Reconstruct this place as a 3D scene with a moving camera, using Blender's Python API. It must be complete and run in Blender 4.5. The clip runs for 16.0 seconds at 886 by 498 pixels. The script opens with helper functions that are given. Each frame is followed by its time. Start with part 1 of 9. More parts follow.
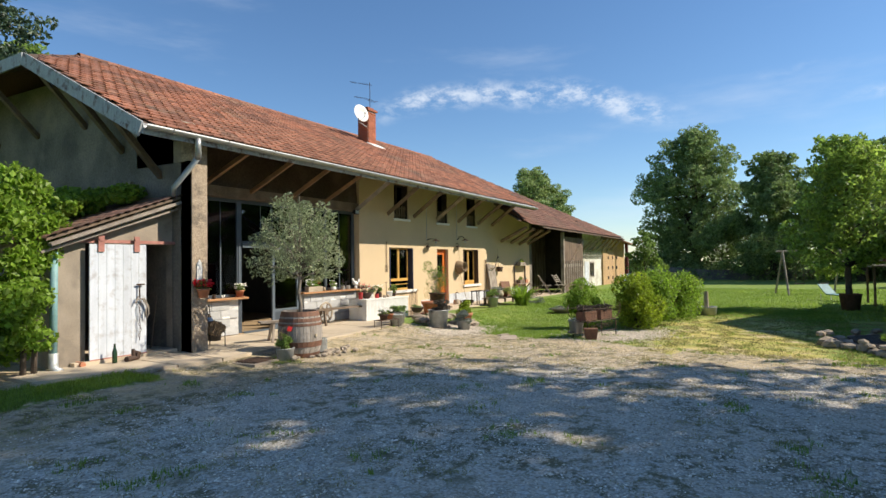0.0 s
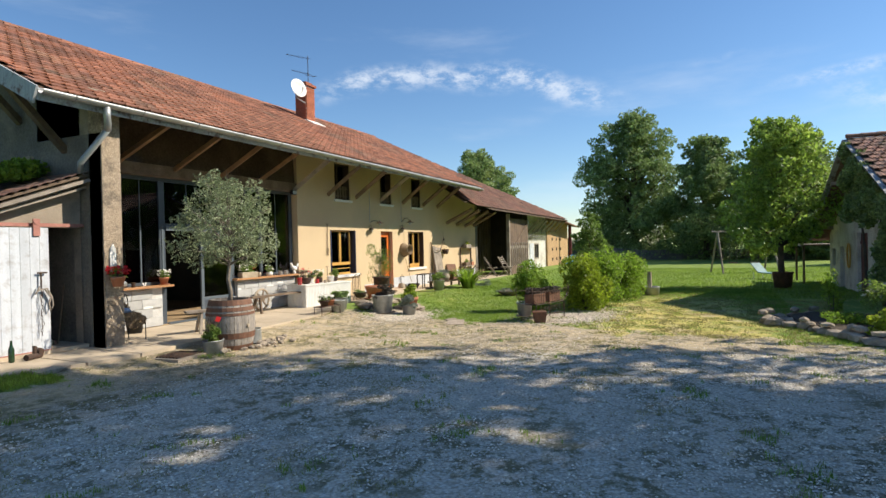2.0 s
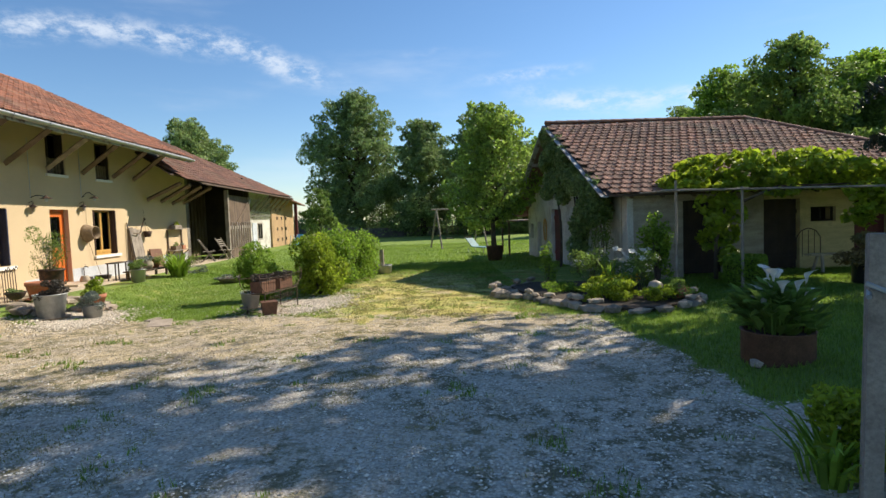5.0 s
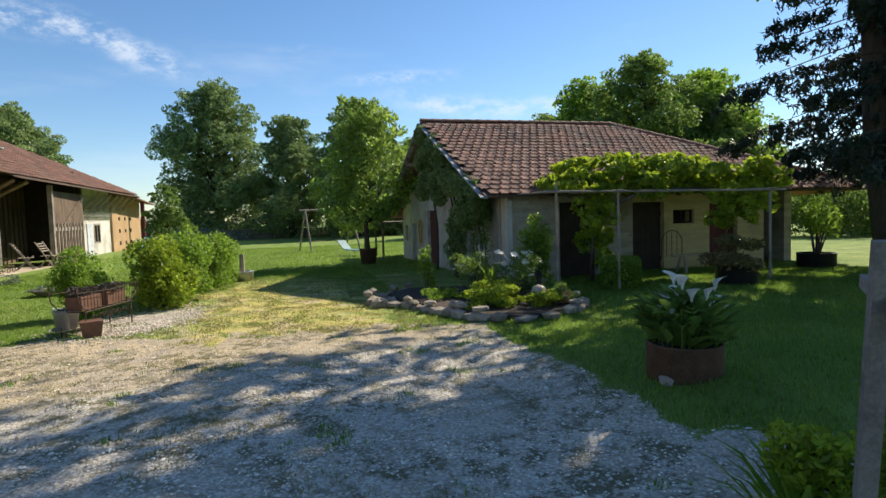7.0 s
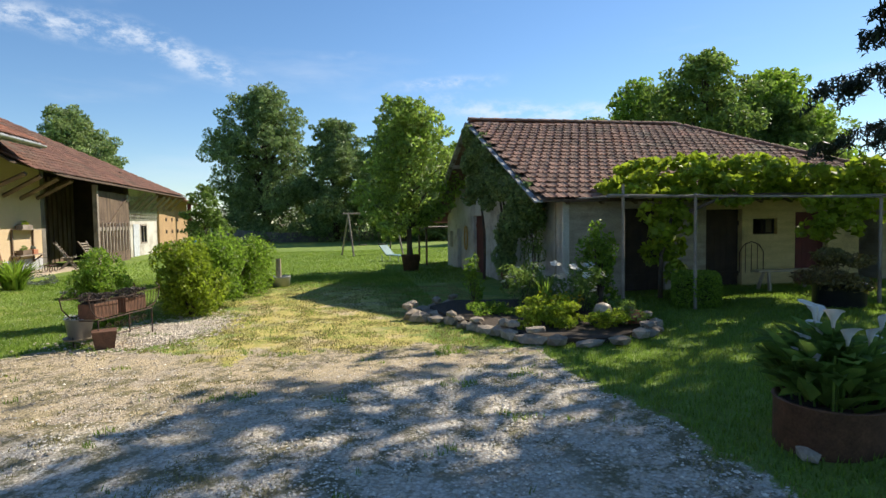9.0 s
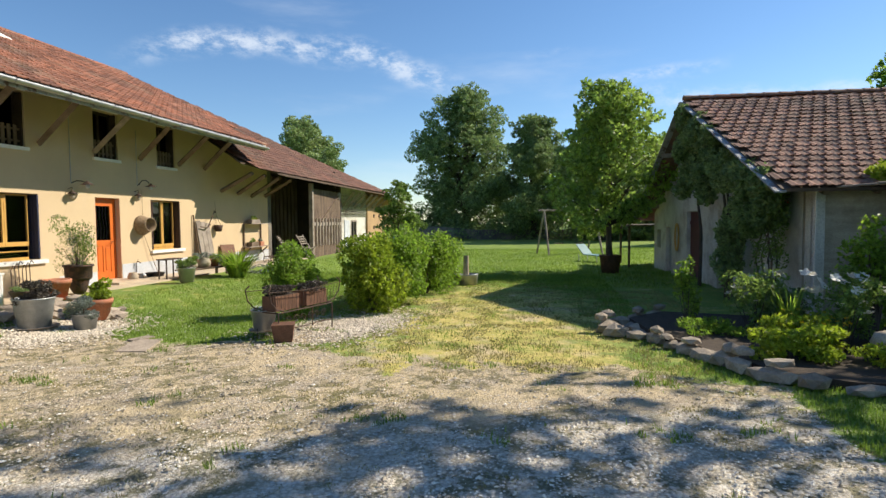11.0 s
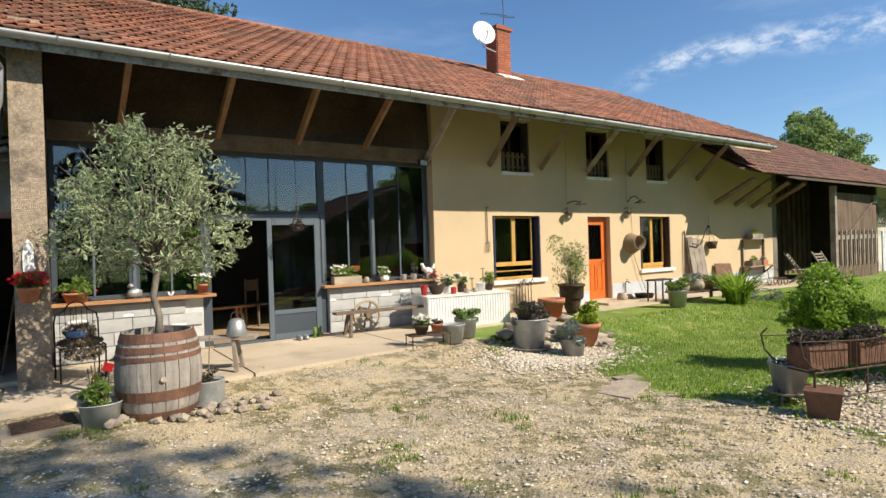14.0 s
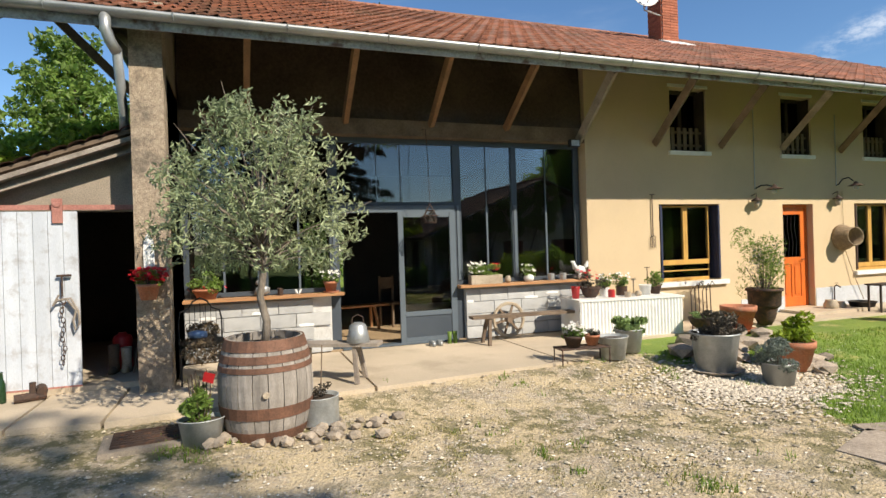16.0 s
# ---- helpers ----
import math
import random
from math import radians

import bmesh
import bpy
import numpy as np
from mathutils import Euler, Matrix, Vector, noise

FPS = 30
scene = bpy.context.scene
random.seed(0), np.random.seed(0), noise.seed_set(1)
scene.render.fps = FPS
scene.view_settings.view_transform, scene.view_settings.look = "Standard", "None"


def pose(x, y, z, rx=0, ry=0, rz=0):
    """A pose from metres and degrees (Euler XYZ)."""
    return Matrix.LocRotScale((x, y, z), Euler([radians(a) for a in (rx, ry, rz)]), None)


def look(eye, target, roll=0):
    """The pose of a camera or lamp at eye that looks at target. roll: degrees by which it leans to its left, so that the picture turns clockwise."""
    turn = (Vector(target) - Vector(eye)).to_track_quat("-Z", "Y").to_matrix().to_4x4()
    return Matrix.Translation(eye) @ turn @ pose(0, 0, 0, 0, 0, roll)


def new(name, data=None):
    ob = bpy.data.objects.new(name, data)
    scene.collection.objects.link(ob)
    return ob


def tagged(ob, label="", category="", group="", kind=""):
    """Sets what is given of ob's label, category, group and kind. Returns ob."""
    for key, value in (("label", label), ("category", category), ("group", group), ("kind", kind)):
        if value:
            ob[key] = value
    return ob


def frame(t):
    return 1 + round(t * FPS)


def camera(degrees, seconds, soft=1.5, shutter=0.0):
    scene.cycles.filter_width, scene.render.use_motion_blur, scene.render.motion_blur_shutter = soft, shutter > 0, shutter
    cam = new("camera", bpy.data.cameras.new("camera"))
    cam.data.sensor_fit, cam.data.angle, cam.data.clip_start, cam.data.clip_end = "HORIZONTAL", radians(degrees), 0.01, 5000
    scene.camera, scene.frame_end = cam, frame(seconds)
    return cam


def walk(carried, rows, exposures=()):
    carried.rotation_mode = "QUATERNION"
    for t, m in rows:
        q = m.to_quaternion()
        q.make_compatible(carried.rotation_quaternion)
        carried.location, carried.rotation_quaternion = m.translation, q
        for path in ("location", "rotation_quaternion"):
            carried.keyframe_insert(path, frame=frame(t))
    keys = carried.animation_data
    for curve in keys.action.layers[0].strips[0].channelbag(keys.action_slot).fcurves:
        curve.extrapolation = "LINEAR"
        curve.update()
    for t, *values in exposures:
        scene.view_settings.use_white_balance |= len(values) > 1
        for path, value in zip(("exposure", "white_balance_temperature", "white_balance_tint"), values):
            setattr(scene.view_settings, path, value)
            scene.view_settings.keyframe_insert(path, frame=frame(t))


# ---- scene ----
cam = camera(76.0, 16.0)
PATH = [
    (0, (-2.396, 3.221, 1.614), (-0.673, 4.234, 1.662), -0.8),
    (0.5, (-2.317, 3.236, 1.625), (-0.587, 4.239, 1.651), -0.8),
    (1, (-2.22, 3.31, 1.612), (-0.471, 4.279, 1.625), -1.0),
    (1.5, (-2.024, 3.429, 1.585), (-0.246, 4.345, 1.589), -1.2),
    (2, (-1.833, 3.524, 1.602), (-0.019, 4.367, 1.586), -1.3),
    (2.5, (-1.605, 3.635, 1.613), (0.255, 4.371, 1.572), -1.6),
    (3, (-1.329, 3.753, 1.607), (0.583, 4.337, 1.537), -1.7),
    (3.5, (-1.077, 3.883, 1.59), (0.882, 4.275, 1.503), -1.8),
    (4, (-0.883, 3.95, 1.579), (1.103, 4.164, 1.471), -1.7),
    (4.5, (-0.623, 4.022, 1.584), (1.373, 4.08, 1.469), -1.8),
    (5, (-0.321, 4.03, 1.569), (1.674, 3.948, 1.453), -2.0),
    (7.5, (1.024, 3.901, 1.554), (2.942, 3.349, 1.429), -1.6),
    (8, (1.311, 3.845, 1.555), (3.235, 3.313, 1.438), -1.4),
    (10.5, (2.886, 3.507, 1.498), (4.881, 3.613, 1.396), -0.5),
    (11, (3.202, 3.458, 1.479), (5.174, 3.776, 1.379), -0.5),
    (11.5, (3.498, 3.497, 1.475), (5.412, 4.07, 1.383), -0.2),
    (12, (3.782, 3.598, 1.472), (5.588, 4.454, 1.389), -0.5),
    (12.5, (4.055, 3.755, 1.5), (5.707, 4.881, 1.438), -1.0),
    (13, (4.275, 4.032, 1.497), (5.749, 5.384, 1.457), -1.5),
    (13.5, (4.508, 4.306, 1.5), (5.803, 5.83, 1.48), -1.7),
    (14, (4.765, 4.556, 1.513), (5.892, 6.208, 1.502), -1.8),
    (14.5, (4.94, 4.853, 1.497), (5.92, 6.596, 1.488), -1.7),
    (15, (5.107, 5.164, 1.489), (5.956, 6.974, 1.485), -1.8),
    (15.5, (5.278, 5.475, 1.48), (6.027, 7.329, 1.474), -1.7),
    (16, (5.434, 5.744, 1.484), (6.107, 7.627, 1.477), -1.8),
]
walk(cam, [(t, look(eye, target, roll)) for t, eye, target, roll in PATH])

# ---- world, sun ----
SUN_DIR = Vector((0.93, -1.67, 1.57)).normalized()
SUN_EL = math.asin(SUN_DIR.z)
SUN_AZ = math.atan2(SUN_DIR.x, SUN_DIR.y)

world = bpy.data.worlds.new("world")
scene.world = world
world.use_nodes = True
wn, wl = world.node_tree.nodes, world.node_tree.links
wn.clear()
sky = wn.new("ShaderNodeTexSky")
sky.sky_type = "NISHITA"
sky.sun_disc = False
sky.sun_elevation = SUN_EL
sky.sun_rotation = SUN_AZ
sky.air_density = 1.0
sky.dust_density = 0.1
sky.ozone_density = 4.0
wtc = wn.new("ShaderNodeTexCoord")


def w_math(op, a, b=None, c=None):
    n = wn.new("ShaderNodeMath")
    n.operation = op
    for i, v in enumerate((a, b, c)):
        if v is None:
            continue
        if isinstance(v, (int, float)):
            n.inputs[i].default_value = v
        else:
            wl.new(v, n.inputs[i])
    return n.outputs["Value"]


def w_step(v, lo, hi):
    n = wn.new("ShaderNodeMapRange")
    n.interpolation_type = "SMOOTHSTEP"
    n.inputs["From Min"].default_value = lo
    n.inputs["From Max"].default_value = hi
    wl.new(v, n.inputs["Value"])
    return n.outputs["Result"]


def w_noise(scale, detail, rough, stretch):
    m = wn.new("ShaderNodeMapping")
    m.inputs["Scale"].default_value = stretch
    wl.new(wtc.outputs["Generated"], m.inputs["Vector"])
    n = wn.new("ShaderNodeTexNoise")
    n.inputs["Scale"].default_value = scale
    n.inputs["Detail"].default_value = detail
    n.inputs["Roughness"].default_value = rough
    wl.new(m.outputs["Vector"], n.inputs["Vector"])
    return n.outputs["Fac"]


wsep = wn.new("ShaderNodeSeparateXYZ")
wl.new(wtc.outputs["Generated"], wsep.inputs["Vector"])
az = w_math("MULTIPLY", w_math("ARCTAN2", wsep.outputs["Y"], wsep.outputs["X"]), 57.2958)
el = w_math("MULTIPLY", w_math("ARCSINE", wsep.outputs["Z"]), 57.2958)
n_big = w_math("SUBTRACT", w_noise(7.0, 4, 0.5, (1, 1, 1)), 0.5)
n_fine = w_noise(26.0, 8, 0.68, (1, 1, 2.2))


def cirrus(centre, bend, slope, el0, width, a0, a1, amount):
    """A wisp of high cloud between two bearings, with its own height, slope and bend (degrees)."""
    d = w_math("SUBTRACT", az, centre)
    c = w_math("ADD", w_math("MULTIPLY", w_math("MULTIPLY", d, d), bend), w_math("MULTIPLY_ADD", d, slope, el0))
    off = w_math("ADD", w_math("SUBTRACT", el, c), w_math("MULTIPLY", n_big, 3.2))
    band = w_math("SUBTRACT", 1.0, w_math("DIVIDE", w_math("ABSOLUTE", off), width))
    band = w_step(band, 0.0, 1.0)
    ends = w_math("MULTIPLY", w_step(az, a0 - 2, a0 + 5), w_math("SUBTRACT", 1.0, w_step(az, a1 - 6, a1 + 2)))
    tex = w_step(n_fine, 0.36, 0.68)
    return w_math("MULTIPLY", w_math("MULTIPLY", w_math("MULTIPLY", band, ends), tex), amount)


wisps = cirrus(24, -0.0115, 0.0, 16.6, 1.9, 7, 38, 0.75)
wisps = w_math("ADD", wisps, cirrus(-10, 0.0, -0.13, 13.2, 0.9, -17, -5, 0.5))
wisps = w_math("ADD", wisps, cirrus(-20, 0.0, 0.10, 10.6, 1.6, -33, -9, 0.6))
wisps = w_math("ADD", wisps, cirrus(-1.5, 0.0, 0.0, 15.6, 0.5, -3, 1, 0.4))
haze = w_math("MULTIPLY", w_step(w_noise(2.2, 6, 0.6, (1, 1, 5)), 0.52, 0.8), 0.22)
wfac = w_math("MINIMUM", w_math("ADD", wisps, haze), 0.85)
whs = wn.new("ShaderNodeHueSaturation")
whs.inputs["Saturation"].default_value = 1.1
wl.new(sky.outputs["Color"], whs.inputs["Color"])
wmix = wn.new("ShaderNodeMix")
wmix.data_type = "RGBA"
wmix.inputs["B"].default_value = (6.0, 6.5, 7.2, 1)
wl.new(wfac, wmix.inputs["Factor"])
wl.new(whs.outputs["Color"], wmix.inputs["A"])
wbg = wn.new("ShaderNodeBackground")
wbg.inputs["Strength"].default_value = 0.104
wout = wn.new("ShaderNodeOutputWorld")
wl.new(wmix.outputs["Result"], wbg.inputs["Color"])
wl.new(wbg.outputs["Background"], wout.inputs["Surface"])

sun_data = bpy.data.lights.new("sun", "SUN")
sun_data.energy = 5.0
sun_data.angle = radians(0.5)
sun_data.color = (1.0, 0.90, 0.74)
sun = new("sun", sun_data)
sun.matrix_world = look(tuple(SUN_DIR * 60), (0, 0, 0))
scene.view_settings.exposure = 0.5

# ---- materials ----
def rgb(c):
    return (c[0], c[1], c[2], 1.0)


def surface(name, a, b, scale=4.0, fine=60.0, rough=0.8, bump=0.3, depth=0.01, metal=0.0, fine_mix=0.35,
            stain=None, stain_amount=0.4, stain_scale=1.2, stretch=(1, 1, 1), vary=0.0, island=0.0, world_space=False, dark=0.55,
            sheen=0.0, translucent=0.0):
    """Two colours mixed by noise at two scales, a stain with a shape of its own, fine relief."""
    m = bpy.data.materials.new(name)
    m.use_nodes = True
    nt = m.node_tree
    N, L = nt.nodes, nt.links
    bsdf = N["Principled BSDF"]
    if world_space:
        src = N.new("ShaderNodeNewGeometry").outputs["Position"]
    else:
        src = N.new("ShaderNodeTexCoord").outputs["Object"]
    mp = N.new("ShaderNodeMapping")
    mp.inputs["Scale"].default_value = stretch
    L.new(src, mp.inputs["Vector"])
    vec = mp.outputs["Vector"]
    n1 = N.new("ShaderNodeTexNoise")
    n1.inputs["Scale"].default_value = scale
    n1.inputs["Detail"].default_value = 5
    L.new(vec, n1.inputs["Vector"])
    n2 = N.new("ShaderNodeTexNoise")
    n2.inputs["Scale"].default_value = fine
    n2.inputs["Detail"].default_value = 4
    n2.inputs["Roughness"].default_value = 0.7
    L.new(vec, n2.inputs["Vector"])
    r1 = N.new("ShaderNodeMapRange")
    r1.inputs["From Min"].default_value = 0.35
    r1.inputs["From Max"].default_value = 0.65
    L.new(n1.outputs["Fac"], r1.inputs["Value"])
    mix = N.new("ShaderNodeMix")
    mix.data_type = "RGBA"
    mix.inputs["A"].default_value = rgb(a)
    mix.inputs["B"].default_value = rgb(b)
    L.new(r1.outputs["Result"], mix.inputs["Factor"])
    col = mix.outputs["Result"]
    r2 = N.new("ShaderNodeMapRange")
    r2.inputs["From Min"].default_value = 0.3
    r2.inputs["From Max"].default_value = 0.7
    r2.inputs["To Min"].default_value = 1.0 - fine_mix
    r2.inputs["To Max"].default_value = 1.0 + fine_mix * 0.6
    L.new(n2.outputs["Fac"], r2.inputs["Value"])
    mul = N.new("ShaderNodeVectorMath")
    mul.operation = "SCALE"
    L.new(col, mul.inputs[0])
    L.new(r2.outputs["Result"], mul.inputs["Scale"])
    col = mul.outputs["Vector"]
    if stain:
        n3 = N.new("ShaderNodeTexNoise")
        n3.inputs["Scale"].default_value = stain_scale
        n3.inputs["Detail"].default_value = 7
        n3.inputs["Roughness"].default_value = 0.65
        L.new(src, n3.inputs["Vector"])
        r3 = N.new("ShaderNodeMapRange")
        r3.inputs["From Min"].default_value = 0.52
        r3.inputs["From Max"].default_value = 0.66
        r3.inputs["To Max"].default_value = stain_amount
        L.new(n3.outputs["Fac"], r3.inputs["Value"])
        m3 = N.new("ShaderNodeMix")
        m3.data_type = "RGBA"
        L.new(r3.outputs["Result"], m3.inputs["Factor"])
        L.new(col, m3.inputs["A"])
        m3.inputs["B"].default_value = rgb(stain)
        col = m3.outputs["Result"]
    if vary or island:
        if island:
            rnd = N.new("ShaderNodeNewGeometry").outputs["Random Per Island"]
        else:
            rnd = N.new("ShaderNodeObjectInfo").outputs["Random"]
        v = max(vary, island)
        r4 = N.new("ShaderNodeMapRange")
        r4.inputs["To Min"].default_value = 1.0 - v
        r4.inputs["To Max"].default_value = 1.0 + v * 0.7
        L.new(rnd, r4.inputs["Value"])
        m4 = N.new("ShaderNodeVectorMath")
        m4.operation = "SCALE"
        L.new(col, m4.inputs[0])
        L.new(r4.outputs["Result"], m4.inputs["Scale"])
        col = m4.outputs["Vector"]
    L.new(col, bsdf.inputs["Base Color"])
    bsdf.inputs["Roughness"].default_value = rough
    bsdf.inputs["Metallic"].default_value = metal
    if bump:
        bp = N.new("ShaderNodeBump")
        bp.inputs["Strength"].default_value = bump
        bp.inputs["Distance"].default_value = depth
        L.new(n2.outputs["Fac"], bp.inputs["Height"])
        L.new(bp.outputs["Normal"], bsdf.inputs["Normal"])
    if translucent:
        tr = N.new("ShaderNodeBsdfTranslucent")
        L.new(col, tr.inputs["Color"])
        ms = N.new("ShaderNodeMixShader")
        ms.inputs["Fac"].default_value = translucent
        L.new(bsdf.outputs["BSDF"], ms.inputs[1])
        L.new(tr.outputs["BSDF"], ms.inputs[2])
        L.new(ms.outputs["Shader"], N["Material Output"].inputs["Surface"])
    return m


def glass_material(name, tint=(0.8, 0.85, 0.85), ior=1.6):
    m = bpy.data.materials.new(name)
    m.use_nodes = True
    N, L = m.node_tree.nodes, m.node_tree.links
    out = N["Material Output"]
    N.remove(N["Principled BSDF"])
    tr = N.new("ShaderNodeBsdfTransparent")
    tr.inputs["Color"].default_value = rgb(tint)
    gl = N.new("ShaderNodeBsdfGlossy")
    gl.inputs["Roughness"].default_value = 0.01
    fr = N.new("ShaderNodeFresnel")
    fr.inputs["IOR"].default_value = ior
    ms = N.new("ShaderNodeMixShader")
    L.new(fr.outputs["Fac"], ms.inputs["Fac"])
    L.new(tr.outputs["BSDF"], ms.inputs[1])
    L.new(gl.outputs["BSDF"], ms.inputs[2])
    L.new(ms.outputs["Shader"], out.inputs["Surface"])
    return m


def leafy(name, a, b, island=0.45, translucent=0.3, rough=0.5):
    return surface(name, a, b, scale=0.6, fine=9.0, rough=rough, bump=0.0, fine_mix=0.2, island=island,
                   translucent=translucent, world_space=True)


M_RENDER = surface("render_cream", (0.60, 0.46, 0.29), (0.55, 0.42, 0.265), 0.9, 90, 0.9, 0.35, 0.004, fine_mix=0.10, stain=(0.47, 0.36, 0.24), stain_amount=0.35, stain_scale=0.8)
# plaster tinted pink: light bounced into the reveal is put into the colour
M_REVEAL = surface("reveal_bounce_tint", (0.60, 0.40, 0.29), (0.55, 0.37, 0.27), 2, 90, 0.9, 0.3, 0.004, fine_mix=0.1)
M_PLINTH = surface("plinth_paint", (0.55, 0.57, 0.60), (0.48, 0.50, 0.53), 1.5, 60, 0.9, 0.3, 0.004, stain=(0.35, 0.33, 0.3))
M_WHITE_WALL = surface("limewash", (0.68, 0.66, 0.60), (0.55, 0.52, 0.46), 1.6, 50, 0.9, 0.4, 0.006, stain=(0.30, 0.25, 0.2), stain_amount=0.6, stain_scale=1.6)
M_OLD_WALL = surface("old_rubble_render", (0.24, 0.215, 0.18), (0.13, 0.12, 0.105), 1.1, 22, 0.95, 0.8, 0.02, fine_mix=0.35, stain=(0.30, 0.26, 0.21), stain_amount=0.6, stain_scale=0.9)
M_CONCRETE = surface("cast_concrete", (0.36, 0.30, 0.235), (0.27, 0.225, 0.175), 2.2, 70, 0.92, 0.6, 0.01, stain=(0.12, 0.105, 0.09), stain_amount=0.5, stain_scale=1.7)
M_PEBBLE = surface("pebbly_concrete", (0.50, 0.40, 0.29), (0.34, 0.26, 0.19), 24, 70, 0.92, 0.9, 0.02, fine_mix=0.5, stain=(0.10, 0.085, 0.07), stain_amount=0.75, stain_scale=2.6)
M_BLOCK = surface("breeze_block", (0.50, 0.50, 0.49), (0.40, 0.40, 0.395), 5, 110, 0.95, 0.6, 0.006, fine_mix=0.2, vary=0.14)
M_MORTAR = surface("mortar", (0.62, 0.61, 0.59), (0.50, 0.49, 0.47), 5, 80, 0.95, 0.4, 0.006)
M_SLAB = surface("terrace_concrete", (0.56, 0.46, 0.34), (0.46, 0.38, 0.28), 0.8, 45, 0.9, 0.35, 0.006, fine_mix=0.14, stain=(0.30, 0.24, 0.17), stain_amount=0.5, stain_scale=1.0, world_space=True)
M_TILE = surface("clay_tile_orange", (0.35, 0.14, 0.08), (0.24, 0.11, 0.07), 6, 55, 0.85, 0.5, 0.006, fine_mix=0.35, stain=(0.30, 0.24, 0.15), stain_amount=0.4, stain_scale=7, vary=0.38)
M_TILE_MASS = surface("clay_tile_mass", (0.35, 0.14, 0.08), (0.22, 0.105, 0.07), 0.8, 30, 0.85, 0.5, 0.006, fine_mix=0.35, stain=(0.20, 0.15, 0.10), stain_amount=0.5, stain_scale=0.7, island=0.40)
M_TILE_BARN = surface("clay_tile_brown", (0.21, 0.10, 0.068), (0.15, 0.075, 0.055), 0.7, 30, 0.88, 0.5, 0.006, fine_mix=0.3, stain=(0.11, 0.09, 0.06), stain_amount=0.4, stain_scale=0.5, island=0.30)
M_TILE_SHED = surface("clay_tile_mossy", (0.33, 0.165, 0.115), (0.19, 0.11, 0.085), 0.9, 30, 0.9, 0.6, 0.008, fine_mix=0.4, stain=(0.30, 0.27, 0.20), stain_amount=0.5, stain_scale=1.2, island=0.40)
M_TILE_SHEDP = surface("clay_tile_mossy_piece", (0.33, 0.165, 0.115), (0.19, 0.11, 0.085), 5, 30, 0.9, 0.6, 0.008, fine_mix=0.4, stain=(0.30, 0.27, 0.20), stain_amount=0.5, stain_scale=6, vary=0.40)
M_WOOD_OLD = surface("weathered_timber", (0.20, 0.145, 0.10), (0.13, 0.09, 0.06), 3, 40, 0.85, 0.5, 0.006, stretch=(1, 1, 1), fine_mix=0.3, stain=(0.07, 0.05, 0.035), stain_amount=0.5, stain_scale=2)
M_WOOD_GREY = surface("silver_timber", (0.34, 0.29, 0.24), (0.24, 0.20, 0.165), 3, 45, 0.85, 0.5, 0.005, fine_mix=0.3, stain=(0.12, 0.09, 0.07), stain_amount=0.5, stain_scale=3)
M_WOOD_LIGHT = surface("yellow_pine", (0.60, 0.35, 0.09), (0.50, 0.28, 0.07), 3, 60, 0.45, 0.15, 0.002, fine_mix=0.15, stretch=(4, 4, 1))
M_WOOD_SILL = surface("oiled_plank", (0.46, 0.235, 0.10), (0.34, 0.17, 0.075), 3, 50, 0.6, 0.25, 0.003, stretch=(1, 6, 6), fine_mix=0.25)
M_WOOD_BROWN = surface("brown_timber", (0.30, 0.16, 0.075), (0.20, 0.11, 0.055), 3, 40, 0.7, 0.4, 0.004, fine_mix=0.3)
# dark wood; inside the barn its near-black also stands for shade
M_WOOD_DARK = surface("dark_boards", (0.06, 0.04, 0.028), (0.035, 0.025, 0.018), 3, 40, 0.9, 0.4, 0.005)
M_BARN_DOOR = surface("barn_door_boards", (0.19, 0.13, 0.09), (0.10, 0.065, 0.045), 2, 40, 0.85, 0.5, 0.005, stretch=(3, 3, 0.6), vary=0.25)
M_DOOR_ORANGE = surface("orange_varnished_door", (0.66, 0.165, 0.03), (0.56, 0.13, 0.025), 3, 60, 0.35, 0.15, 0.002, fine_mix=0.12, stretch=(4, 4, 1))
# flaking white paint; the blue of open shade is mixed into its colour
M_PAINT_SHADEBLUE = surface("flaking_paint_shade_blue", (0.60, 0.63, 0.68), (0.50, 0.53, 0.58), 2.5, 50, 0.75, 0.4, 0.003, stretch=(3, 3, 0.5), fine_mix=0.15, stain=(0.26, 0.22, 0.2), stain_amount=0.5, stain_scale=6, vary=0.08)
M_FASCIA = surface("fascia_grey_paint", (0.42, 0.44, 0.46), (0.33, 0.35, 0.37), 2, 30, 0.8, 0.4, 0.004, stretch=(1, 9, 1), stain=(0.10, 0.045, 0.03), stain_amount=0.9, stain_scale=5)
M_ZINC = surface("zinc", (0.42, 0.43, 0.43), (0.33, 0.34, 0.34), 4, 60, 0.45, 0.1, 0.002, metal=0.6, fine_mix=0.12)
M_GALV = surface("galvanised_steel", (0.52, 0.54, 0.54), (0.40, 0.42, 0.42), 9, 60, 0.5, 0.1, 0.002, metal=0.45, fine_mix=0.15, stain=(0.3, 0.26, 0.2), stain_amount=0.3, stain_scale=6)
M_ALU = surface("anthracite_aluminium", (0.055, 0.068, 0.085), (0.05, 0.062, 0.078), 3, 60, 0.4, 0.05, 0.001, fine_mix=0.06)
M_ALU_LIGHT = surface("grey_aluminium", (0.105, 0.13, 0.155), (0.095, 0.118, 0.14), 3, 60, 0.4, 0.05, 0.001, fine_mix=0.06)
M_IRON = surface("rusty_iron", (0.09, 0.055, 0.04), (0.05, 0.035, 0.03), 12, 80, 0.8, 0.4, 0.003, metal=0.3, stain=(0.22, 0.10, 0.05), stain_amount=0.5, stain_scale=14)
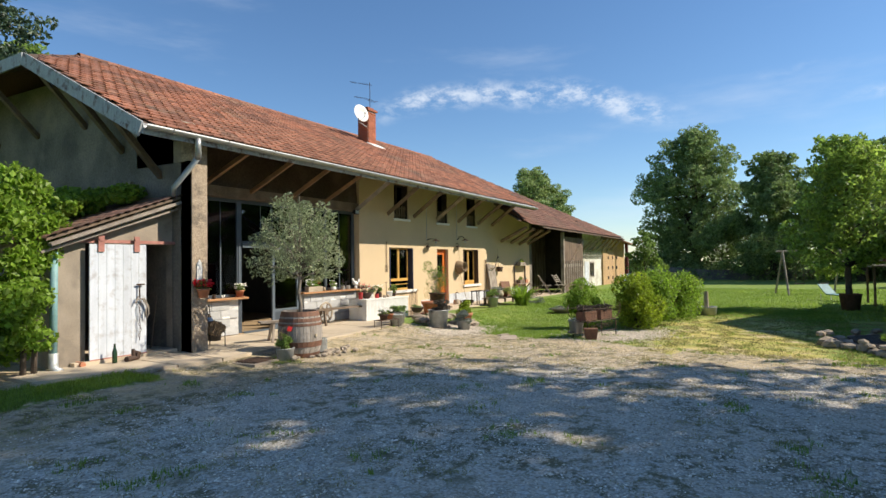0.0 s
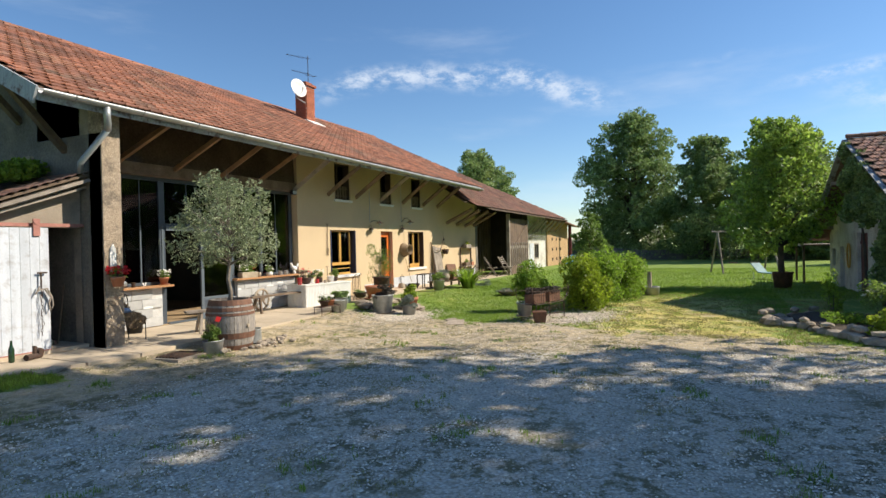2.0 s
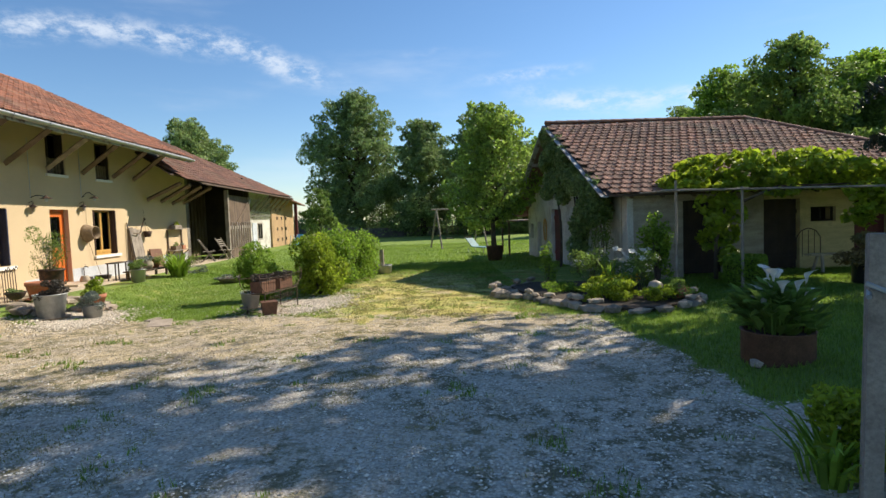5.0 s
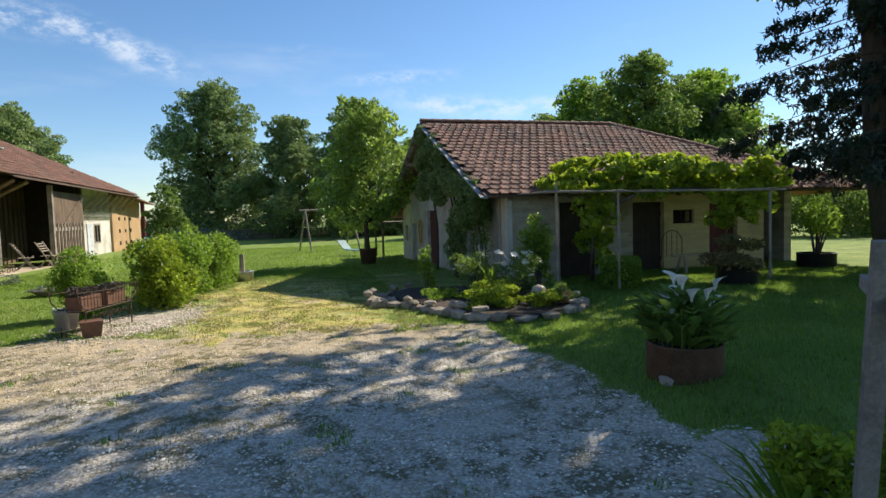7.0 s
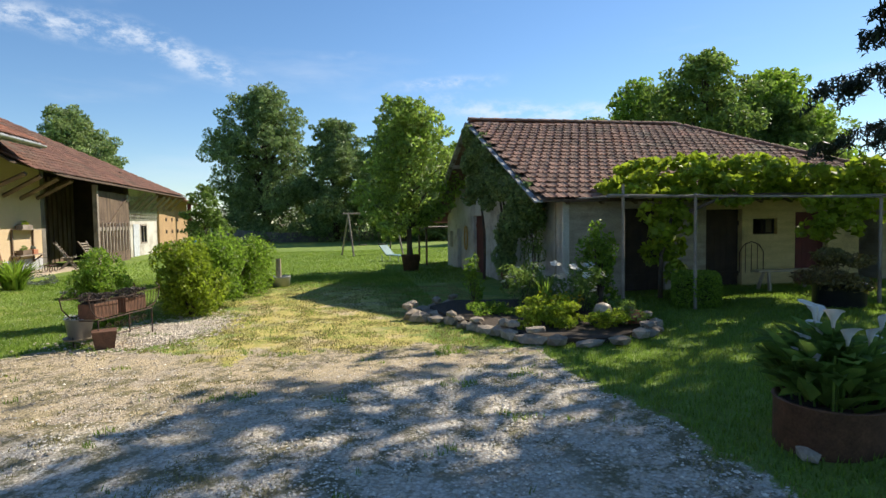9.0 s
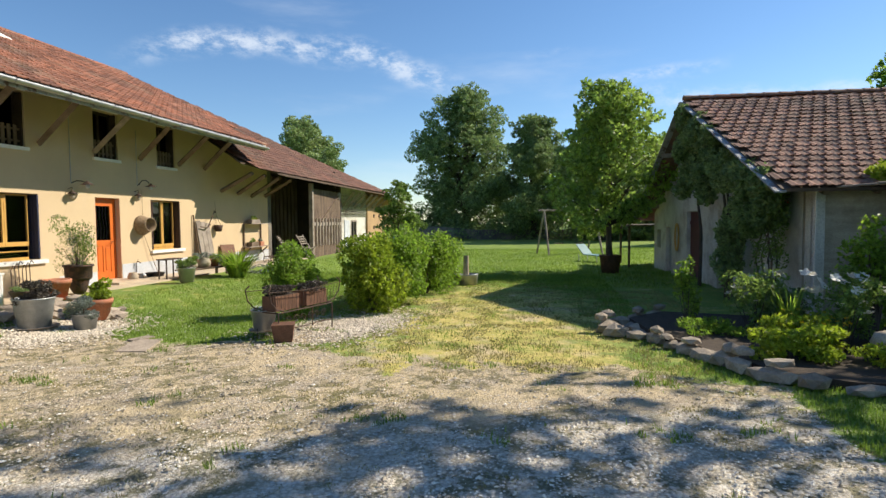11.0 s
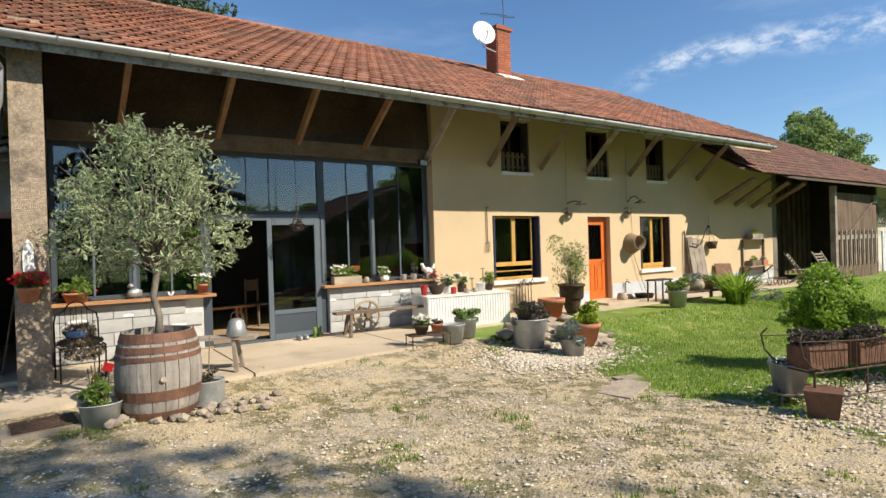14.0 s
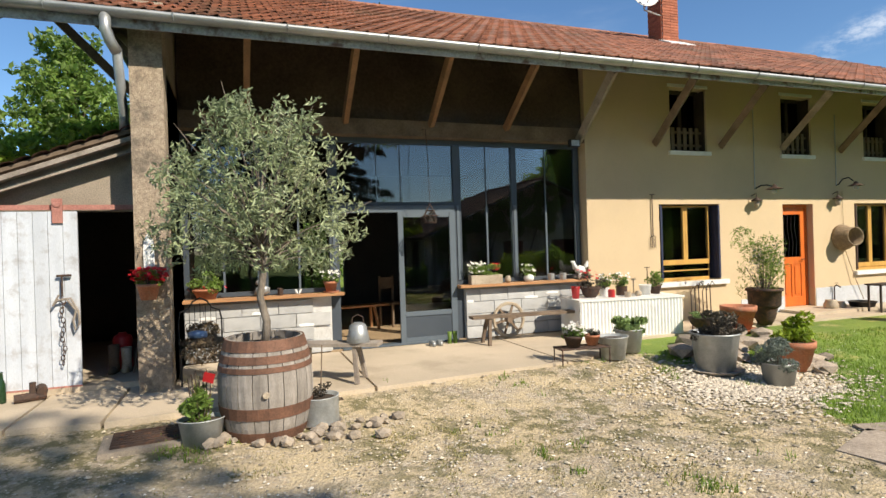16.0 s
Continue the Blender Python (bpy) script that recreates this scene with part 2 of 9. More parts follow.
M_BLACK = surface("black_iron", (0.025, 0.025, 0.027), (0.018, 0.018, 0.02), 8, 60, 0.5, 0.1, 0.001, metal=0.3)
M_RAIL = surface("faded_red_steel", (0.42, 0.19, 0.15), (0.34, 0.14, 0.11), 8, 60, 0.75, 0.3, 0.002)
M_REDWOOD = surface("dark_red_paint", (0.14, 0.025, 0.028), (0.10, 0.02, 0.022), 3, 50, 0.7, 0.3, 0.003, vary=0.15)
M_BRICK = surface("chimney_brick", (0.42, 0.14, 0.075), (0.33, 0.11, 0.06), 6, 60, 0.9, 0.5, 0.005, vary=0.25)
M_TERRA = surface("terracotta", (0.48, 0.19, 0.10), (0.40, 0.155, 0.085), 5, 60, 0.85, 0.3, 0.003, stain=(0.45, 0.36, 0.28), stain_amount=0.35, stain_scale=9)
M_CROCK = surface("glazed_stoneware", (0.48, 0.40, 0.30), (0.36, 0.29, 0.21), 5, 40, 0.4, 0.1, 0.002)
M_WHITE = surface("white_paint", (0.78, 0.77, 0.74), (0.70, 0.69, 0.66), 3, 60, 0.6, 0.15, 0.002, fine_mix=0.08, stain=(0.5, 0.46, 0.4), stain_amount=0.3, stain_scale=5)
M_RED = surface("red_enamel", (0.50, 0.02, 0.025), (0.42, 0.02, 0.02), 4, 60, 0.4, 0.05, 0.001, fine_mix=0.08)
M_NAVY = surface("navy_shutter_paint", (0.022, 0.03, 0.075), (0.018, 0.025, 0.06), 4, 60, 0.55, 0.1, 0.002)
M_SHUTTER_BROWN = surface("brown_shutter_paint", (0.07, 0.035, 0.025), (0.05, 0.028, 0.02), 4, 60, 0.6, 0.1, 0.002)
M_TEAL = surface("teal_pipe", (0.20, 0.36, 0.37), (0.15, 0.28, 0.29), 4, 60, 0.6, 0.1, 0.002)
M_STONE = surface("field_stone", (0.44, 0.36, 0.27), (0.30, 0.25, 0.20), 5, 40, 0.92, 0.7, 0.012, vary=0.3, stain=(0.16, 0.15, 0.12), stain_amount=0.4, stain_scale=5)
M_FLAG = surface("flagstone", (0.44, 0.36, 0.28), (0.33, 0.27, 0.21), 4, 40, 0.92, 0.5, 0.01, vary=0.2)
M_BARREL = surface("barrel_oak", (0.38, 0.34, 0.30), (0.26, 0.23, 0.20), 4, 50, 0.85, 0.5, 0.004, stretch=(5, 5, 0.8), fine_mix=0.3, vary=0.2)
M_HOOP = surface("rusty_hoop", (0.22, 0.11, 0.07), (0.14, 0.075, 0.05), 9, 60, 0.75, 0.3, 0.002, metal=0.35)
M_SOIL = surface("soil", (0.07, 0.048, 0.032), (0.045, 0.032, 0.022), 9, 60, 0.95, 0.8, 0.01)
M_FLOOR_IN = surface("interior_floor", (0.42, 0.30, 0.18), (0.35, 0.25, 0.15), 1.5, 40, 0.6, 0.1, 0.003)
# near-black: the dimness of the rooms is put into the colour
M_DARK_IN = surface("interior_dimness", (0.075, 0.065, 0.055), (0.055, 0.048, 0.042), 1.5, 30, 0.9, 0.2, 0.005)
M_SOFFIT = surface("soffit_boards", (0.115, 0.075, 0.05), (0.075, 0.05, 0.034), 1.3, 30, 0.85, 0.3, 0.004, stretch=(0.4, 3, 1), stain=(0.16, 0.115, 0.08), stain_amount=0.4, stain_scale=0.9)
M_PANEL = surface("smoked_panel", (0.10, 0.07, 0.048), (0.06, 0.043, 0.031), 1.0, 20, 0.25, 0.15, 0.004, stain=(0.115, 0.085, 0.062), stain_amount=0.5, stain_scale=0.9)
M_WICKER = surface("wicker", (0.32, 0.23, 0.14), (0.22, 0.155, 0.095), 20, 120, 0.85, 0.8, 0.004, fine_mix=0.5)
M_CLOTH_BLUE = surface("blue_cloth", (0.15, 0.27, 0.50), (0.35, 0.45, 0.60), 14, 90, 0.9, 0.3, 0.003)
M_BLUE = surface("blue_plastic", (0.06, 0.30, 0.55), (0.05, 0.25, 0.48), 3, 60, 0.4, 0.0)
M_OCHRE = surface("ochre_render", (0.50, 0.33, 0.17), (0.42, 0.27, 0.14), 1.2, 50, 0.9, 0.5, 0.006, stain=(0.3, 0.2, 0.12), stain_amount=0.5, stain_scale=1.5)
M_SHED_WALL = surface("shed_grey_render", (0.459, 0.405, 0.311), (0.338, 0.297, 0.230), 1.6, 40, 0.92, 0.6, 0.01, stretch=(1, 1, 5), stain=(0.14, 0.12, 0.09), stain_amount=0.5, stain_scale=1.4)
M_SHED_YELLOW = surface("shed_yellow_render", (0.675, 0.540, 0.270), (0.540, 0.432, 0.216), 1.6, 40, 0.92, 0.5, 0.008, stretch=(1, 1, 5), stain=(0.22, 0.17, 0.1), stain_amount=0.5, stain_scale=1.4)
M_FLOWER_RED = surface("red_petals", (0.65, 0.01, 0.02), (0.5, 0.01, 0.02), 9, 60, 0.6, 0, translucent=0.3)
M_FLOWER_WHITE = surface("white_petals", (0.82, 0.80, 0.76), (0.74, 0.72, 0.66), 9, 60, 0.6, 0, translucent=0.25, fine_mix=0.05)
M_FLOWER_YEL = surface("yellow_petals", (0.75, 0.55, 0.02), (0.65, 0.42, 0.02), 9, 60, 0.6, 0, translucent=0.3, fine_mix=0.1)
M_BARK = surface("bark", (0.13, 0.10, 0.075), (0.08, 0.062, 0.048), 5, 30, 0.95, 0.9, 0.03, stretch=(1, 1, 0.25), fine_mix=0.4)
M_BARK_OLIVE = surface("olive_bark", (0.25, 0.21, 0.17), (0.15, 0.125, 0.10), 14, 60, 0.95, 0.8, 0.01, stretch=(1, 1, 0.4), fine_mix=0.35)
L_OAK = leafy("leaves_dark", (0.29, 0.39, 0.14), (0.19, 0.28, 0.09), translucent=0.4)
L_PALE = leafy("leaves_pale", (0.36, 0.46, 0.17), (0.26, 0.36, 0.12), translucent=0.4)
L_MAPLE = leafy("leaves_maple", (0.38, 0.52, 0.10), (0.25, 0.38, 0.07), translucent=0.5)
L_MID = leafy("leaves_mid", (0.25, 0.36, 0.075), (0.17, 0.27, 0.055), translucent=0.52)
L_BRIGHT = leafy("leaves_bright", (0.30, 0.45, 0.055), (0.22, 0.36, 0.04), translucent=0.58)
L_OLIVE = leafy("leaves_olive", (0.44, 0.49, 0.29), (0.22, 0.28, 0.13))
L_SPRUCE = leafy("needles", (0.022, 0.042, 0.022), (0.014, 0.03, 0.017), translucent=0.08)
L_CEDAR = leafy("cedar_needles", (0.09, 0.14, 0.08), (0.06, 0.10, 0.055))
L_GRASS = leafy("grass_blades", (0.28, 0.40, 0.06), (0.19, 0.31, 0.04), island=0.35, translucent=0.6)
L_GRASS_DRY = leafy("dry_grass_blades", (0.42, 0.37, 0.14), (0.27, 0.26, 0.09), island=0.3)
L_SILVER = leafy("silver_foliage", (0.27, 0.31, 0.26), (0.18, 0.22, 0.18))
L_PURPLE = leafy("purple_foliage", (0.10, 0.075, 0.06), (0.055, 0.06, 0.04))
L_LIME = leafy("lime_foliage", (0.40, 0.50, 0.04), (0.28, 0.38, 0.03), translucent=0.55)
GLASS = glass_material("window_glass", (0.75, 0.78, 0.78), 1.9)
GLASS_DARK = glass_material("small_window_glass", (0.6, 0.62, 0.62), 1.5)

# ---- mesh tools ----
def ss(v):
    v = max(0.0, min(1.0, v))
    return v * v * (3 - 2 * v)


def ground_z(x, y):
    """The height of the ground: falls gently from the terrace, rises again towards the small barn."""
    z = -0.14 * ss((12.4 - y) / 2.0) - (0.12 * ss((x - 6) / 8) + 0.12 * ss((x - 18) / 10)) * ss((12.4 - y) / 2.0)
    k = ss((x - 5.5) / 3.0)
    z += 0.24 * ((1 - k) * ss((2.5 - y) / 2.5) + k * ss((0.6 - y) / 5.2)) * (1 - 0.6 * ss((x - 13) / 10))
    if x > 40:
        z -= 0.006 * (x - 40)
    return z


def finish(name, bm, material, parent=None, label="", smooth=False):
    me = bpy.data.meshes.new(name)
    bmesh.ops.recalc_face_normals(bm, faces=bm.faces[:]) if len(bm.faces) < 20000 else None
    bm.to_mesh(me)
    bm.free()
    if smooth:
        me.polygons.foreach_set("use_smooth", [True] * len(me.polygons))
    me.materials.append(material)
    ob = new(name, me)
    if parent is not None:
        ob.parent = parent
    if label:
        tagged(ob, label)
    return ob


def part(name, bm, material, parent=None, label="", smooth=False, bevel=0.0):
    if bevel:
        es = [e for e in bm.edges if len(e.link_faces) == 2 and e.calc_face_angle(0) > 0.7]
        if es:
            bmesh.ops.bevel(bm, geom=es, offset=bevel, segments=1, affect="EDGES", clamp_overlap=True)
    return finish(name, bm, material, parent, label, smooth)


def thing(name, x, y, z, label, category, rz=0.0, group="", kind=""):
    e = new(name)
    e.empty_display_size = 0.2
    e.location = (x, y, z)
    e.rotation_euler = (0, 0, radians(rz))
    return tagged(e, label, category, group, kind)


def structure(name, bm, material, label="", bevel=0.0, smooth=False):
    ob = part(name, bm, material, None, label, smooth, bevel)
    return tagged(ob, kind="structure")


def box(bm, x0, x1, y0, y1, z0, z1):
    v = [bm.verts.new(p) for p in ((x0, y0, z0), (x1, y0, z0), (x1, y1, z0), (x0, y1, z0), (x0, y0, z1), (x1, y0, z1), (x1, y1, z1), (x0, y1, z1))]
    for f in ((3, 2, 1, 0), (4, 5, 6, 7), (0, 1, 5, 4), (1, 2, 6, 5), (2, 3, 7, 6), (3, 0, 4, 7)):
        bm.faces.new([v[i] for i in f])
    return v


def boxbm(*a):
    bm = bmesh.new()
    box(bm, *a)
    return bm


def beam(bm, p, q, w, h, up=(0, 0, 1)):
    """A squared timber from p to q, w wide and h high."""
    p, q = Vector(p), Vector(q)
    d = (q - p).normalized()
    side = d.cross(Vector(up))
    if side.length < 1e-4:
        side = d.cross(Vector((1, 0, 0)))
    side.normalize()
    u = side.cross(d).normalized()
    vs = []
    for c in (p, q):
        for a, b in ((-1, -1), (1, -1), (1, 1), (-1, 1)):
            vs.append(bm.verts.new(c + side * a * w / 2 + u * b * h / 2))
    for f in ((3, 2, 1, 0), (4, 5, 6, 7), (0, 1, 5, 4), (1, 2, 6, 5), (2, 3, 7, 6), (3, 0, 4, 7)):
        bm.faces.new([vs[i] for i in f])


def tube(bm, pts, radii, n=8, caps=True):
    """A round bar through points, with a radius at each."""
    pts = [Vector(p) for p in pts]
    if not hasattr(radii, "__len__"):
        radii = [radii] * len(pts)
    rings = []
    ref = None
    for i, p in enumerate(pts):
        d = (pts[min(i + 1, len(pts) - 1)] - pts[max(i - 1, 0)])
        if d.length < 1e-7:
            d = Vector((0, 0, 1))
        d.normalize()
        if ref is None:
            ref = d.orthogonal().normalized()
        s = (ref - d * ref.dot(d))
        s = s.normalized() if s.length > 1e-5 else d.orthogonal().normalized()
        ref = s
        t = d.cross(s)
        rings.append([bm.verts.new(p + (s * math.cos(a) + t * math.sin(a)) * radii[i]) for a in (2 * math.pi * k / n for k in range(n))])
    for r0, r1 in zip(rings, rings[1:]):
        for k in range(n):
            bm.faces.new((r0[k], r0[(k + 1) % n], r1[(k + 1) % n], r1[k]))
    if caps:
        bm.faces.new(rings[0][::-1])
        bm.faces.new(rings[-1])


def lathe(bm, profile, n=20, cx=0.0, cy=0.0, sy=1.0):
    """Turns (radius, height) pairs round an upright axis; a radius of zero closes the end."""
    rings = []
    for r, z in profile:
        if r <= 1e-6:
            rings.append([bm.verts.new((cx, cy, z))])
        else:
            rings.append([bm.verts.new((cx + r * math.cos(2 * math.pi * k / n), cy + sy * r * math.sin(2 * math.pi * k / n), z)) for k in range(n)])
    for a, b in zip(rings, rings[1:]):
        for k in range(n):
            k2 = (k + 1) % n
            if len(a) == 1 and len(b) == 1:
                continue
            if len(a) == 1:
                bm.faces.new((a[0], b[k2], b[k]))
            elif len(b) == 1:
                bm.faces.new((a[k], a[k2], b[0]))
            else:
                bm.faces.new((a[k], a[k2], b[k2], b[k]))


def stone(bm, cx, cy, cz, rx, ry, rz, rnd, turn=0.0):
    """A rounded, uneven stone."""
    g = bmesh.ops.create_icosphere(bm, subdivisions=1, radius=1.0)
    c, s = math.cos(turn), math.sin(turn)
    for v in g["verts"]:
        k = 1 + rnd.uniform(-0.18, 0.18)
        x, y, z = v.co.x * rx * k, v.co.y * ry * k, max(-0.7, v.co.z) * rz * k
        v.co = (cx + x * c - y * s, cy + x * s + y * c, cz + z)


def wall_cells(bm, u0, u1, z0, z1, holes, w0, w1, axis="x"):
    """A wall along x (or y) from u0 to u1, from w0 to w1 thick, with openings (ua, ub, za, zb) through it."""
    us = sorted({u0, u1, *[h[0] for h in holes], *[h[1] for h in holes]})
    zs = sorted({z0, z1, *[h[2] for h in holes], *[h[3] for h in holes]})
    us = [u for u in us if u0 <= u <= u1]
    zs = [z for z in zs if z0 <= z <= z1]
    nu, nz = len(us) - 1, len(zs) - 1

    def solid(i, j):
        if not (0 <= i < nu and 0 <= j < nz):
            return False
        cu, cz = (us[i] + us[i + 1]) / 2, (zs[j] + zs[j + 1]) / 2
        return not any(h[0] < cu < h[1] and h[2] < cz < h[3] for h in holes)

    made = {}

    def vert(i, j, w):
        k = (i, j, w)
        if k not in made:
            made[k] = bm.verts.new((us[i], w, zs[j]) if axis == "x" else (w, us[i], zs[j]))
        return made[k]

    for i in range(nu):
        for j in range(nz):
            if not solid(i, j):
                continue
            for w in (w0, w1):
                bm.faces.new((vert(i, j, w), vert(i + 1, j, w), vert(i + 1, j + 1, w), vert(i, j + 1, w)))
            for di, dj, a, b in ((-1, 0, (i, j), (i, j + 1)), (1, 0, (i + 1, j), (i + 1, j + 1)), (0, -1, (i, j), (i + 1, j)), (0, 1, (i, j + 1), (i + 1, j + 1))):
                if not solid(i + di, j + dj):
                    bm.faces.new((vert(*a, w0), vert(*b, w0), vert(*b, w1), vert(*a, w1)))


def mesh_part(name, verts, faces, material, parent=None, label="", kind=""):
    me = bpy.data.meshes.new(name)
    me.from_pydata(verts if isinstance(verts, list) else verts.tolist(), [], faces if isinstance(faces, list) else faces.tolist())
    me.materials.append(material)
    ob = new(name, me)
    if parent is not None:
        ob.parent = parent
    return tagged(ob, label, kind=kind)


def leaf_mesh(centres, size, rng, flat=0.0, aspect=0.55, droop=0.0, normals=None):
    """Small folded leaves, two triangles each, at the given places. Returns the vertices and faces."""
    n = len(centres)
    d = rng.normal(size=(n, 3))
    d[:, 2] = d[:, 2] * (1 - flat) - droop
    d /= np.linalg.norm(d, axis=1)[:, None] + 1e-9
    r = rng.normal(size=(n, 3))
    if normals is not None:
        r = normals + 0.6 * r
        s = np.cross(d, r)
    else:
        s = np.cross(d, r)
    s /= np.linalg.norm(s, axis=1)[:, None] + 1e-9
    up = np.cross(s, d)
    sz = size * rng.uniform(0.6, 1.35, size=(n, 1))
    a = centres - d * sz * 0.5
    b = centres + d * sz * 0.5
    c = centres + s * sz * aspect * 0.5 + up * sz * 0.12
    e = centres - s * sz * aspect * 0.5 + up * sz * 0.12
    verts = np.stack((a, c, b, e), axis=1).reshape(-1, 3)
    base = (np.arange(n) * 4)[:, None]
    faces = np.concatenate((base + np.array([[0, 1, 2]]), base + np.array([[0, 2, 3]])), axis=1).reshape(-1, 3)
    return verts, faces


def cloud_points(rng, n, clumps):
    """Places spread mostly over the shells of clumps (cx, cy, cz, rx, ry, rz)."""
    w = np.array([c[3] * c[4] + c[4] * c[5] + c[3] * c[5] for c in clumps])
    pick = rng.choice(len(clumps), size=n, p=w / w.sum())
    cl = np.array(clumps)[pick]
    d = rng.normal(size=(n, 3))
    d /= np.linalg.norm(d, axis=1)[:, None]
    r = rng.uniform(0.35, 1.0, size=(n, 1)) ** 0.45
    return cl[:, :3] + d * r * cl[:, 3:6]


def branch_set(bm, rnd, base, top, r0, tips, n=6):
    """A tapered trunk from base to top and limbs out to the given tips."""
    base, top = Vector(base), Vector(top)
    pts = []
    for i in range(7):
        k = i / 6
        p = base.lerp(top, k)
        if 0 < i:
            p += Vector((rnd.uniform(-1, 1), rnd.uniform(-1, 1), 0)) * r0 * 0.5
        pts.append(p)
    tube(bm, pts, [r0 * (1.25 if i == 0 else 1 - 0.8 * i / 6) for i in range(7)], 9)
    for t in tips:
        t = Vector(t)
        hgt = base.z + (top.z - base.z) * max(0.3, min(0.95, (t.z - base.z) / (top.z - base.z) - 0.22))
        k = (hgt - base.z) / (top.z - base.z)
        s = base.lerp(top, k)
        m = s.lerp(t, 0.5) + Vector((rnd.uniform(-.3, .3), rnd.uniform(-.3, .3), rnd.uniform(-.1, .3))) * (t - s).length * 0.25
        rr = r0 * (1 - 0.8 * k) * 0.6
        tube(bm, [s, m, t], [rr, rr * 0.55, rr * 0.15], 5)


def tree(name, x, y, height, radius, leaf_mat, label, n_leaf, leaf_size, seed, crown_from=0.2, trunk_r=0.3, clumps=26, group="", category="tree", squash=1.0, z=None, bark=None, lean=(0, 0)):
    rnd = random.Random(seed)
    rng = np.random.default_rng(seed)
    z0 = ground_z(x, y) if z is None else z
    t = thing(name, x, y, z0 - 0.02, label, category, group=group)
    blobs, tips = [], []
    lo, hi = crown_from * height, height
    clumps = int(clumps * 1.7)
    for i in range(clumps):
        k = (i + rnd.random()) / clumps
        h = lo + (hi - lo) * k
        env = radius * (math.sin(math.pi * min(1.0, 0.22 + 0.78 * k) ** 0.85) ** 0.7) * 0.95
        a = i * 2.4 + rnd.uniform(-0.5, 0.5)
        rad = env * rnd.uniform(0.25, 0.85)
        cr = radius * rnd.uniform(0.15, 0.30) * (0.75 if k > 0.85 else 1)
        c = (rad * math.cos(a) + lean[0] * k, rad * math.sin(a) * squash + lean[1] * k, min(h, hi - cr * 0.5))
        blobs.append((*c, cr, cr, cr * rnd.uniform(0.6, 0.85)))
        tips.append(c)
    bm = bmesh.new()
    branch_set(bm, rnd, (0, 0, 0), (lean[0] * .8, lean[1] * .8, height * 0.86), trunk_r, tips)
    part("trunk", bm, bark or M_BARK, t, smooth=True)
    small = []
    for b in blobs:
        small.append(b)
        for _ in range(6):
            d = Vector((rnd.gauss(0, 1), rnd.gauss(0, 1), rnd.gauss(0, 0.8))).normalized()
            s = rnd.uniform(0.25, 0.6)
            small.append((b[0] + d.x * b[3] * 1.25, b[1] + d.y * b[4] * 1.25, b[2] + d.z * b[5] * 1.25, b[3] * s, b[4] * s, b[5] * s))
    pts = cloud_points(rng, n_leaf, small)
    v, f = leaf_mesh(pts, leaf_size, rng)
    mesh_part("crown", v, f, leaf_mat, t, kind="stuff")
    return t


def bush(name, x, y, z, rx, ry, h, mat, label, n, size, seed, category="bush", group="", clumps=14, stems=True, z_low=0.12, parent=None, part_name="foliage", aspect=0.55, lump=0.34):
    rnd = random.Random(seed)
    rng = np.random.default_rng(seed)
    t = parent or thing(name, x, y, z, label, category, group=group)
    blobs, tips = [], []
    for i in range(clumps):
        a = rnd.uniform(0, 6.28)
        k = rnd.random() ** 0.5 * (1 - lump)
        hh = h * (z_low + (1 - z_low - lump * 0.5) * rnd.random())
        s = lump * rnd.uniform(0.75, 1.25)
        c = (rx * k * math.cos(a), ry * k * math.sin(a), hh)
        blobs.append((*c, rx * s, ry * s, h * s * 0.6))
        tips.append(c)
    if stems:
        bm = bmesh.new()
        for c in tips[:8]:
            tube(bm, [(c[0] * 0.15, c[1] * 0.15, -0.02), (c[0] * 0.5, c[1] * 0.5, c[2] * 0.5), c], [0.02 * h, 0.013 * h, 0.005 * h], 5)
        tagged(part("stem_cluster", bm, M_BARK, t), kind="stuff")
    pts = cloud_points(rng, n, blobs)
    pts[:, 2] = np.maximum(pts[:, 2], 0.01)
    v, f = leaf_mesh(pts, size, rng, aspect=aspect)
    mesh_part(part_name, v, f, mat, t, kind="stuff")
    return t

# ---- ground ----
def lawn_amount(x, y):
    """1 on the lawn, 0 on the gravel yard; between them the two mix."""
    w = 0.34 * noise.noise(Vector((x * 0.9, y * 0.9, 0))) + 0.24 * noise.noise(Vector((x * 3, y * 3, 1)))
    heap = max(1 - ((x - 10.9) / 1.3) ** 2 - ((y - 10.75) / 0.75) ** 2, 1 - ((x - 11.7) / 1.2) ** 2 - ((y - 6.7) / 0.75) ** 2)
    d1 = min(x - 10.3 - 0.85 * max(0.0, y - 8.7), 12.1 - y, y - 7.75 + 0.5 * max(0.0, x - 12.6)) + w
    far = min(x - 10.6 + 0.6 * max(0, 7.0 - y) * (1 if y > 5 else 0.4), 30.0) + w * 2.0
    south = min(1.25 - y - 0.20 * max(0.0, x - 8.2) + 0.16 * min(0.0, x - 4) + w, 9.0)
    if x < 4:
        south = min(south, 1.0 - y - 0.65 * (4 - x) + w)
    strip = min(12.25 - y, y - 11.3, 3.0 - x) + w * 0.8
    best = max(d1 * 1.6, far * 0.9, south * 1.5, strip * 1.5)
    if y > 14.6 or x < -6 or y < -6:
        best = 1.0
    if heap > 0:
        best = min(best, 0.3 - heap * 3)
    return ss(0.5 + best)


def dry_amount(x, y):
    """How far the grass thins out to a dry, yellow track."""
    c = 3.9 + 0.06 * (x - 9)
    k = ss(1.15 - abs(y - c) / 3.2) * ss((x - 6.0) / 2.5) * ss((22.0 - x) / 7.5)
    return max(k, 0.35 * ss((x - 9) / 6) * ss((22 - x) / 6))


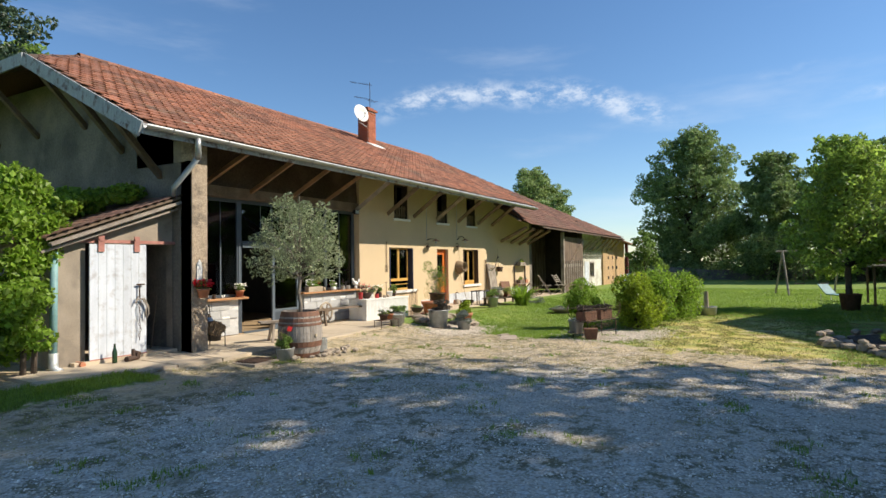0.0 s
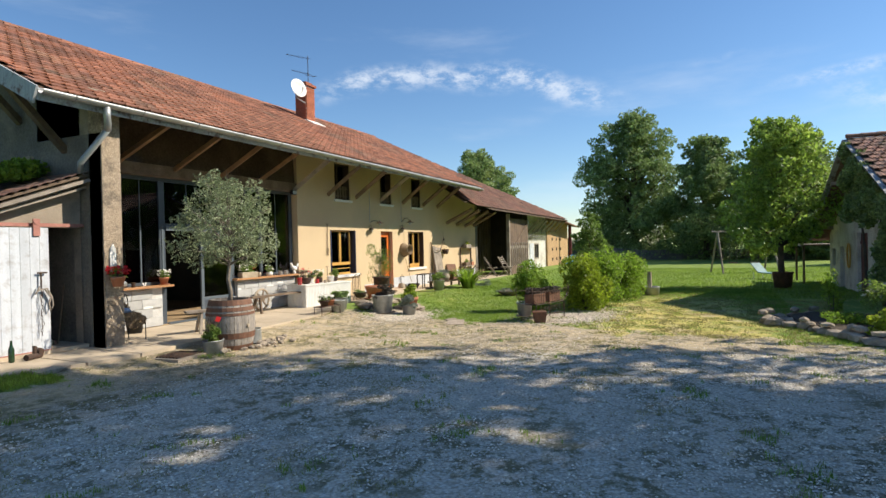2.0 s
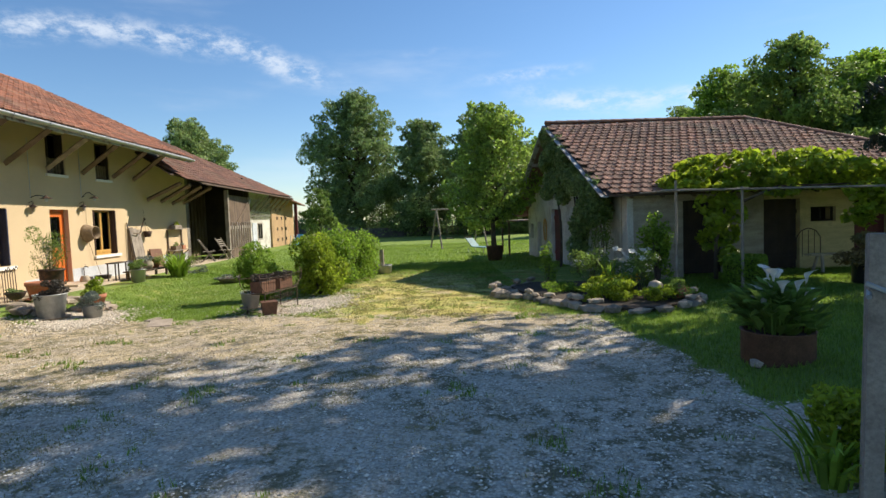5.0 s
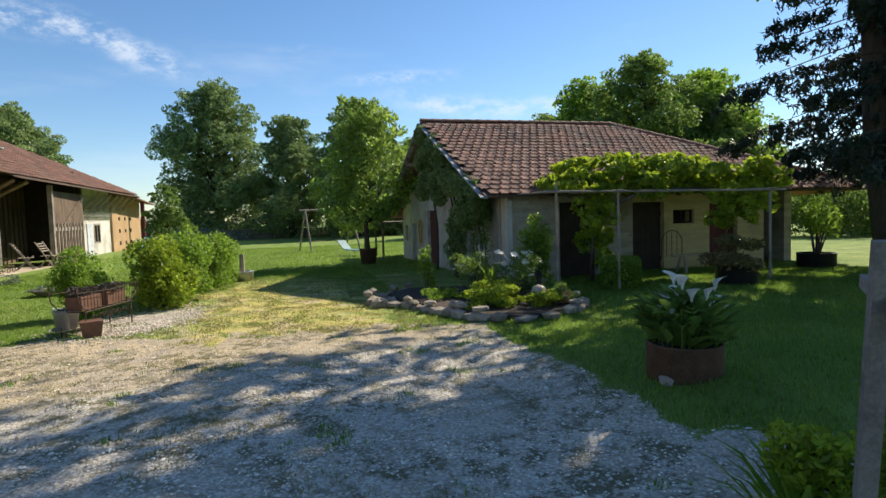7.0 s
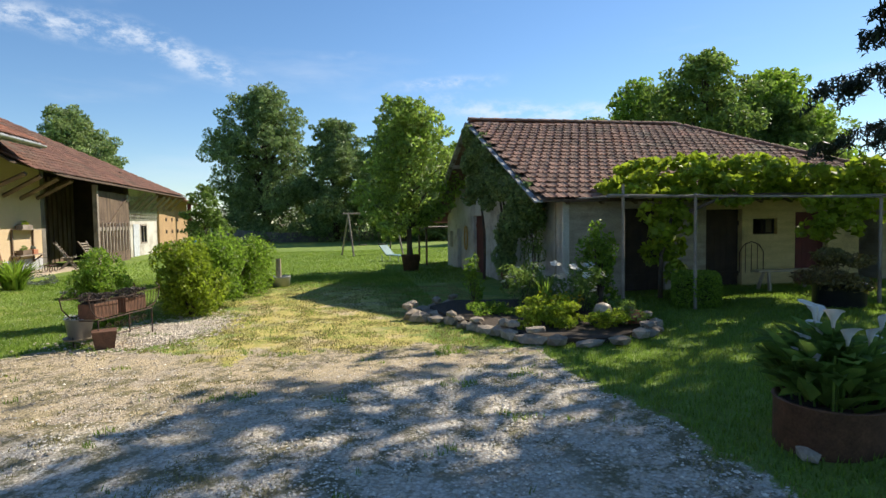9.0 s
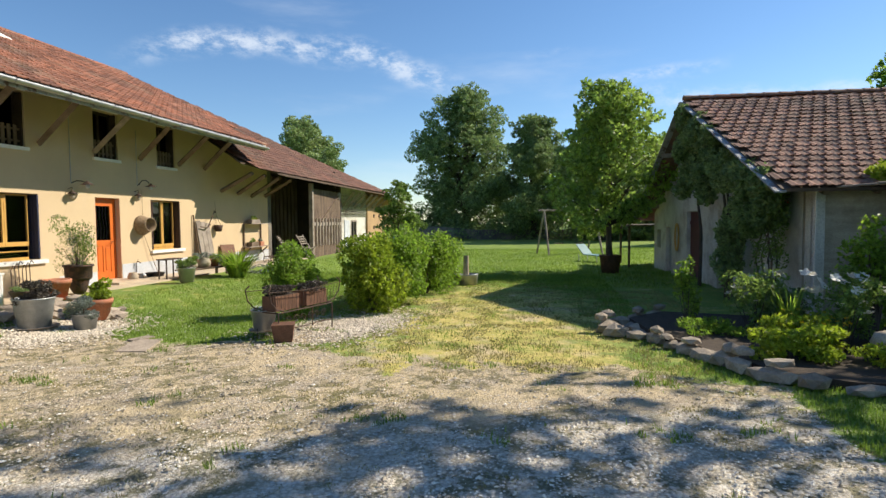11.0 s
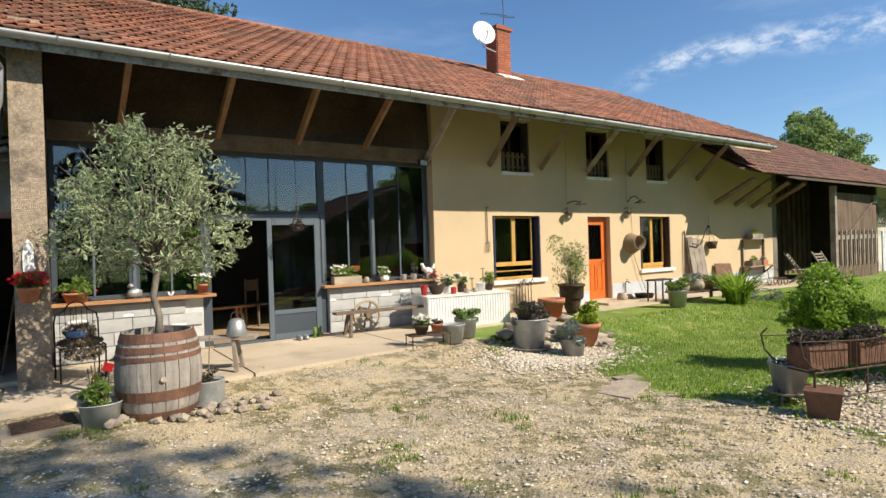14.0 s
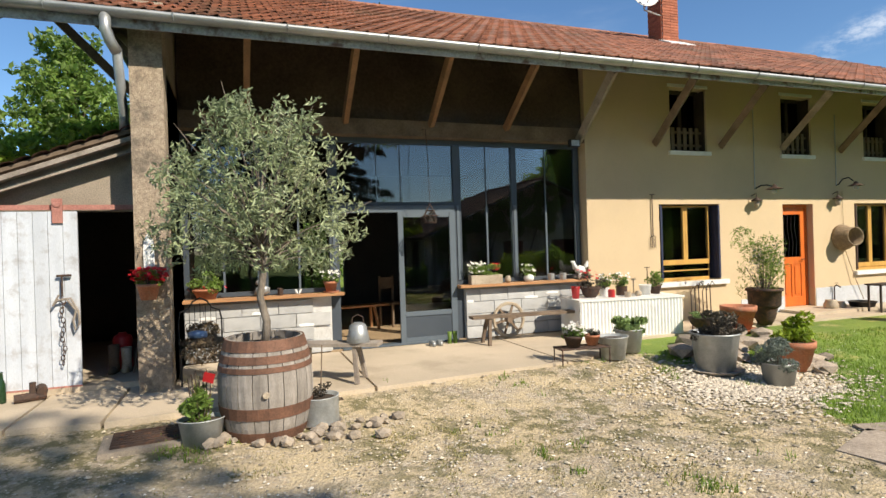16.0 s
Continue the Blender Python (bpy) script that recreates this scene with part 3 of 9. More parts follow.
def drive_amount(x, y):
    """How much pale crushed stone lies on the drive; it thins out towards the house."""
    return ss((8.8 - 0.45 * max(0.0, y - 2) - x + 0.8) / 2.2) * ss((10.6 - y) / 2.0)


def axis_steps(lo, hi, fine_lo, fine_hi, step):
    a = list(np.arange(fine_lo, fine_hi + 1e-6, step))
    s, v = step, fine_hi
    while v < hi:
        s *= 1.35
        v += s
        a.append(v)
    s, v = step, fine_lo
    while v > lo:
        s *= 1.35
        v -= s
        a.insert(0, v)
    return a


gxs = axis_steps(-1500, 1500, -4, 26, 0.16)
gys = axis_steps(-1500, 1500, -3, 14, 0.16)
gverts, gfaces = [], []
for gy in gys:
    for gx in gxs:
        near = -6 < gx < 30 and -6 < gy < 15
        bumpy = (0.012 * noise.noise(Vector((gx * 1.7, gy * 1.7, 3))) + 0.006 * noise.noise(Vector((gx * 6, gy * 6, 5)))) if near else 0
        if gy > 12.2:
            bumpy = -0.03
        gverts.append((gx, gy, ground_z(gx, gy) + bumpy - 0.01))
ngx = len(gxs)
for j in range(len(gys) - 1):
    for i in range(ngx - 1):
        k = j * ngx + i
        gfaces.append((k, k + 1, k + ngx + 1, k + ngx))

M_GROUND = bpy.data.materials.new("yard_ground")
M_GROUND.use_nodes = True
GN, GL = M_GROUND.node_tree.nodes, M_GROUND.node_tree.links


def g_noise(scale, detail=6, rough=0.6, kind="ShaderNodeTexNoise"):
    n = GN.new(kind)
    n.inputs["Scale"].default_value = scale
    if kind == "ShaderNodeTexNoise":
        n.inputs["Detail"].default_value = detail
        n.inputs["Roughness"].default_value = rough
    GL.new(g_pos, n.inputs["Vector"])
    return n.outputs["Fac"] if kind == "ShaderNodeTexNoise" else n


def g_range(src, a, b, c=0.0, d=1.0):
    n = GN.new("ShaderNodeMapRange")
    for key, v in zip(("From Min", "From Max", "To Min", "To Max"), (a, b, c, d)):
        n.inputs[key].default_value = v
    GL.new(src, n.inputs["Value"])
    return n.outputs["Result"]


def g_mix(fac, a, b):
    n = GN.new("ShaderNodeMix")
    n.data_type = "RGBA"
    if isinstance(fac, float):
        n.inputs["Factor"].default_value = fac
    else:
        GL.new(fac, n.inputs["Factor"])
    for s, v in (("A", a), ("B", b)):
        if isinstance(v, tuple):
            n.inputs[s].default_value = rgb(v)
        else:
            GL.new(v, n.inputs[s])
    return n.outputs["Result"]


def g_math(op, a, b):
    n = GN.new("ShaderNodeMath")
    n.operation = op
    for i, v in enumerate((a, b)):
        if isinstance(v, float):
            n.inputs[i].default_value = v
        else:
            GL.new(v, n.inputs[i])
    return n.outputs["Value"]


g_pos = GN.new("ShaderNodeNewGeometry").outputs["Position"]
g_attr = GN.new("ShaderNodeAttribute")
g_attr.attribute_name = "cover"
g_sep = GN.new("ShaderNodeSeparateColor")
GL.new(g_attr.outputs["Color"], g_sep.inputs["Color"])
g_lawn, g_dry = g_sep.outputs["Red"], g_sep.outputs["Green"]
peb = g_noise(38, kind="ShaderNodeTexVoronoi")
peb_small = g_noise(95, kind="ShaderNodeTexVoronoi")
sepc = GN.new("ShaderNodeSeparateColor")
GL.new(peb.outputs["Color"], sepc.inputs["Color"])
gravel = g_mix(g_range(g_noise(0.7), 0.4, 0.62), (0.52, 0.43, 0.31), (0.46, 0.37, 0.255))
gravel = g_mix(g_range(sepc.outputs["Red"], 0.55, 1.0, 0.0, 0.65), gravel, (0.66, 0.61, 0.53))
gravel = g_mix(g_range(sepc.outputs["Green"], 0.6, 0.95, 0.0, 0.8), gravel, (0.25, 0.205, 0.155))
gravel = g_mix(g_range(peb.outputs["Distance"], 0.25, 0.75, 0.0, 0.45), gravel, (0.24, 0.195, 0.145))
# real crushed stone, its colour also raised to lighten the shaded drive
crush = g_mix(g_range(sepc.outputs["Blue"], 0.2, 0.9), (0.76, 0.69, 0.58), (0.52, 0.45, 0.35))
crush = g_mix(g_range(sepc.outputs["Red"], 0.72, 1.0), crush, (0.82, 0.80, 0.74))
crush = g_mix(g_range(peb.outputs["Distance"], 0.3, 0.8, 0.0, 0.4), crush, (0.22, 0.19, 0.15))
g_drive = g_math("ADD", g_sep.outputs["Blue"], g_range(g_noise(1.1, 6, 0.65), 0.3, 0.7, -0.5, 0.5))
sand = g_mix(g_range(g_noise(30, 4), 0.35, 0.7), (0.62, 0.49, 0.29), (0.46, 0.365, 0.23))
gravel = g_mix(g_range(g_noise(1.9, 6, 0.7), 0.40, 0.56, 0.0, 0.8), gravel, sand)
gravel = g_mix(g_range(g_drive, 0.3, 0.7, 0.0, 0.9), gravel, crush)
weed = g_mix(g_range(g_noise(60, 3), 0.35, 0.65), (0.09, 0.09, 0.033), (0.19, 0.165, 0.07))
weed_mask = g_math("MULTIPLY", g_range(g_noise(0.55, 3), 0.36, 0.52), g_range(g_noise(4.2, 6, 0.75), 0.48, 0.56))
gravel = g_mix(g_math("MULTIPLY", weed_mask, 0.85), gravel, weed)
lawn_c = g_mix(g_range(g_noise(0.8, 5), 0.38, 0.62), (0.25, 0.34, 0.05), (0.17, 0.26, 0.04))
lawn_c = g_mix(g_range(g_noise(70, 3), 0.35, 0.65, 0.0, 0.5), lawn_c, (0.07, 0.12, 0.022))
dry_c = g_mix(g_range(g_noise(9, 6), 0.4, 0.6), (0.60, 0.48, 0.16), (0.42, 0.38, 0.09))
dry_c = g_mix(g_range(g_noise(1.6, 6), 0.52, 0.66), dry_c, sand)
lawn_edge = g_math("ADD", g_lawn, g_range(g_noise(5, 6, 0.75), 0.3, 0.7, -0.42, 0.42))
dry_edge = g_math("ADD", g_dry, g_range(g_noise(1.7, 7, 0.75), 0.35, 0.65, -0.5, 0.4))
lawn_c = g_mix(g_range(dry_edge, 0.35, 0.95), lawn_c, dry_c)
g_col = g_mix(g_range(lawn_edge, 0.4, 0.62), gravel, lawn_c)
gb = GN["Principled BSDF"]
GL.new(g_col, gb.inputs["Base Color"])
gb.inputs["Roughness"].default_value = 0.95
g_h = g_math("ADD", g_math("MULTIPLY", peb.outputs["Distance"], -0.8), g_math("MULTIPLY", peb_small.outputs["Distance"], -0.4))
g_h = g_math("ADD", g_h, g_math("MULTIPLY", g_noise(14, 6, 0.7), 1.4))
g_bump = GN.new("ShaderNodeBump")
g_bump.inputs["Strength"].default_value = 0.7
g_bump.inputs["Distance"].default_value = 0.02
GL.new(g_h, g_bump.inputs["Height"])
GL.new(g_bump.outputs["Normal"], gb.inputs["Normal"])

ground = mesh_part("ground", gverts, gfaces, M_GROUND, kind="structure")
g_layer = ground.data.color_attributes.new("cover", "FLOAT_COLOR", "POINT")
g_cov = np.zeros((len(gverts), 4), dtype=np.float32)
for i, (gx, gy, gzv) in enumerate(gverts):
    g_cov[i] = (lawn_amount(gx, gy), dry_amount(gx, gy), drive_amount(gx, gy), 1)
g_layer.data.foreach_set("color", g_cov.ravel())
ground.data.polygons.foreach_set("use_smooth", [True] * len(ground.data.polygons))

# ---- farmhouse: walls, roof ----
FY = 14.02          # face of the rendered wall
GY = 14.25          # plane of the glazing
WX0, WX1 = 4.36, 24.6
EAVE_Y, EAVE_Z, SLOPE = 12.35, 4.02, 0.49
RIDGE_Y = 18.5


def roof_z(y):
    return EAVE_Z + SLOPE * (y - EAVE_Y)


DOOR = (15.53, 16.36, 0.06, 2.12)
WIN_A = (12.53, 13.92, 0.72, 2.13)
WIN_B = (17.56, 18.86, 0.72, 2.13)
UPS = [(12.83, 13.67, 3.10, 4.26), (15.55, 16.36, 3.10, 4.26), (17.89, 18.70, 3.10, 4.26)]

bm = bmesh.new()
wall_cells(bm, 11.02, WX1, -0.5, 4.62, [DOOR, WIN_A, WIN_B, *UPS], FY, FY + 0.42)
structure("wall_south", bm, M_RENDER, "cream rendered farmhouse wall with door and window openings")
bm = bmesh.new()
for a, b in ((14.4, 15.51), (16.38, 24.58)):
    box(bm, a, b, FY - 0.008, FY + 0.01, -0.3, 0.42 if a > 15 else 0.3)
structure("plinth", bm, M_PLINTH, "pale grey painted plinth")
bm = bmesh.new()
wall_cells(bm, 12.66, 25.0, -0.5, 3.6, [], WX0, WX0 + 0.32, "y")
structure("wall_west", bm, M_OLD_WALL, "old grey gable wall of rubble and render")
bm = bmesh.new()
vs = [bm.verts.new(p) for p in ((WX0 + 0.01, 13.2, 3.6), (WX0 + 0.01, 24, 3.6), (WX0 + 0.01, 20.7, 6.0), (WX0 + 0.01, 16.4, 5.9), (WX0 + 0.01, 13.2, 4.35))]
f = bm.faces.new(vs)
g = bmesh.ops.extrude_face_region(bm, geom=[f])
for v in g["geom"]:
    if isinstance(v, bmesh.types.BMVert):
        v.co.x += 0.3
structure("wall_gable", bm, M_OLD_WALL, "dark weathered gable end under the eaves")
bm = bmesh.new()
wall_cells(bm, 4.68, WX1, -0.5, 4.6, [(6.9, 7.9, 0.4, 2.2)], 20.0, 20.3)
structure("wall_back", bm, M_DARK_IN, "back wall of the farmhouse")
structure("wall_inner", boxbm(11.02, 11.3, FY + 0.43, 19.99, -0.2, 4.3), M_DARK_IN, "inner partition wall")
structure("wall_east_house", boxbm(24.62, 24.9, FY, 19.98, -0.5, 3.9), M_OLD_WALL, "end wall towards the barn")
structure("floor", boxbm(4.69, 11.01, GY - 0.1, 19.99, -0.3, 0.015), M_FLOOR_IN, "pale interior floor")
structure("floor_rooms", boxbm(11.31, 24.6, FY + 0.43, 19.99, -0.3, 0.04), M_DARK_IN, "interior floor with the dimness put into its colour")
structure("ceiling", boxbm(4.69, 24.6, FY + 0.45, 19.98, 3.36, 3.42), M_DARK_IN, "interior ceiling with the darkness put into its colour")

# pillar at the corner, one piece with the wing wall
pillar = tagged(part("pillar", boxbm(4.36, 4.69, 12.63, 12.96, -0.3, 4.1), M_PEBBLE, bevel=0.012), "rough pebble concrete corner pillar under the roof", "pillar")
bm = bmesh.new()
box(bm, 4.37, 4.68, 12.965, 14.4, -0.3, 4.4)
structure("wing_wall", bm, M_CONCRETE, "bare concrete wing wall")

# glazed front
bm = bmesh.new()
beam(bm, (4.7, GY - 0.12, 3.30), (11.0, GY - 0.12, 3.30), 0.24, 0.24)
tagged(part("lintel_beam", bm, M_WOOD_OLD, bevel=0.015), "long old oak lintel beam over the glazed front", "beam")
bm = bmesh.new()
v = [bm.verts.new(p) for p in ((4.7, GY - 0.17, 3.42), (11.0, GY - 0.17, 3.42), (11.0, GY - 0.10, 4.72), (4.7, GY - 0.10, 4.72))]
f = bm.faces.new(v)
g = bmesh.ops.extrude_face_region(bm, geom=[f])
for q in g["geom"]:
    if isinstance(q, bmesh.types.BMVert):
        q.co.y += 0.05
structure("upper_panel", bm, M_PANEL, "dark glossy board panel under the eaves")

# roof: a thin deck, boards under it, tiles on it
def slab(bm, pts, t):
    lo = [bm.verts.new((p[0], p[1], p[2] - t)) for p in pts]
    hi = [bm.verts.new(p) for p in pts]
    n = len(pts)
    bm.faces.new(hi)
    bm.faces.new(lo[::-1])
    for i in range(n):
        bm.faces.new((lo[i], lo[(i + 1) % n], hi[(i + 1) % n], hi[i]))


RX0, RX1 = 3.2, 21.15
HIP_X = 5.3
HY0, HY1 = 16.4, 20.6
bm = bmesh.new()
slab(bm, [(RX0, EAVE_Y, EAVE_Z), (RX1, EAVE_Y, EAVE_Z), (22.4, EAVE_Y + 1.6, roof_z(EAVE_Y + 1.6)), (22.4, RIDGE_Y, roof_z(RIDGE_Y)), (HIP_X, RIDGE_Y, roof_z(RIDGE_Y)), (RX0, HY0, roof_z(HY0))], 0.05)
structure("roof_south", bm, M_SOFFIT, "boarded underside of the farmhouse roof")
bm = bmesh.new()
slab(bm, [(HIP_X, RIDGE_Y, roof_z(RIDGE_Y)), (22.4, RIDGE_Y, roof_z(RIDGE_Y)), (22.4, 25.0, roof_z(12.0)), (RX0, 25.0, roof_z(12.0)), (RX0, HY1, roof_z(HY0))], 0.05)
structure("roof_north", bm, M_TILE_BARN, "rear slope of the farmhouse roof")
bm = bmesh.new()
slab(bm, [(RX0, HY0, roof_z(HY0)), (HIP_X, RIDGE_Y, roof_z(RIDGE_Y) + .02), (RX0, HY1, roof_z(HY0))], 0.05)
structure("roof_hip", bm, M_TILE_BARN, "small hip over the gable")


def tile_mesh(w, l, t=0.018, roll=0.022):
    """One interlocking clay tile lying along +y, its roll on one side."""
    prof = [(-w / 2, 0.0), (-w * 0.36, 0.004), (-w * 0.2, roll * 0.25), (0.0, 0.0), (w * 0.28, roll * 0.3), (w * 0.42, roll * 0.7), (w / 2, roll * 0.5)]
    v, f = [], []
    for yy, dz in ((0.0, 0.0), (l, -0.012)):
        for px_, pz in prof:
            v.append((px_, yy, pz + t + dz))
    n = len(prof)
    for i in range(n - 1):
        f.append((i, i + 1, n + i + 1, n + i))
    for px_, pz in prof:
        v.append((px_, 0.0, pz))
    for i in range(n - 1):
        f.append((i + 1, i, 2 * n + i, 2 * n + i + 1))
    v += [(-w / 2, l, -0.01), (w / 2, l, -0.01)]
    f += [(0, n, 3 * n, 2 * n), (n - 1, 3 * n - 1, 3 * n + 1, 2 * n - 1)]
    return v, f


def tiled_slope(name, origin, along, up, inside, w, l, material, piece_material, parent, keep_near, seed, label, lift=0.02, rough_k=1.0, roll=0.034):
    """Covers a slope with tiles. origin: lower corner; along, up: unit vectors; inside(u, v): whether a tile lies there.
    The tiles nearest to keep_near(u, v) are pieces of their own."""
    rnd = random.Random(seed)
    along, up = Vector(along).normalized(), Vector(up).normalized()
    nrm = along.cross(up).normalized()
    if nrm.z < 0:
        nrm = -nrm
    tv, tf = tile_mesh(w * 0.97, l * 1.18, roll=roll)
    rows = []
    for j in range(60):
        for i in range(-2, 260):
            u, v = (i + 0.5 * (j % 2)) * w, j * l
            if inside(u, v) and inside(u, v + l * 0.9):
                rows.append((u, v))
    rows.sort(key=keep_near)
    singles, rest = (rows[:300], rows[300:]) if piece_material else ([], rows)
    me = bpy.data.meshes.new("roof_tile")
    me.from_pydata(tv, [], tf)
    if piece_material:
        me.materials.append(piece_material)
    base = Matrix((along, up, nrm)).transposed().to_4x4()
    allv, allf = [], []

    def place(u, v):
        tilt = Matrix.Rotation(radians(-2.6 + rnd.uniform(-0.8, 0.8) * rough_k), 4, "X") @ Matrix.Rotation(radians(rnd.uniform(-1.1, 1.1) * rough_k), 4, "Z") @ Matrix.Rotation(radians(rnd.uniform(-1.4, 1.4) * rough_k), 4, "Y")
        sag = 0.02 * noise.noise(Vector((u * 0.35, v * 0.5, seed)))
        p = Vector(origin) + along * u + up * v + nrm * (lift + sag + rnd.uniform(0, 0.006))
        return Matrix.Translation(p) @ base @ tilt

    for u, v in rest:
        m = place(u, v)
        k = len(allv)
        allv += [tuple(m @ Vector(c)) for c in tv]
        allf += [tuple(k + q for q in fc) for fc in tf]
    mass = mesh_part(name, allv, allf, material, parent, label, "stuff")
    later = []
    for u, v in singles:
        later.append((me, place(u, v)))
    return mass, later


TILE_JOBS = []
cs = math.cos(math.atan(SLOPE))
up_s = (0, cs, cs * SLOPE)
L_SLOPE = (RIDGE_Y - EAVE_Y) / cs


def main_inside(u, v):
    x, y = RX0 + u, EAVE_Y + v * cs
    if y > RIDGE_Y - 0.02 or x < RX0 + 0.05:
        return False
    if y > HY0 and x < RX0 + (y - HY0) / (RIDGE_Y - HY0) * (HIP_X - RX0):
        return False
    lim = RX1 if y < EAVE_Y + 1.6 else 22.4
    return x < lim - 0.05


mass, lst = tiled_slope("roof_tiles", (RX0 + 0.1, EAVE_Y - 0.03, EAVE_Z), (1, 0, 0), up_s, main_inside, 0.235, 0.26, M_TILE_MASS, M_TILE, None, lambda q: math.hypot(q[0] - 5.5, q[1]), 3, "orange weathered clay roof tiles of the farmhouse")
TILE_JOBS.append((lst, bpy.data.objects["roof_south"]))
# ridge
bm = bmesh.new()
rx = HIP_X
while rx < 22.3:
    n = 7
    for k in range(n - 1):
        a0, a1 = math.pi * k / (n - 1), math.pi * (k + 1) / (n - 1)
        q = [bm.verts.new((xx, RIDGE_Y + 0.13 * math.cos(a), roof_z(RIDGE_Y) - 0.02 + 0.10 * math.sin(a))) for xx, a in ((rx, a0), (rx + 0.36, a0), (rx + 0.36, a1), (rx, a1))]
        bm.faces.new(q)
    rx += 0.33
part("ridge_tiles", bm, M_TILE_MASS, bpy.data.objects["roof_south"], "row of half-round ridge tiles")

# verge boards
def verge(bm, p, q, h=0.26, t=0.035):
    beam(bm, p, q, t, h)


bm = bmesh.new()
verge(bm, (RX0 - 0.02, EAVE_Y - 0.02, EAVE_Z - 0.10), (RX0 - 0.02, HY0, roof_z(HY0) - 0.10))
verge(bm, (RX0 - 0.02, HY0 + 0.01, roof_z(HY0) - 0.10), (RX0 - 0.02, HY1, roof_z(HY0) - 0.10))
verge(bm, (RX0 - 0.02, HY1 + 0.01, roof_z(HY0) - 0.10), (RX0 - 0.02, 25, roof_z(12.0) - 0.10))
structure("fascia", bm, M_FASCIA, "peeling grey bargeboards stained with rust")

# gutter
def gutter(name, p, q, r, mat, label):
    bm = bmesh.new()
    p, q = Vector(p), Vector(q)
    d = (q - p).normalized()
    s = d.cross(Vector((0, 0, 1))).normalized()
    rows = []
    for c in (p, q):
        row = []
        for rr in (r, r * 0.88):
            for k in range(9):
                a = math.pi * k / 8
                row.append(bm.verts.new(c + s * rr * math.cos(a) - Vector((0, 0, 1)) * rr * math.sin(a)))
        rows.append(row)
    for k in range(8):
        bm.faces.new((rows[0][k], rows[0][k + 1], rows[1][k + 1], rows[1][k]))
        bm.faces.new((rows[0][9 + k], rows[1][9 + k], rows[1][10 + k], rows[0][10 + k]))
    bm.faces.new((rows[0][0], rows[1][0], rows[1][9], rows[0][9]))
    bm.faces.new((rows[0][8], rows[0][17], rows[1][17], rows[1][8]))
    ob = tagged(part(name, bm, mat, smooth=True), label, "gutter")
    return ob


gut = gutter("gutter", (RX0 + 0.02, EAVE_Y - 0.09, EAVE_Z - 0.02), (RX1, EAVE_Y - 0.09, EAVE_Z - 0.07), 0.075, M_ZINC, "long half-round zinc gutter along the farmhouse eave")
x = RX0 + 0.5
while x < RX1:
    bm = bmesh.new()
    pts = [(x, EAVE_Y - 0.09 + 0.082 * math.cos(a), EAVE_Z - 0.02 - 0.05 * (x - RX0) / 18 - 0.082 * math.sin(a)) for a in [math.pi * k / 6 for k in range(7)]]
    tube(bm, pts, 0.008, 5)
    part("gutter_bracket", bm, M_ZINC, gut)
    x += 1.15
bm = bmesh.new()
tube(bm, [(4.22, EAVE_Y - 0.09, EAVE_Z - 0.07), (4.22, EAVE_Y - 0.09, EAVE_Z - 0.22), (4.25, EAVE_Y - 0.06, EAVE_Z - 0.33), (4.30, EAVE_Y + 0.02, EAVE_Z - 0.42)], 0.055, 12)
tube(bm, [(4.30, EAVE_Y, EAVE_Z - 0.40), (4.24, 13.0, 3.1), (4.24, 13.0, 2.9)], 0.05, 12)
part("downpipe", bm, M_ZINC, gut, "swan-neck zinc downpipe", smooth=True)

structure("eave_board", boxbm(RX0, RX1, EAVE_Y - 0.014, EAVE_Y + 0.012, EAVE_Z - 0.17, EAVE_Z + 0.012), M_FASCIA, "thin weathered board behind the gutter")

# struts that carry the eave
def strut(x, y0, z0, x1, y1, z1, w=0.09, h=0.11, mat=M_WOOD_OLD, label="slanting wooden strut under the eave", group="eave struts of the farmhouse"):
    bm = bmesh.new()
    beam(bm, (x, y0, z0), (x1, y1, z1), w, h, up=(0, 1, 0))
    return tagged(part("eave_strut", bm, mat, bevel=0.008), label, "roof strut", group)


for x, xt in ((5.57, 5.58), (6.93, 6.82), (8.25, 8.03), (9.52, 9.27)):
    strut(x, GY - 0.26, 3.36, xt, EAVE_Y + 0.13, EAVE_Z - 0.08, w=0.075, h=0.09, mat=M_WOOD_BROWN)
for i, (x, xt) in enumerate(((10.9, 10.5), (12.5, 11.95), (14.02, 13.38), (15.58, 14.85), (17.2, 16.3), (18.9, 18.0), (20.25, 19.2))):
    strut(x, FY + 0.01, 3.22, xt, EAVE_Y + 0.13, EAVE_Z - 0.10, mat=M_WOOD_GREY if i in (0, 3) else M_WOOD_OLD)
for x, xt, zb in ((21.2, 20.6, 2.55), (22.3, 21.5, 2.5), (23.3, 22.6, 2.45), (24.4, 23.6, 2.5)):
    strut(x, FY + 0.01, zb, xt, 12.55, 3.08, label="slanting strut under the barn eave", group="eave struts of the barn")
for x in (31.6, 32.6, 33.6, 34.8, 35.8, 37.0, 38.2):
    strut(x, 13.41, 2.2, x - 0.5, 12.5, 2.98, mat=M_WOOD_GREY, label="slanting strut under the barn eave", group="eave struts of the barn")
for y in (13.6, 14.9, 16.3, 18.4, 20.4):
    bm = bmesh.new()
    ztop = min(roof_z(y), roof_z(HY0)) - 0.12
    beam(bm, (WX0 + 0.02, y, ztop - 1.15), (RX0 + 0.1, y, ztop), 0.10, 0.12, up=(0, 1, 0))
    tagged(part("gable_strut", bm, M_WOOD_OLD, bevel=0.008), "dark slanting strut under the gable overhang", "roof strut", "gable struts of the farmhouse")
bm = bmesh.new()
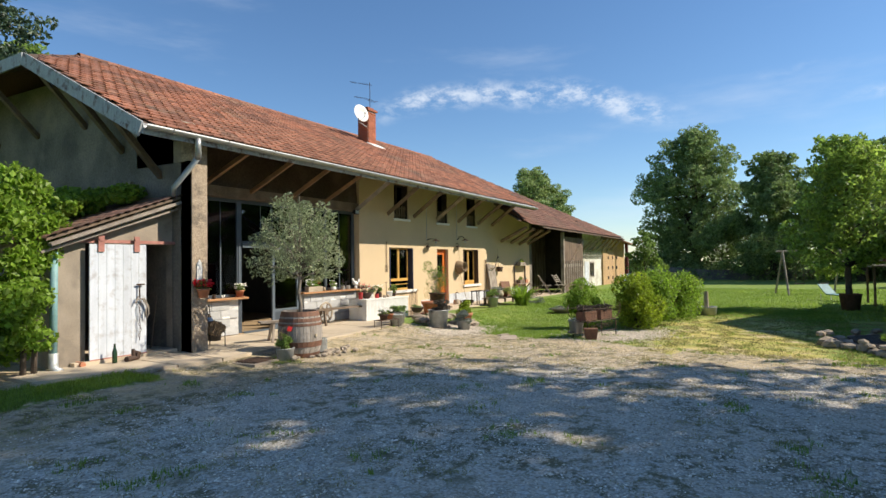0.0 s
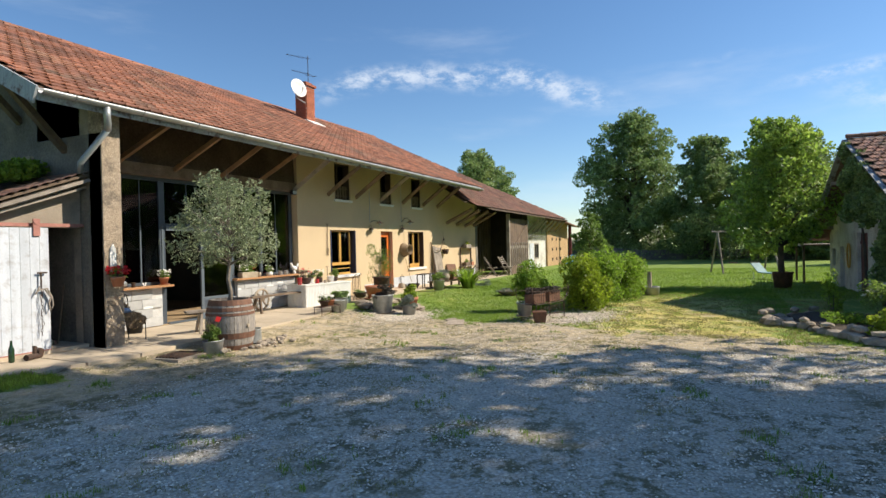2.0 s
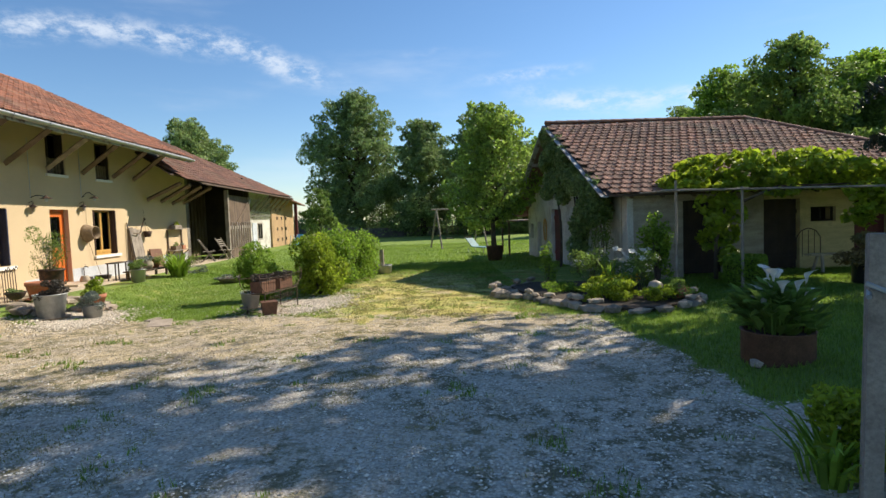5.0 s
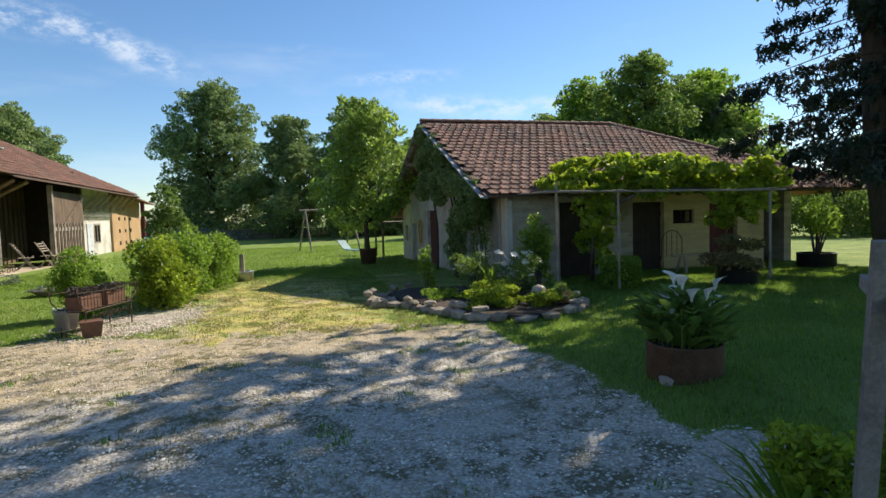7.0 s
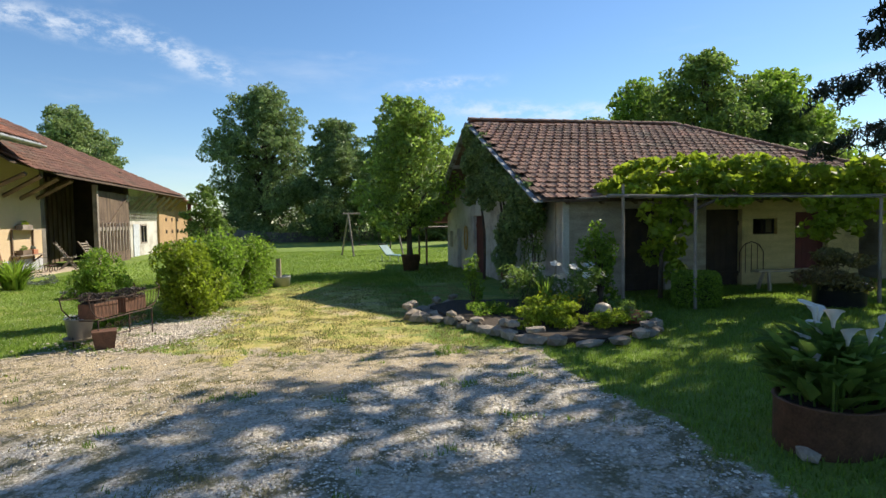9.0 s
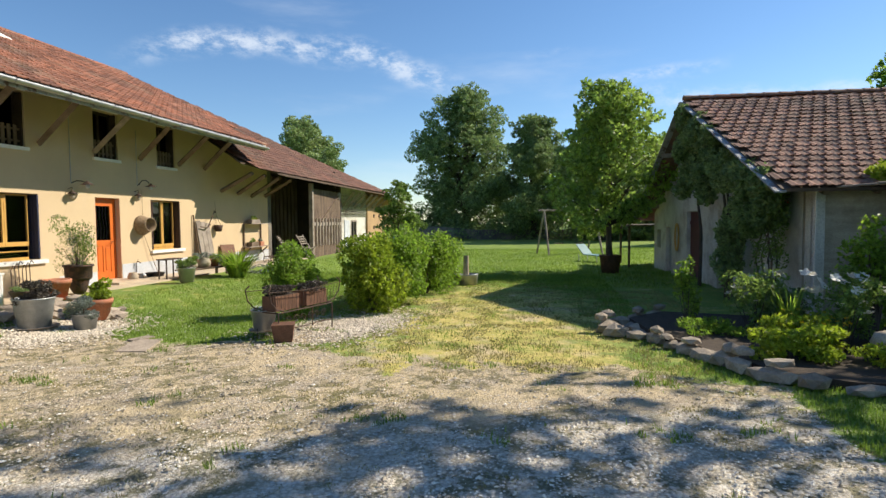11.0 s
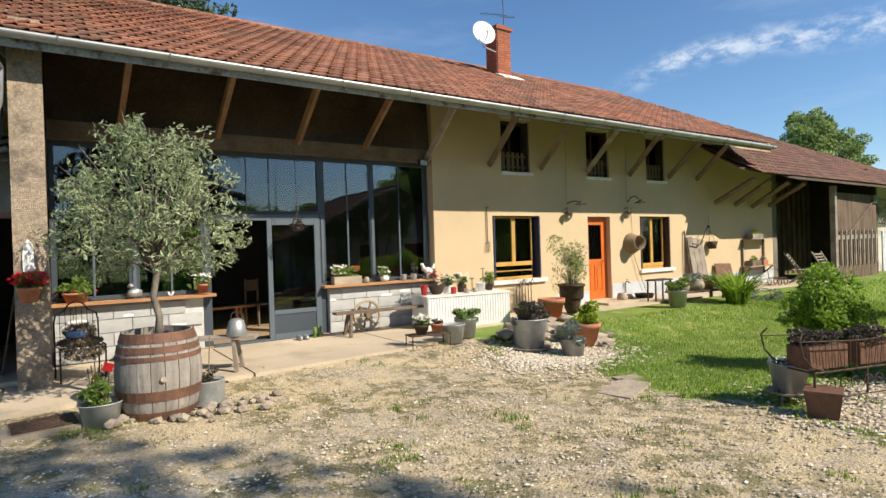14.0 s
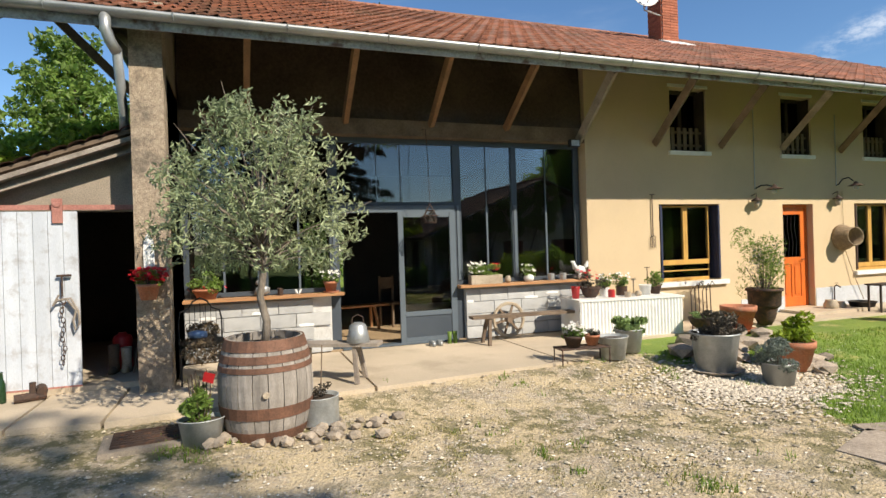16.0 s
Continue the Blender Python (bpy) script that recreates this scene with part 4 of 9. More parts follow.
beam(bm, (RX0 + 0.05, EAVE_Y + 0.25, EAVE_Z + 0.02), (RX1, EAVE_Y + 0.25, EAVE_Z + 0.02), 0.12, 0.12)
tagged(part("eave_purlin", bm, M_WOOD_OLD, bevel=0.008), "long timber purlin carrying the eave", "beam")
x = RX0 + 0.4
while x < RX1 - 0.2:
    bm = bmesh.new()
    beam(bm, (x, EAVE_Y + 0.02, EAVE_Z - 0.09), (x, FY - 0.02, roof_z(FY) - 0.10), 0.07, 0.08)
    tagged(part("rafter", bm, M_SOFFIT), "dark rafter tail under the roof", "rafter", "rafters of the farmhouse")
    x += 0.62

# ---- barn end ----
BEZ = 3.22
bm = bmesh.new()
slab(bm, [(20.2, 12.75, 3.42), (22.4, 12.25, 3.16), (38.0, 12.3, 3.08), (22.3, RIDGE_Y, roof_z(RIDGE_Y) - 0.05), (22.3, 14.1, 4.4), (20.2, 13.9, 4.2)], 0.05)
structure("roof_barn", bm, M_SOFFIT, "boarded underside of the barn roof")


def barn_inside(u, v):
    # plan triangle between the eave and the falling ridge
    if v < 0 or v > 7.2:
        return False
    lo = 22.15 if v > 1.9 else 20.25 + 0.2 * (1 - min(1, v / 0.5))
    hi = 37.9 - (v / 7.25) * 15.7
    return lo < 20.2 + u < hi


p0, p1, p2 = Vector((20.2, 12.3, 3.2)), Vector((38.0, 12.28, 3.12)), Vector((22.3, RIDGE_Y, roof_z(RIDGE_Y) - 0.02))
b_al = (p1 - p0).normalized()
b_up = (p2 - p0) - b_al * (p2 - p0).dot(b_al)
barn_deck = bpy.data.objects["roof_barn"]
mass, lst = tiled_slope("barn_roof_tiles", p0, b_al, b_up, barn_inside, 0.25, 0.27, M_TILE_BARN, None, None, lambda q: q[0], 7, "dull brown clay roof tiles of the barn", lift=0.03)
# the roof behind the falling ridge, closed
bm = bmesh.new()
slab(bm, [(22.3, RIDGE_Y, roof_z(RIDGE_Y) - 0.06), (38.0, 12.35, 3.05), (38.0, 20, 2.9), (22.3, 24.6, 4.0)], 0.05)
structure("roof_barn_back", bm, M_TILE_BARN, "rear slope of the barn roof")
bm = bmesh.new()
slab(bm, [(37.6, 12.35, 3.02), (42.4, 12.4, 2.72), (42.4, 14.4, 3.1), (37.6, 14.4, 3.6)], 0.07)
structure("roof_lean_to", bm, M_TILE_SHED, "tiled lean-to roof")

structure("barn_wall_end", boxbm(30.9, 31.05, 13.2, 13.42, -0.6, 3.3), M_WOOD_DARK, "dark boarded edge")
bm = bmesh.new()
wall_cells(bm, 31.06, 36.0, -0.7, 3.35, [(33.2, 34.2, 0.55, 1.55)], 13.42, 13.6)
structure("barn_wall_white", bm, M_WHITE_WALL, "whitewashed barn wall")
structure("barn_wall_ochre", boxbm(36.02, 42.2, 13.30, 13.6, -0.7, 3.0), M_OCHRE, "ochre rendered lean-to wall")
# the shade inside the barn is put into these near-black boards
structure("barn_back", boxbm(24.92, 31.0, 18.6, 18.8, -0.7, 4.2), M_WOOD_DARK, "back of the barn, its gloom put into a dark colour")
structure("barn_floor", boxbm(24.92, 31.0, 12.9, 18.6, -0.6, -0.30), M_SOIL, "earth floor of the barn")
structure("barn_side", boxbm(30.85, 31.0, 13.45, 18.6, -0.7, 4.0), M_WOOD_DARK, "boarded inner wall with the barn's gloom put into its colour")

# ---- terrace ----
def prism(bm, pts, z0, z1):
    lo = [bm.verts.new((p[0], p[1], z0)) for p in pts]
    hi = [bm.verts.new((p[0], p[1], z1)) for p in pts]
    bm.faces.new(hi)
    bm.faces.new(lo[::-1])
    n = len(pts)
    for i in range(n):
        bm.faces.new((lo[i], lo[(i + 1) % n], hi[(i + 1) % n], hi[i]))


TERRACE = [((1.6, 12.35), (3.0, 11.85), (3.42, 11.72), (3.42, 13.3), (1.6, 13.3)),
           ((3.45, 11.71), (4.2, 11.60), (4.2, 14.2), (3.45, 14.2)),
           ((4.23, 11.60), (5.0, 11.66), (6.75, 11.74), (6.75, 14.1), (4.23, 14.1)),
           ((6.78, 11.74), (9.25, 11.94), (9.25, 14.1), (6.78, 14.1)),
           ((9.28, 11.95), (10.1, 12.1), (11.2, 12.95), (14.3, 12.98), (14.3, 14.1), (9.28, 14.1)),
           ((14.33, 12.98), (17.3, 12.9), (17.3, 14.1), (14.33, 14.1)),
           ((17.33, 12.9), (21.0, 12.85), (21.0, 14.1), (17.33, 14.1)),
           ((21.03, 12.85), (25.3, 12.6), (25.3, 14.1), (21.03, 14.1))]
for pts in TERRACE:
    bm = bmesh.new()
    prism(bm, pts, -0.25, 0.0)
    structure("terrace", bm, M_SLAB, "pale cast concrete slab in front of the house", bevel=0.008)
structure("step", boxbm(15.35, 17.1, 13.3, 13.99, 0.001, 0.055), M_SLAB, "low concrete doorstep", bevel=0.008)
bm = bmesh.new()
prism(bm, ((26.0, 12.0), (31.2, 12.3), (31.2, 13.3), (26.0, 13.3)), -0.7, -0.32)
structure("barn_threshold", bm, M_SLAB, "pale concrete ramp at the barn door")

# ---- glazed front ----
glz = thing("glazed_front", 0, GY, 0, "anthracite aluminium glazed front with an open sliding door", "window")


def alu(name, x0, x1, z0, z1, y0=-0.04, y1=0.04, mat=None, label=""):
    return part(name, boxbm(x0, x1, y0, y1, z0, z1), mat or M_ALU, glz, label, bevel=0.005)


for x0, x1, z0 in ((4.70, 4.77, 0.88), (5.66, 5.80, 0.88), (6.68, 6.82, 0.0), (8.665, 8.79, 0.0), (9.70, 9.79, 0.88), (10.90, 11.0, 0.88)):
    alu("mullion", x0, x1, z0, 3.10)
alu("top_rail", 4.70, 11.0, 3.101, 3.18)
for x0, x1 in ((4.775, 5.655), (5.805, 6.675), (8.795, 9.695), (9.795, 10.895)):
    alu("bottom_rail", x0, x1, 0.88, 0.94)
    part("pane", boxbm(x0 - 0.003, x1 + 0.003, -0.006, 0.006, 0.935, 3.105), GLASS, glz).visible_shadow = False
    # thin grey strip up the middle of the pane, wider below 2.14
    alu("glazing_bar", (x0 + x1) / 2 - 0.014, (x0 + x1) / 2 + 0.014, 0.945, 2.14, -0.028, -0.008, M_ALU_LIGHT)
    alu("glazing_bar", (x0 + x1) / 2 - 0.006, (x0 + x1) / 2 + 0.006, 2.145, 3.10, -0.020, -0.008, M_ALU_LIGHT)
for xm in (5.73, 6.75, 8.73, 9.745, 10.95):
    alu("cover_strip", xm - 0.022, xm + 0.022, 0.95, 2.14, -0.055, -0.041, M_ALU_LIGHT)
alu("transom", 6.825, 8.66, 2.04, 2.14, -0.07, 0.04, M_ALU_LIGHT, "grey aluminium door head")
alu("transom", 6.825, 8.66, 2.145, 2.20)
part("pane", boxbm(6.82, 8.67, -0.006, 0.006, 2.20, 3.105), GLASS, glz).visible_shadow = False
for xm in (7.42, 7.80):
    alu("glazing_bar", xm - 0.006, xm + 0.006, 2.205, 3.10, -0.020, -0.008, M_ALU_LIGHT)
leaf = part("sliding_door", boxbm(7.72, 7.80, -0.10, -0.05, 0.03, 2.04), M_ALU_LIGHT, glz, "grey sliding door leaf")
bm = bmesh.new()
box(bm, 8.56, 8.655, -0.10, -0.05, 0.03, 2.04)
box(bm, 7.805, 8.555, -0.10, -0.05, 1.96, 2.04)
box(bm, 7.805, 8.555, -0.10, -0.05, 0.43, 0.50)
box(bm, 7.805, 8.555, -0.10, -0.05, 0.03, 0.10)
part("door_frame", bm, M_ALU_LIGHT, leaf)
part("door_panel", boxbm(7.80, 8.56, -0.085, -0.06, 0.10, 0.43), M_ALU, leaf)
part("door_pane", boxbm(7.80, 8.56, -0.08, -0.07, 0.50, 1.96), GLASS, leaf).visible_shadow = False
part("door_track", boxbm(6.825, 8.66, -0.12, 0.04, 0.001, 0.03), M_ALU_LIGHT, glz)

# block walls under the glazing
BLOCK_JOBS = []
bm_block = boxbm(-0.24, 0.24, 0.0, 0.04, -0.093, 0.093)
me_block = bpy.data.meshes.new("block")
bm_block.to_mesh(me_block)
bm_block.free()
me_block.materials.append(M_BLOCK)
for a, b in ((4.695, 6.675), (8.795, 10.99)):
    w = structure("wall_block", boxbm(a, b, 14.165, GY + 0.06, -0.2, 0.825), M_MORTAR, "low breeze block wall under the glazing")
    for j in range(4):
        z = 0.105 + j * 0.196
        x = a + (0.245 if j % 2 == 0 else 0.0)
        while x < b - 0.1:
            lo, hi = max(a + 0.005, x - 0.24), min(b - 0.005, x + 0.24)
            if hi - lo > 0.06:
                BLOCK_JOBS.append((w, (lo + hi) / 2, 14.128, z, (hi - lo) / 0.48))
            x += 0.49
for x0, x1 in ((4.69, 6.84), (8.66, 11.0)):
    sill = part("window_board", boxbm(x0, x1, 13.99, GY - 0.045, 0.829, 0.872), M_WOOD_SILL, bevel=0.006)
    tagged(sill, "oiled wooden plank sill on the block wall", "window sill")
bm = bmesh.new()
box(bm, 8.80, 10.95, 14.145, 14.16, 0.60, 0.66)
for k, (x, z, w) in enumerate(((4.9, 0.62, 0.3), (5.75, 0.66, 0.2), (6.35, 0.5, 0.28), (9.0, 0.68, 0.18), (10.1, 0.63, 0.35), (10.6, 0.67, 0.3))):
    pass
bm.free()
bm = bmesh.new()
for k, (x, z, w) in enumerate(((4.98, 0.60, 0.24), (5.62, 0.63, 0.14), (6.3, 0.42, 0.22), (8.86, 0.60, 0.12), (9.95, 0.61, 0.26), (10.35, 0.66, 0.24))):
    lathe(bm, [(0.0, -0.5), (1.0, -0.35), (1.0, 0.3), (0.0, 0.5)], 7)
    for v in bm.verts[-16:]:
        c = v.co.copy()
        v.co = (x + c.x * w / 2, 14.124 + c.y * 0.006, z + c.z * 0.05)
part("plaster_dabs", bm, M_WHITE, bpy.data.objects["wall_block"], "white filler dabs")

# ---- openings of the rendered wall ----
def casement(name, x0, x1, z0, z1, wood, shutter, label, low_rail=True):
    t = thing(name, (x0 + x1) / 2, FY + 0.16, z0, label, "window", kind="structure")
    w, h = x1 - x0, z1 - z0
    f = 0.055
    bm = bmesh.new()
    for b in ((-w / 2 + 0.09, -w / 2 + 0.09 + f, 0.0, h - 0.02), (w / 2 - 0.09 - f, w / 2 - 0.09, 0.0, h - 0.02)):
        box(bm, b[0], b[1], 0.03, 0.06, b[2], b[3])
    box(bm, -w / 2 + 0.09 + f, w / 2 - 0.09 - f, 0.03, 0.06, h - 0.08, h - 0.02)
    box(bm, -w / 2 + 0.09 + f, w / 2 - 0.09 - f, -0.02, 0.04, 0.0, 0.06)
    part("window_frame", bm, wood, t, bevel=0.006)
    iw = w / 2 - 0.09 - f
    for s in (-1, 1):
        bm = bmesh.new()
        a, b = (s * 0.004, s * iw) if s > 0 else (-iw, -0.004)
        lo_z = 0.30 if low_rail else 0.065
        wa, wb = (0.045, 0.015) if s > 0 else (0.015, 0.045)
        box(bm, a, a + wa, -0.035, 0.025, lo_z, h - 0.03)
        box(bm, b - wb, b, -0.035, 0.025, lo_z, h - 0.03)
        box(bm, a + wa, b - wb, -0.035, 0.025, h - 0.05, h - 0.03)
        box(bm, a + wa, b - wb, -0.035, 0.025, lo_z, lo_z + 0.09)
        sash = part("sash", bm, wood, t, bevel=0.005)
        part("pane", boxbm(a + wa - 0.005, b - wb + 0.005, -0.008, 0.0, lo_z + 0.085, h - 0.045), GLASS_DARK, sash).visible_shadow = False
    if low_rail:
        part("low_pane", boxbm(-iw, iw, 0.0, 0.008, 0.06, 0.30), GLASS_DARK, t).visible_shadow = False
        bm = bmesh.new()
        box(bm, -iw, iw, -0.03, 0.0, 0.18, 0.20)
        part("low_bar", bm, wood, t)
    for s in (-1, 1):
        bm = bmesh.new()
        xa = s * (w / 2 - 0.03)
        for k in range(4):
            yy = -0.16 + k * 0.075 - 0.02
            box(bm, xa - 0.018, xa + 0.018, yy, yy + 0.068, 0.02, h - 0.02)
        box(bm, xa - 0.028, xa + 0.028, -0.175, 0.08, 0.2, 0.26)
        box(bm, xa - 0.028, xa + 0.028, -0.175, 0.08, h - 0.28, h - 0.22)
        part("shutter", bm, shutter, t, "folded painted shutter", bevel=0.004)
    return t


casement("window_1", *WIN_A[:4], M_WOOD_LIGHT, M_NAVY, "yellow pine window with folded navy shutters in the rendered wall")
casement("window_2", *WIN_B[:4], M_WOOD_LIGHT, M_SHUTTER_BROWN, "yellow pine window with folded brown shutters in the rendered wall", low_rail=False)
for a in (WIN_A, WIN_B):
    tagged(part("window_sill", boxbm(a[0] - 0.06, a[1] + 0.14, FY - 0.07, FY + 0.12, a[2] - 0.085, a[2] - 0.004), M_WHITE, bevel=0.008), "white painted stone window sill", "window sill")
# added dark sheet, so the panes show an unlit room
structure("room_curtain", boxbm(11.5, 20.0, FY + 1.9, FY + 1.95, 0.05, 3.2), M_DARK_IN, "added dark sheet behind the windows, standing for the unlit rooms")
for u in UPS:
    cx = (u[0] + u[1]) / 2
    t = thing("window_3", cx, FY + 0.2, u[2], "small upper window with a dark shutter and a low wooden lattice rail", "window", kind="structure", group="upper windows of the farmhouse")
    w, h = u[1] - u[0], u[3] - u[2]
    bm = bmesh.new()
    box(bm, -w / 2, -w / 2 + 0.06, 0, 0.06, 0, h)
    box(bm, w / 2 - 0.06, w / 2, 0, 0.06, 0, h)
    box(bm, -w / 2 + 0.06, w / 2 - 0.06, 0, 0.06, h - 0.07, h)
    box(bm, -0.03, 0.03, 0, 0.06, 0, h - 0.07)
    part("window_frame", bm, M_WOOD_DARK, t)
    part("pane", boxbm(-w / 2 + 0.05, w / 2 - 0.05, 0.03, 0.036, 0.0, h - 0.06), GLASS_DARK, t).visible_shadow = False
    part("shutter", boxbm(w / 2 - 0.05, w / 2 - 0.012, -0.17, -0.005, 0.02, h - 0.03), M_WOOD_DARK, t)
    rail = part("lattice_rail", boxbm(-w / 2 + 0.01, w / 2 - 0.055, -0.13, -0.10, 0.10, 0.14), M_WOOD_OLD, t, "low brown lattice rail")
    part("top_bar", boxbm(-w / 2 + 0.01, w / 2 - 0.055, -0.13, -0.10, 0.34, 0.38), M_WOOD_OLD, rail)
    for k in range(5):
        xx = -w / 2 + 0.07 + k * (w - 0.2) / 4.6
        part("slat", boxbm(xx, xx + 0.075, -0.15, -0.132, 0.03, 0.44), M_WOOD_OLD, rail)
    tagged(part("window_sill", boxbm(u[0] - 0.05, u[1] + 0.06, FY - 0.05, FY + 0.1, u[2] - 0.075, u[2] - 0.003), M_WHITE, bevel=0.006), "thin white sill under an upper window", "window sill", "upper window sills")
    bm = bmesh.new()
    box(bm, u[0] - 0.04, u[1] + 0.04, FY - 0.012, FY + 0.05, u[3] + 0.003, u[3] + 0.06)
    structure("window_lintel", bm, M_WHITE)

# front door
# strip on the right reveal only, with bounced light painted in
bm = bmesh.new()
box(bm, DOOR[1] - 0.004, DOOR[1] + 0.012, FY + 0.002, FY + 0.3, 0.42, DOOR[3])
structure("door_reveal", bm, M_REVEAL, "plaster door reveal, tinted pink for bounced light")
door = thing("door_1", (DOOR[0] + DOOR[1]) / 2, FY + 0.16, DOOR[2], "orange varnished front door with a glazed upper half", "door", kind="structure")
dw, dh = DOOR[1] - DOOR[0], DOOR[3] - DOOR[2]
bm = bmesh.new()
box(bm, -dw / 2 + 0.003, -dw / 2 + 0.06, -0.03, 0.06, 0, dh - 0.003)
box(bm, dw / 2 - 0.07, dw / 2 - 0.013, -0.03, 0.06, 0, dh - 0.003)
box(bm, -dw / 2 + 0.06, dw / 2 - 0.07, -0.03, 0.06, dh - 0.07, dh - 0.003)
part("door_frame", bm, M_DOOR_ORANGE, door, bevel=0.005)
bm = bmesh.new()
l, r = -dw / 2 + 0.064, dw / 2 - 0.074
box(bm, l, l + 0.11, -0.015, 0.03, 0.01, dh - 0.075)
box(bm, r - 0.11, r, -0.015, 0.03, 0.01, dh - 0.075)
for za, zb in ((0.01, 0.2), (0.86, 1.0), (dh - 0.2, dh - 0.075)):
    box(bm, l + 0.11, r - 0.11, -0.015, 0.03, za, zb)
box(bm, -0.035, 0.02, -0.015, 0.03, 0.2, 0.86)
dl = part("door_leaf", bm, M_DOOR_ORANGE, door, bevel=0.008)
for a, b in ((l + 0.11, -0.035), (0.02, r - 0.11)):
    bm = bmesh.new()
    box(bm, a, b, 0.0, 0.02, 0.2, 0.86)
    box(bm, a + 0.035, b - 0.035, -0.012, 0.0, 0.25, 0.81)
    part("door_panel", bm, M_DOOR_ORANGE, dl, bevel=0.008)
part("door_glass", boxbm(l + 0.11, r - 0.11, 0.0, 0.01, 1.0, dh - 0.2), GLASS_DARK, dl)
bm = bmesh.new()
for k in range(4):
    xx = l + 0.15 + k * 0.1
    tube(bm, [(xx, -0.008, 1.0), (xx + 0.03, -0.008, 1.3), (xx - 0.02, -0.008, 1.6), (xx, -0.008, dh - 0.2)], 0.006, 5)
part("door_grille", bm, M_BLACK, dl, "scrolled iron grille")
bm = bmesh.new()
tube(bm, [(r - 0.05, -0.015, 0.95), (r - 0.05, -0.06, 0.95), (r - 0.15, -0.06, 0.95)], 0.01, 6)
part("door_handle", bm, M_BLACK, dl)

# ---- lamps, hooks and tools on the wall ----
def wall_lamp(x, z, curl):
    t = thing("wall_lamp", x, FY, z, "old enamel gooseneck wall lamp" if curl else "small enamel wall lamp on a cable", "lamp")
    bm = bmesh.new()
    tube(bm, [(0, 0.0, 0), (0, -0.05, 0.02), (0.02, -0.12, 0.12 if curl else 0.05), (0.08, -0.2, 0.14 if curl else 0.05), (0.13, -0.26, 0.06 if curl else 0.02)], 0.012, 8)
    part("arm", bm, M_BLACK, t, smooth=True)
    bm = bmesh.new()
    lathe(bm, [(0.0, 0.06), (0.03, 0.05), (0.04, 0.02), (0.14, -0.03), (0.15, -0.035), (0.13, -0.03), (0.03, 0.01), (0.0, 0.02)], 16, 0.17, -0.28)
    part("shade", bm, M_IRON, t, "rusty enamel shade", smooth=True)
    bm = bmesh.new()
    lathe(bm, [(0.0, 0.0), (0.035, -0.02), (0.045, -0.07), (0.03, -0.11), (0.0, -0.12)], 12, 0.17, -0.28)
    part("globe", bm, M_GALV, t, "clear glass globe in a cage", smooth=True)
    bm = bmesh.new()
    tube(bm, [(-0.02, -0.012, 0), (-0.02, -0.012, 3.95 - z)], 0.008, 6)
    part("cable", bm, M_GALV, t)


def oil_lantern(x, z):
    t = thing("wall_lantern", x, FY - 0.12, z, "small rusty lantern with a conical hood", "lamp", group="lanterns by the front door")
    bm = bmesh.new()
    lathe(bm, [(0.0, 0.1), (0.012, 0.09), (0.012, 0.06), (0.10, 0.0), (0.10, -0.008), (0.0, 0.0)], 14)
    part("hood", bm, M_IRON, t, smooth=True)
    bm = bmesh.new()
    lathe(bm, [(0.0, -0.005), (0.04, -0.02), (0.05, -0.08), (0.03, -0.13), (0.0, -0.14)], 12)
    part("globe", bm, M_CROCK, t, smooth=True)
    bm = bmesh.new()
    tube(bm, [(0, 0.118, 0.1), (0, 0.0, 0.14), (0, 0, 0.09)], 0.008, 6)
    part("bracket", bm, M_IRON, t)


wall_lamp(14.83, 2.42, False)
wall_lamp(17.05, 2.50, True)
oil_lantern(14.72, 2.18)
oil_lantern(16.92, 2.22)
t = thing("fork_tool", 12.36, FY - 0.03, 1.35, "rusty garden fork hung on the wall", "garden tool")
bm = bmesh.new()
tube(bm, [(0, 0, 0.22), (0, 0, 0.95)], 0.012, 6)
tube(bm, [(-0.05, 0, 0.95), (0.05, 0, 0.95)], 0.01, 6)
part("handle", bm, M_WOOD_OLD, t)
bm = bmesh.new()
for k in (-1.5, -0.5, 0.5, 1.5):
    tube(bm, [(0, 0, 0.22), (k * 0.035, 0, 0.2), (k * 0.035, 0, 0.0)], 0.006, 5)
part("tines", bm, M_IRON, t)
t = thing("spotlight", 10.72, FY - 0.12, 3.14, "small black floodlight under the eave", "lamp")
part("housing", boxbm(-0.09, 0.09, -0.05, 0.03, -0.06, 0.06), M_BLACK, t, bevel=0.01)
part("lens", boxbm(-0.075, 0.075, -0.056, -0.051, -0.045, 0.045), M_GALV, t)
part("bracket", boxbm(-0.02, 0.02, 0.031, 0.12, -0.01, 0.03), M_BLACK, t)

# ---- chimney, dish, aerial ----
CX, CY = 15.62, 17.28
ch = thing("chimney", CX, CY, roof_z(CY) - 0.5, "tall red brick chimney with a white flashing on the roof", "chimney")
part("core", boxbm(-0.24, 0.24, -0.24, 0.24, 0, 1.75), M_MORTAR, ch)
CHIM_BRICKS = (ch, 1.72)
bm = bmesh.new()
box(bm, -0.31, 0.31, -0.31, 0.31, 1.751, 1.83)
box(bm, -0.20, 0.20, -0.20, 0.20, 1.831, 1.92)
part("cap", bm, M_BRICK, ch, bevel=0.01)
bm = bmesh.new()
slab(bm, [(-0.35, -0.62, 0.5 + -0.62 * SLOPE + 0.09), (0.42, -0.62, 0.5 - 0.62 * SLOPE + 0.09), (0.42, -0.25, 0.5 - 0.25 * SLOPE + 0.1), (-0.35, -0.25, 0.5 - 0.25 * SLOPE + 0.1)], 0.03)
part("flashing", bm, M_WHITE, ch, "white painted mortar flashing")
dish = thing("satellite_dish", CX - 0.80, CY - 0.30, roof_z(CY) + 0.98, "round white satellite dish fixed to the chimney", "satellite dish", rz=-12)
bm = bmesh.new()
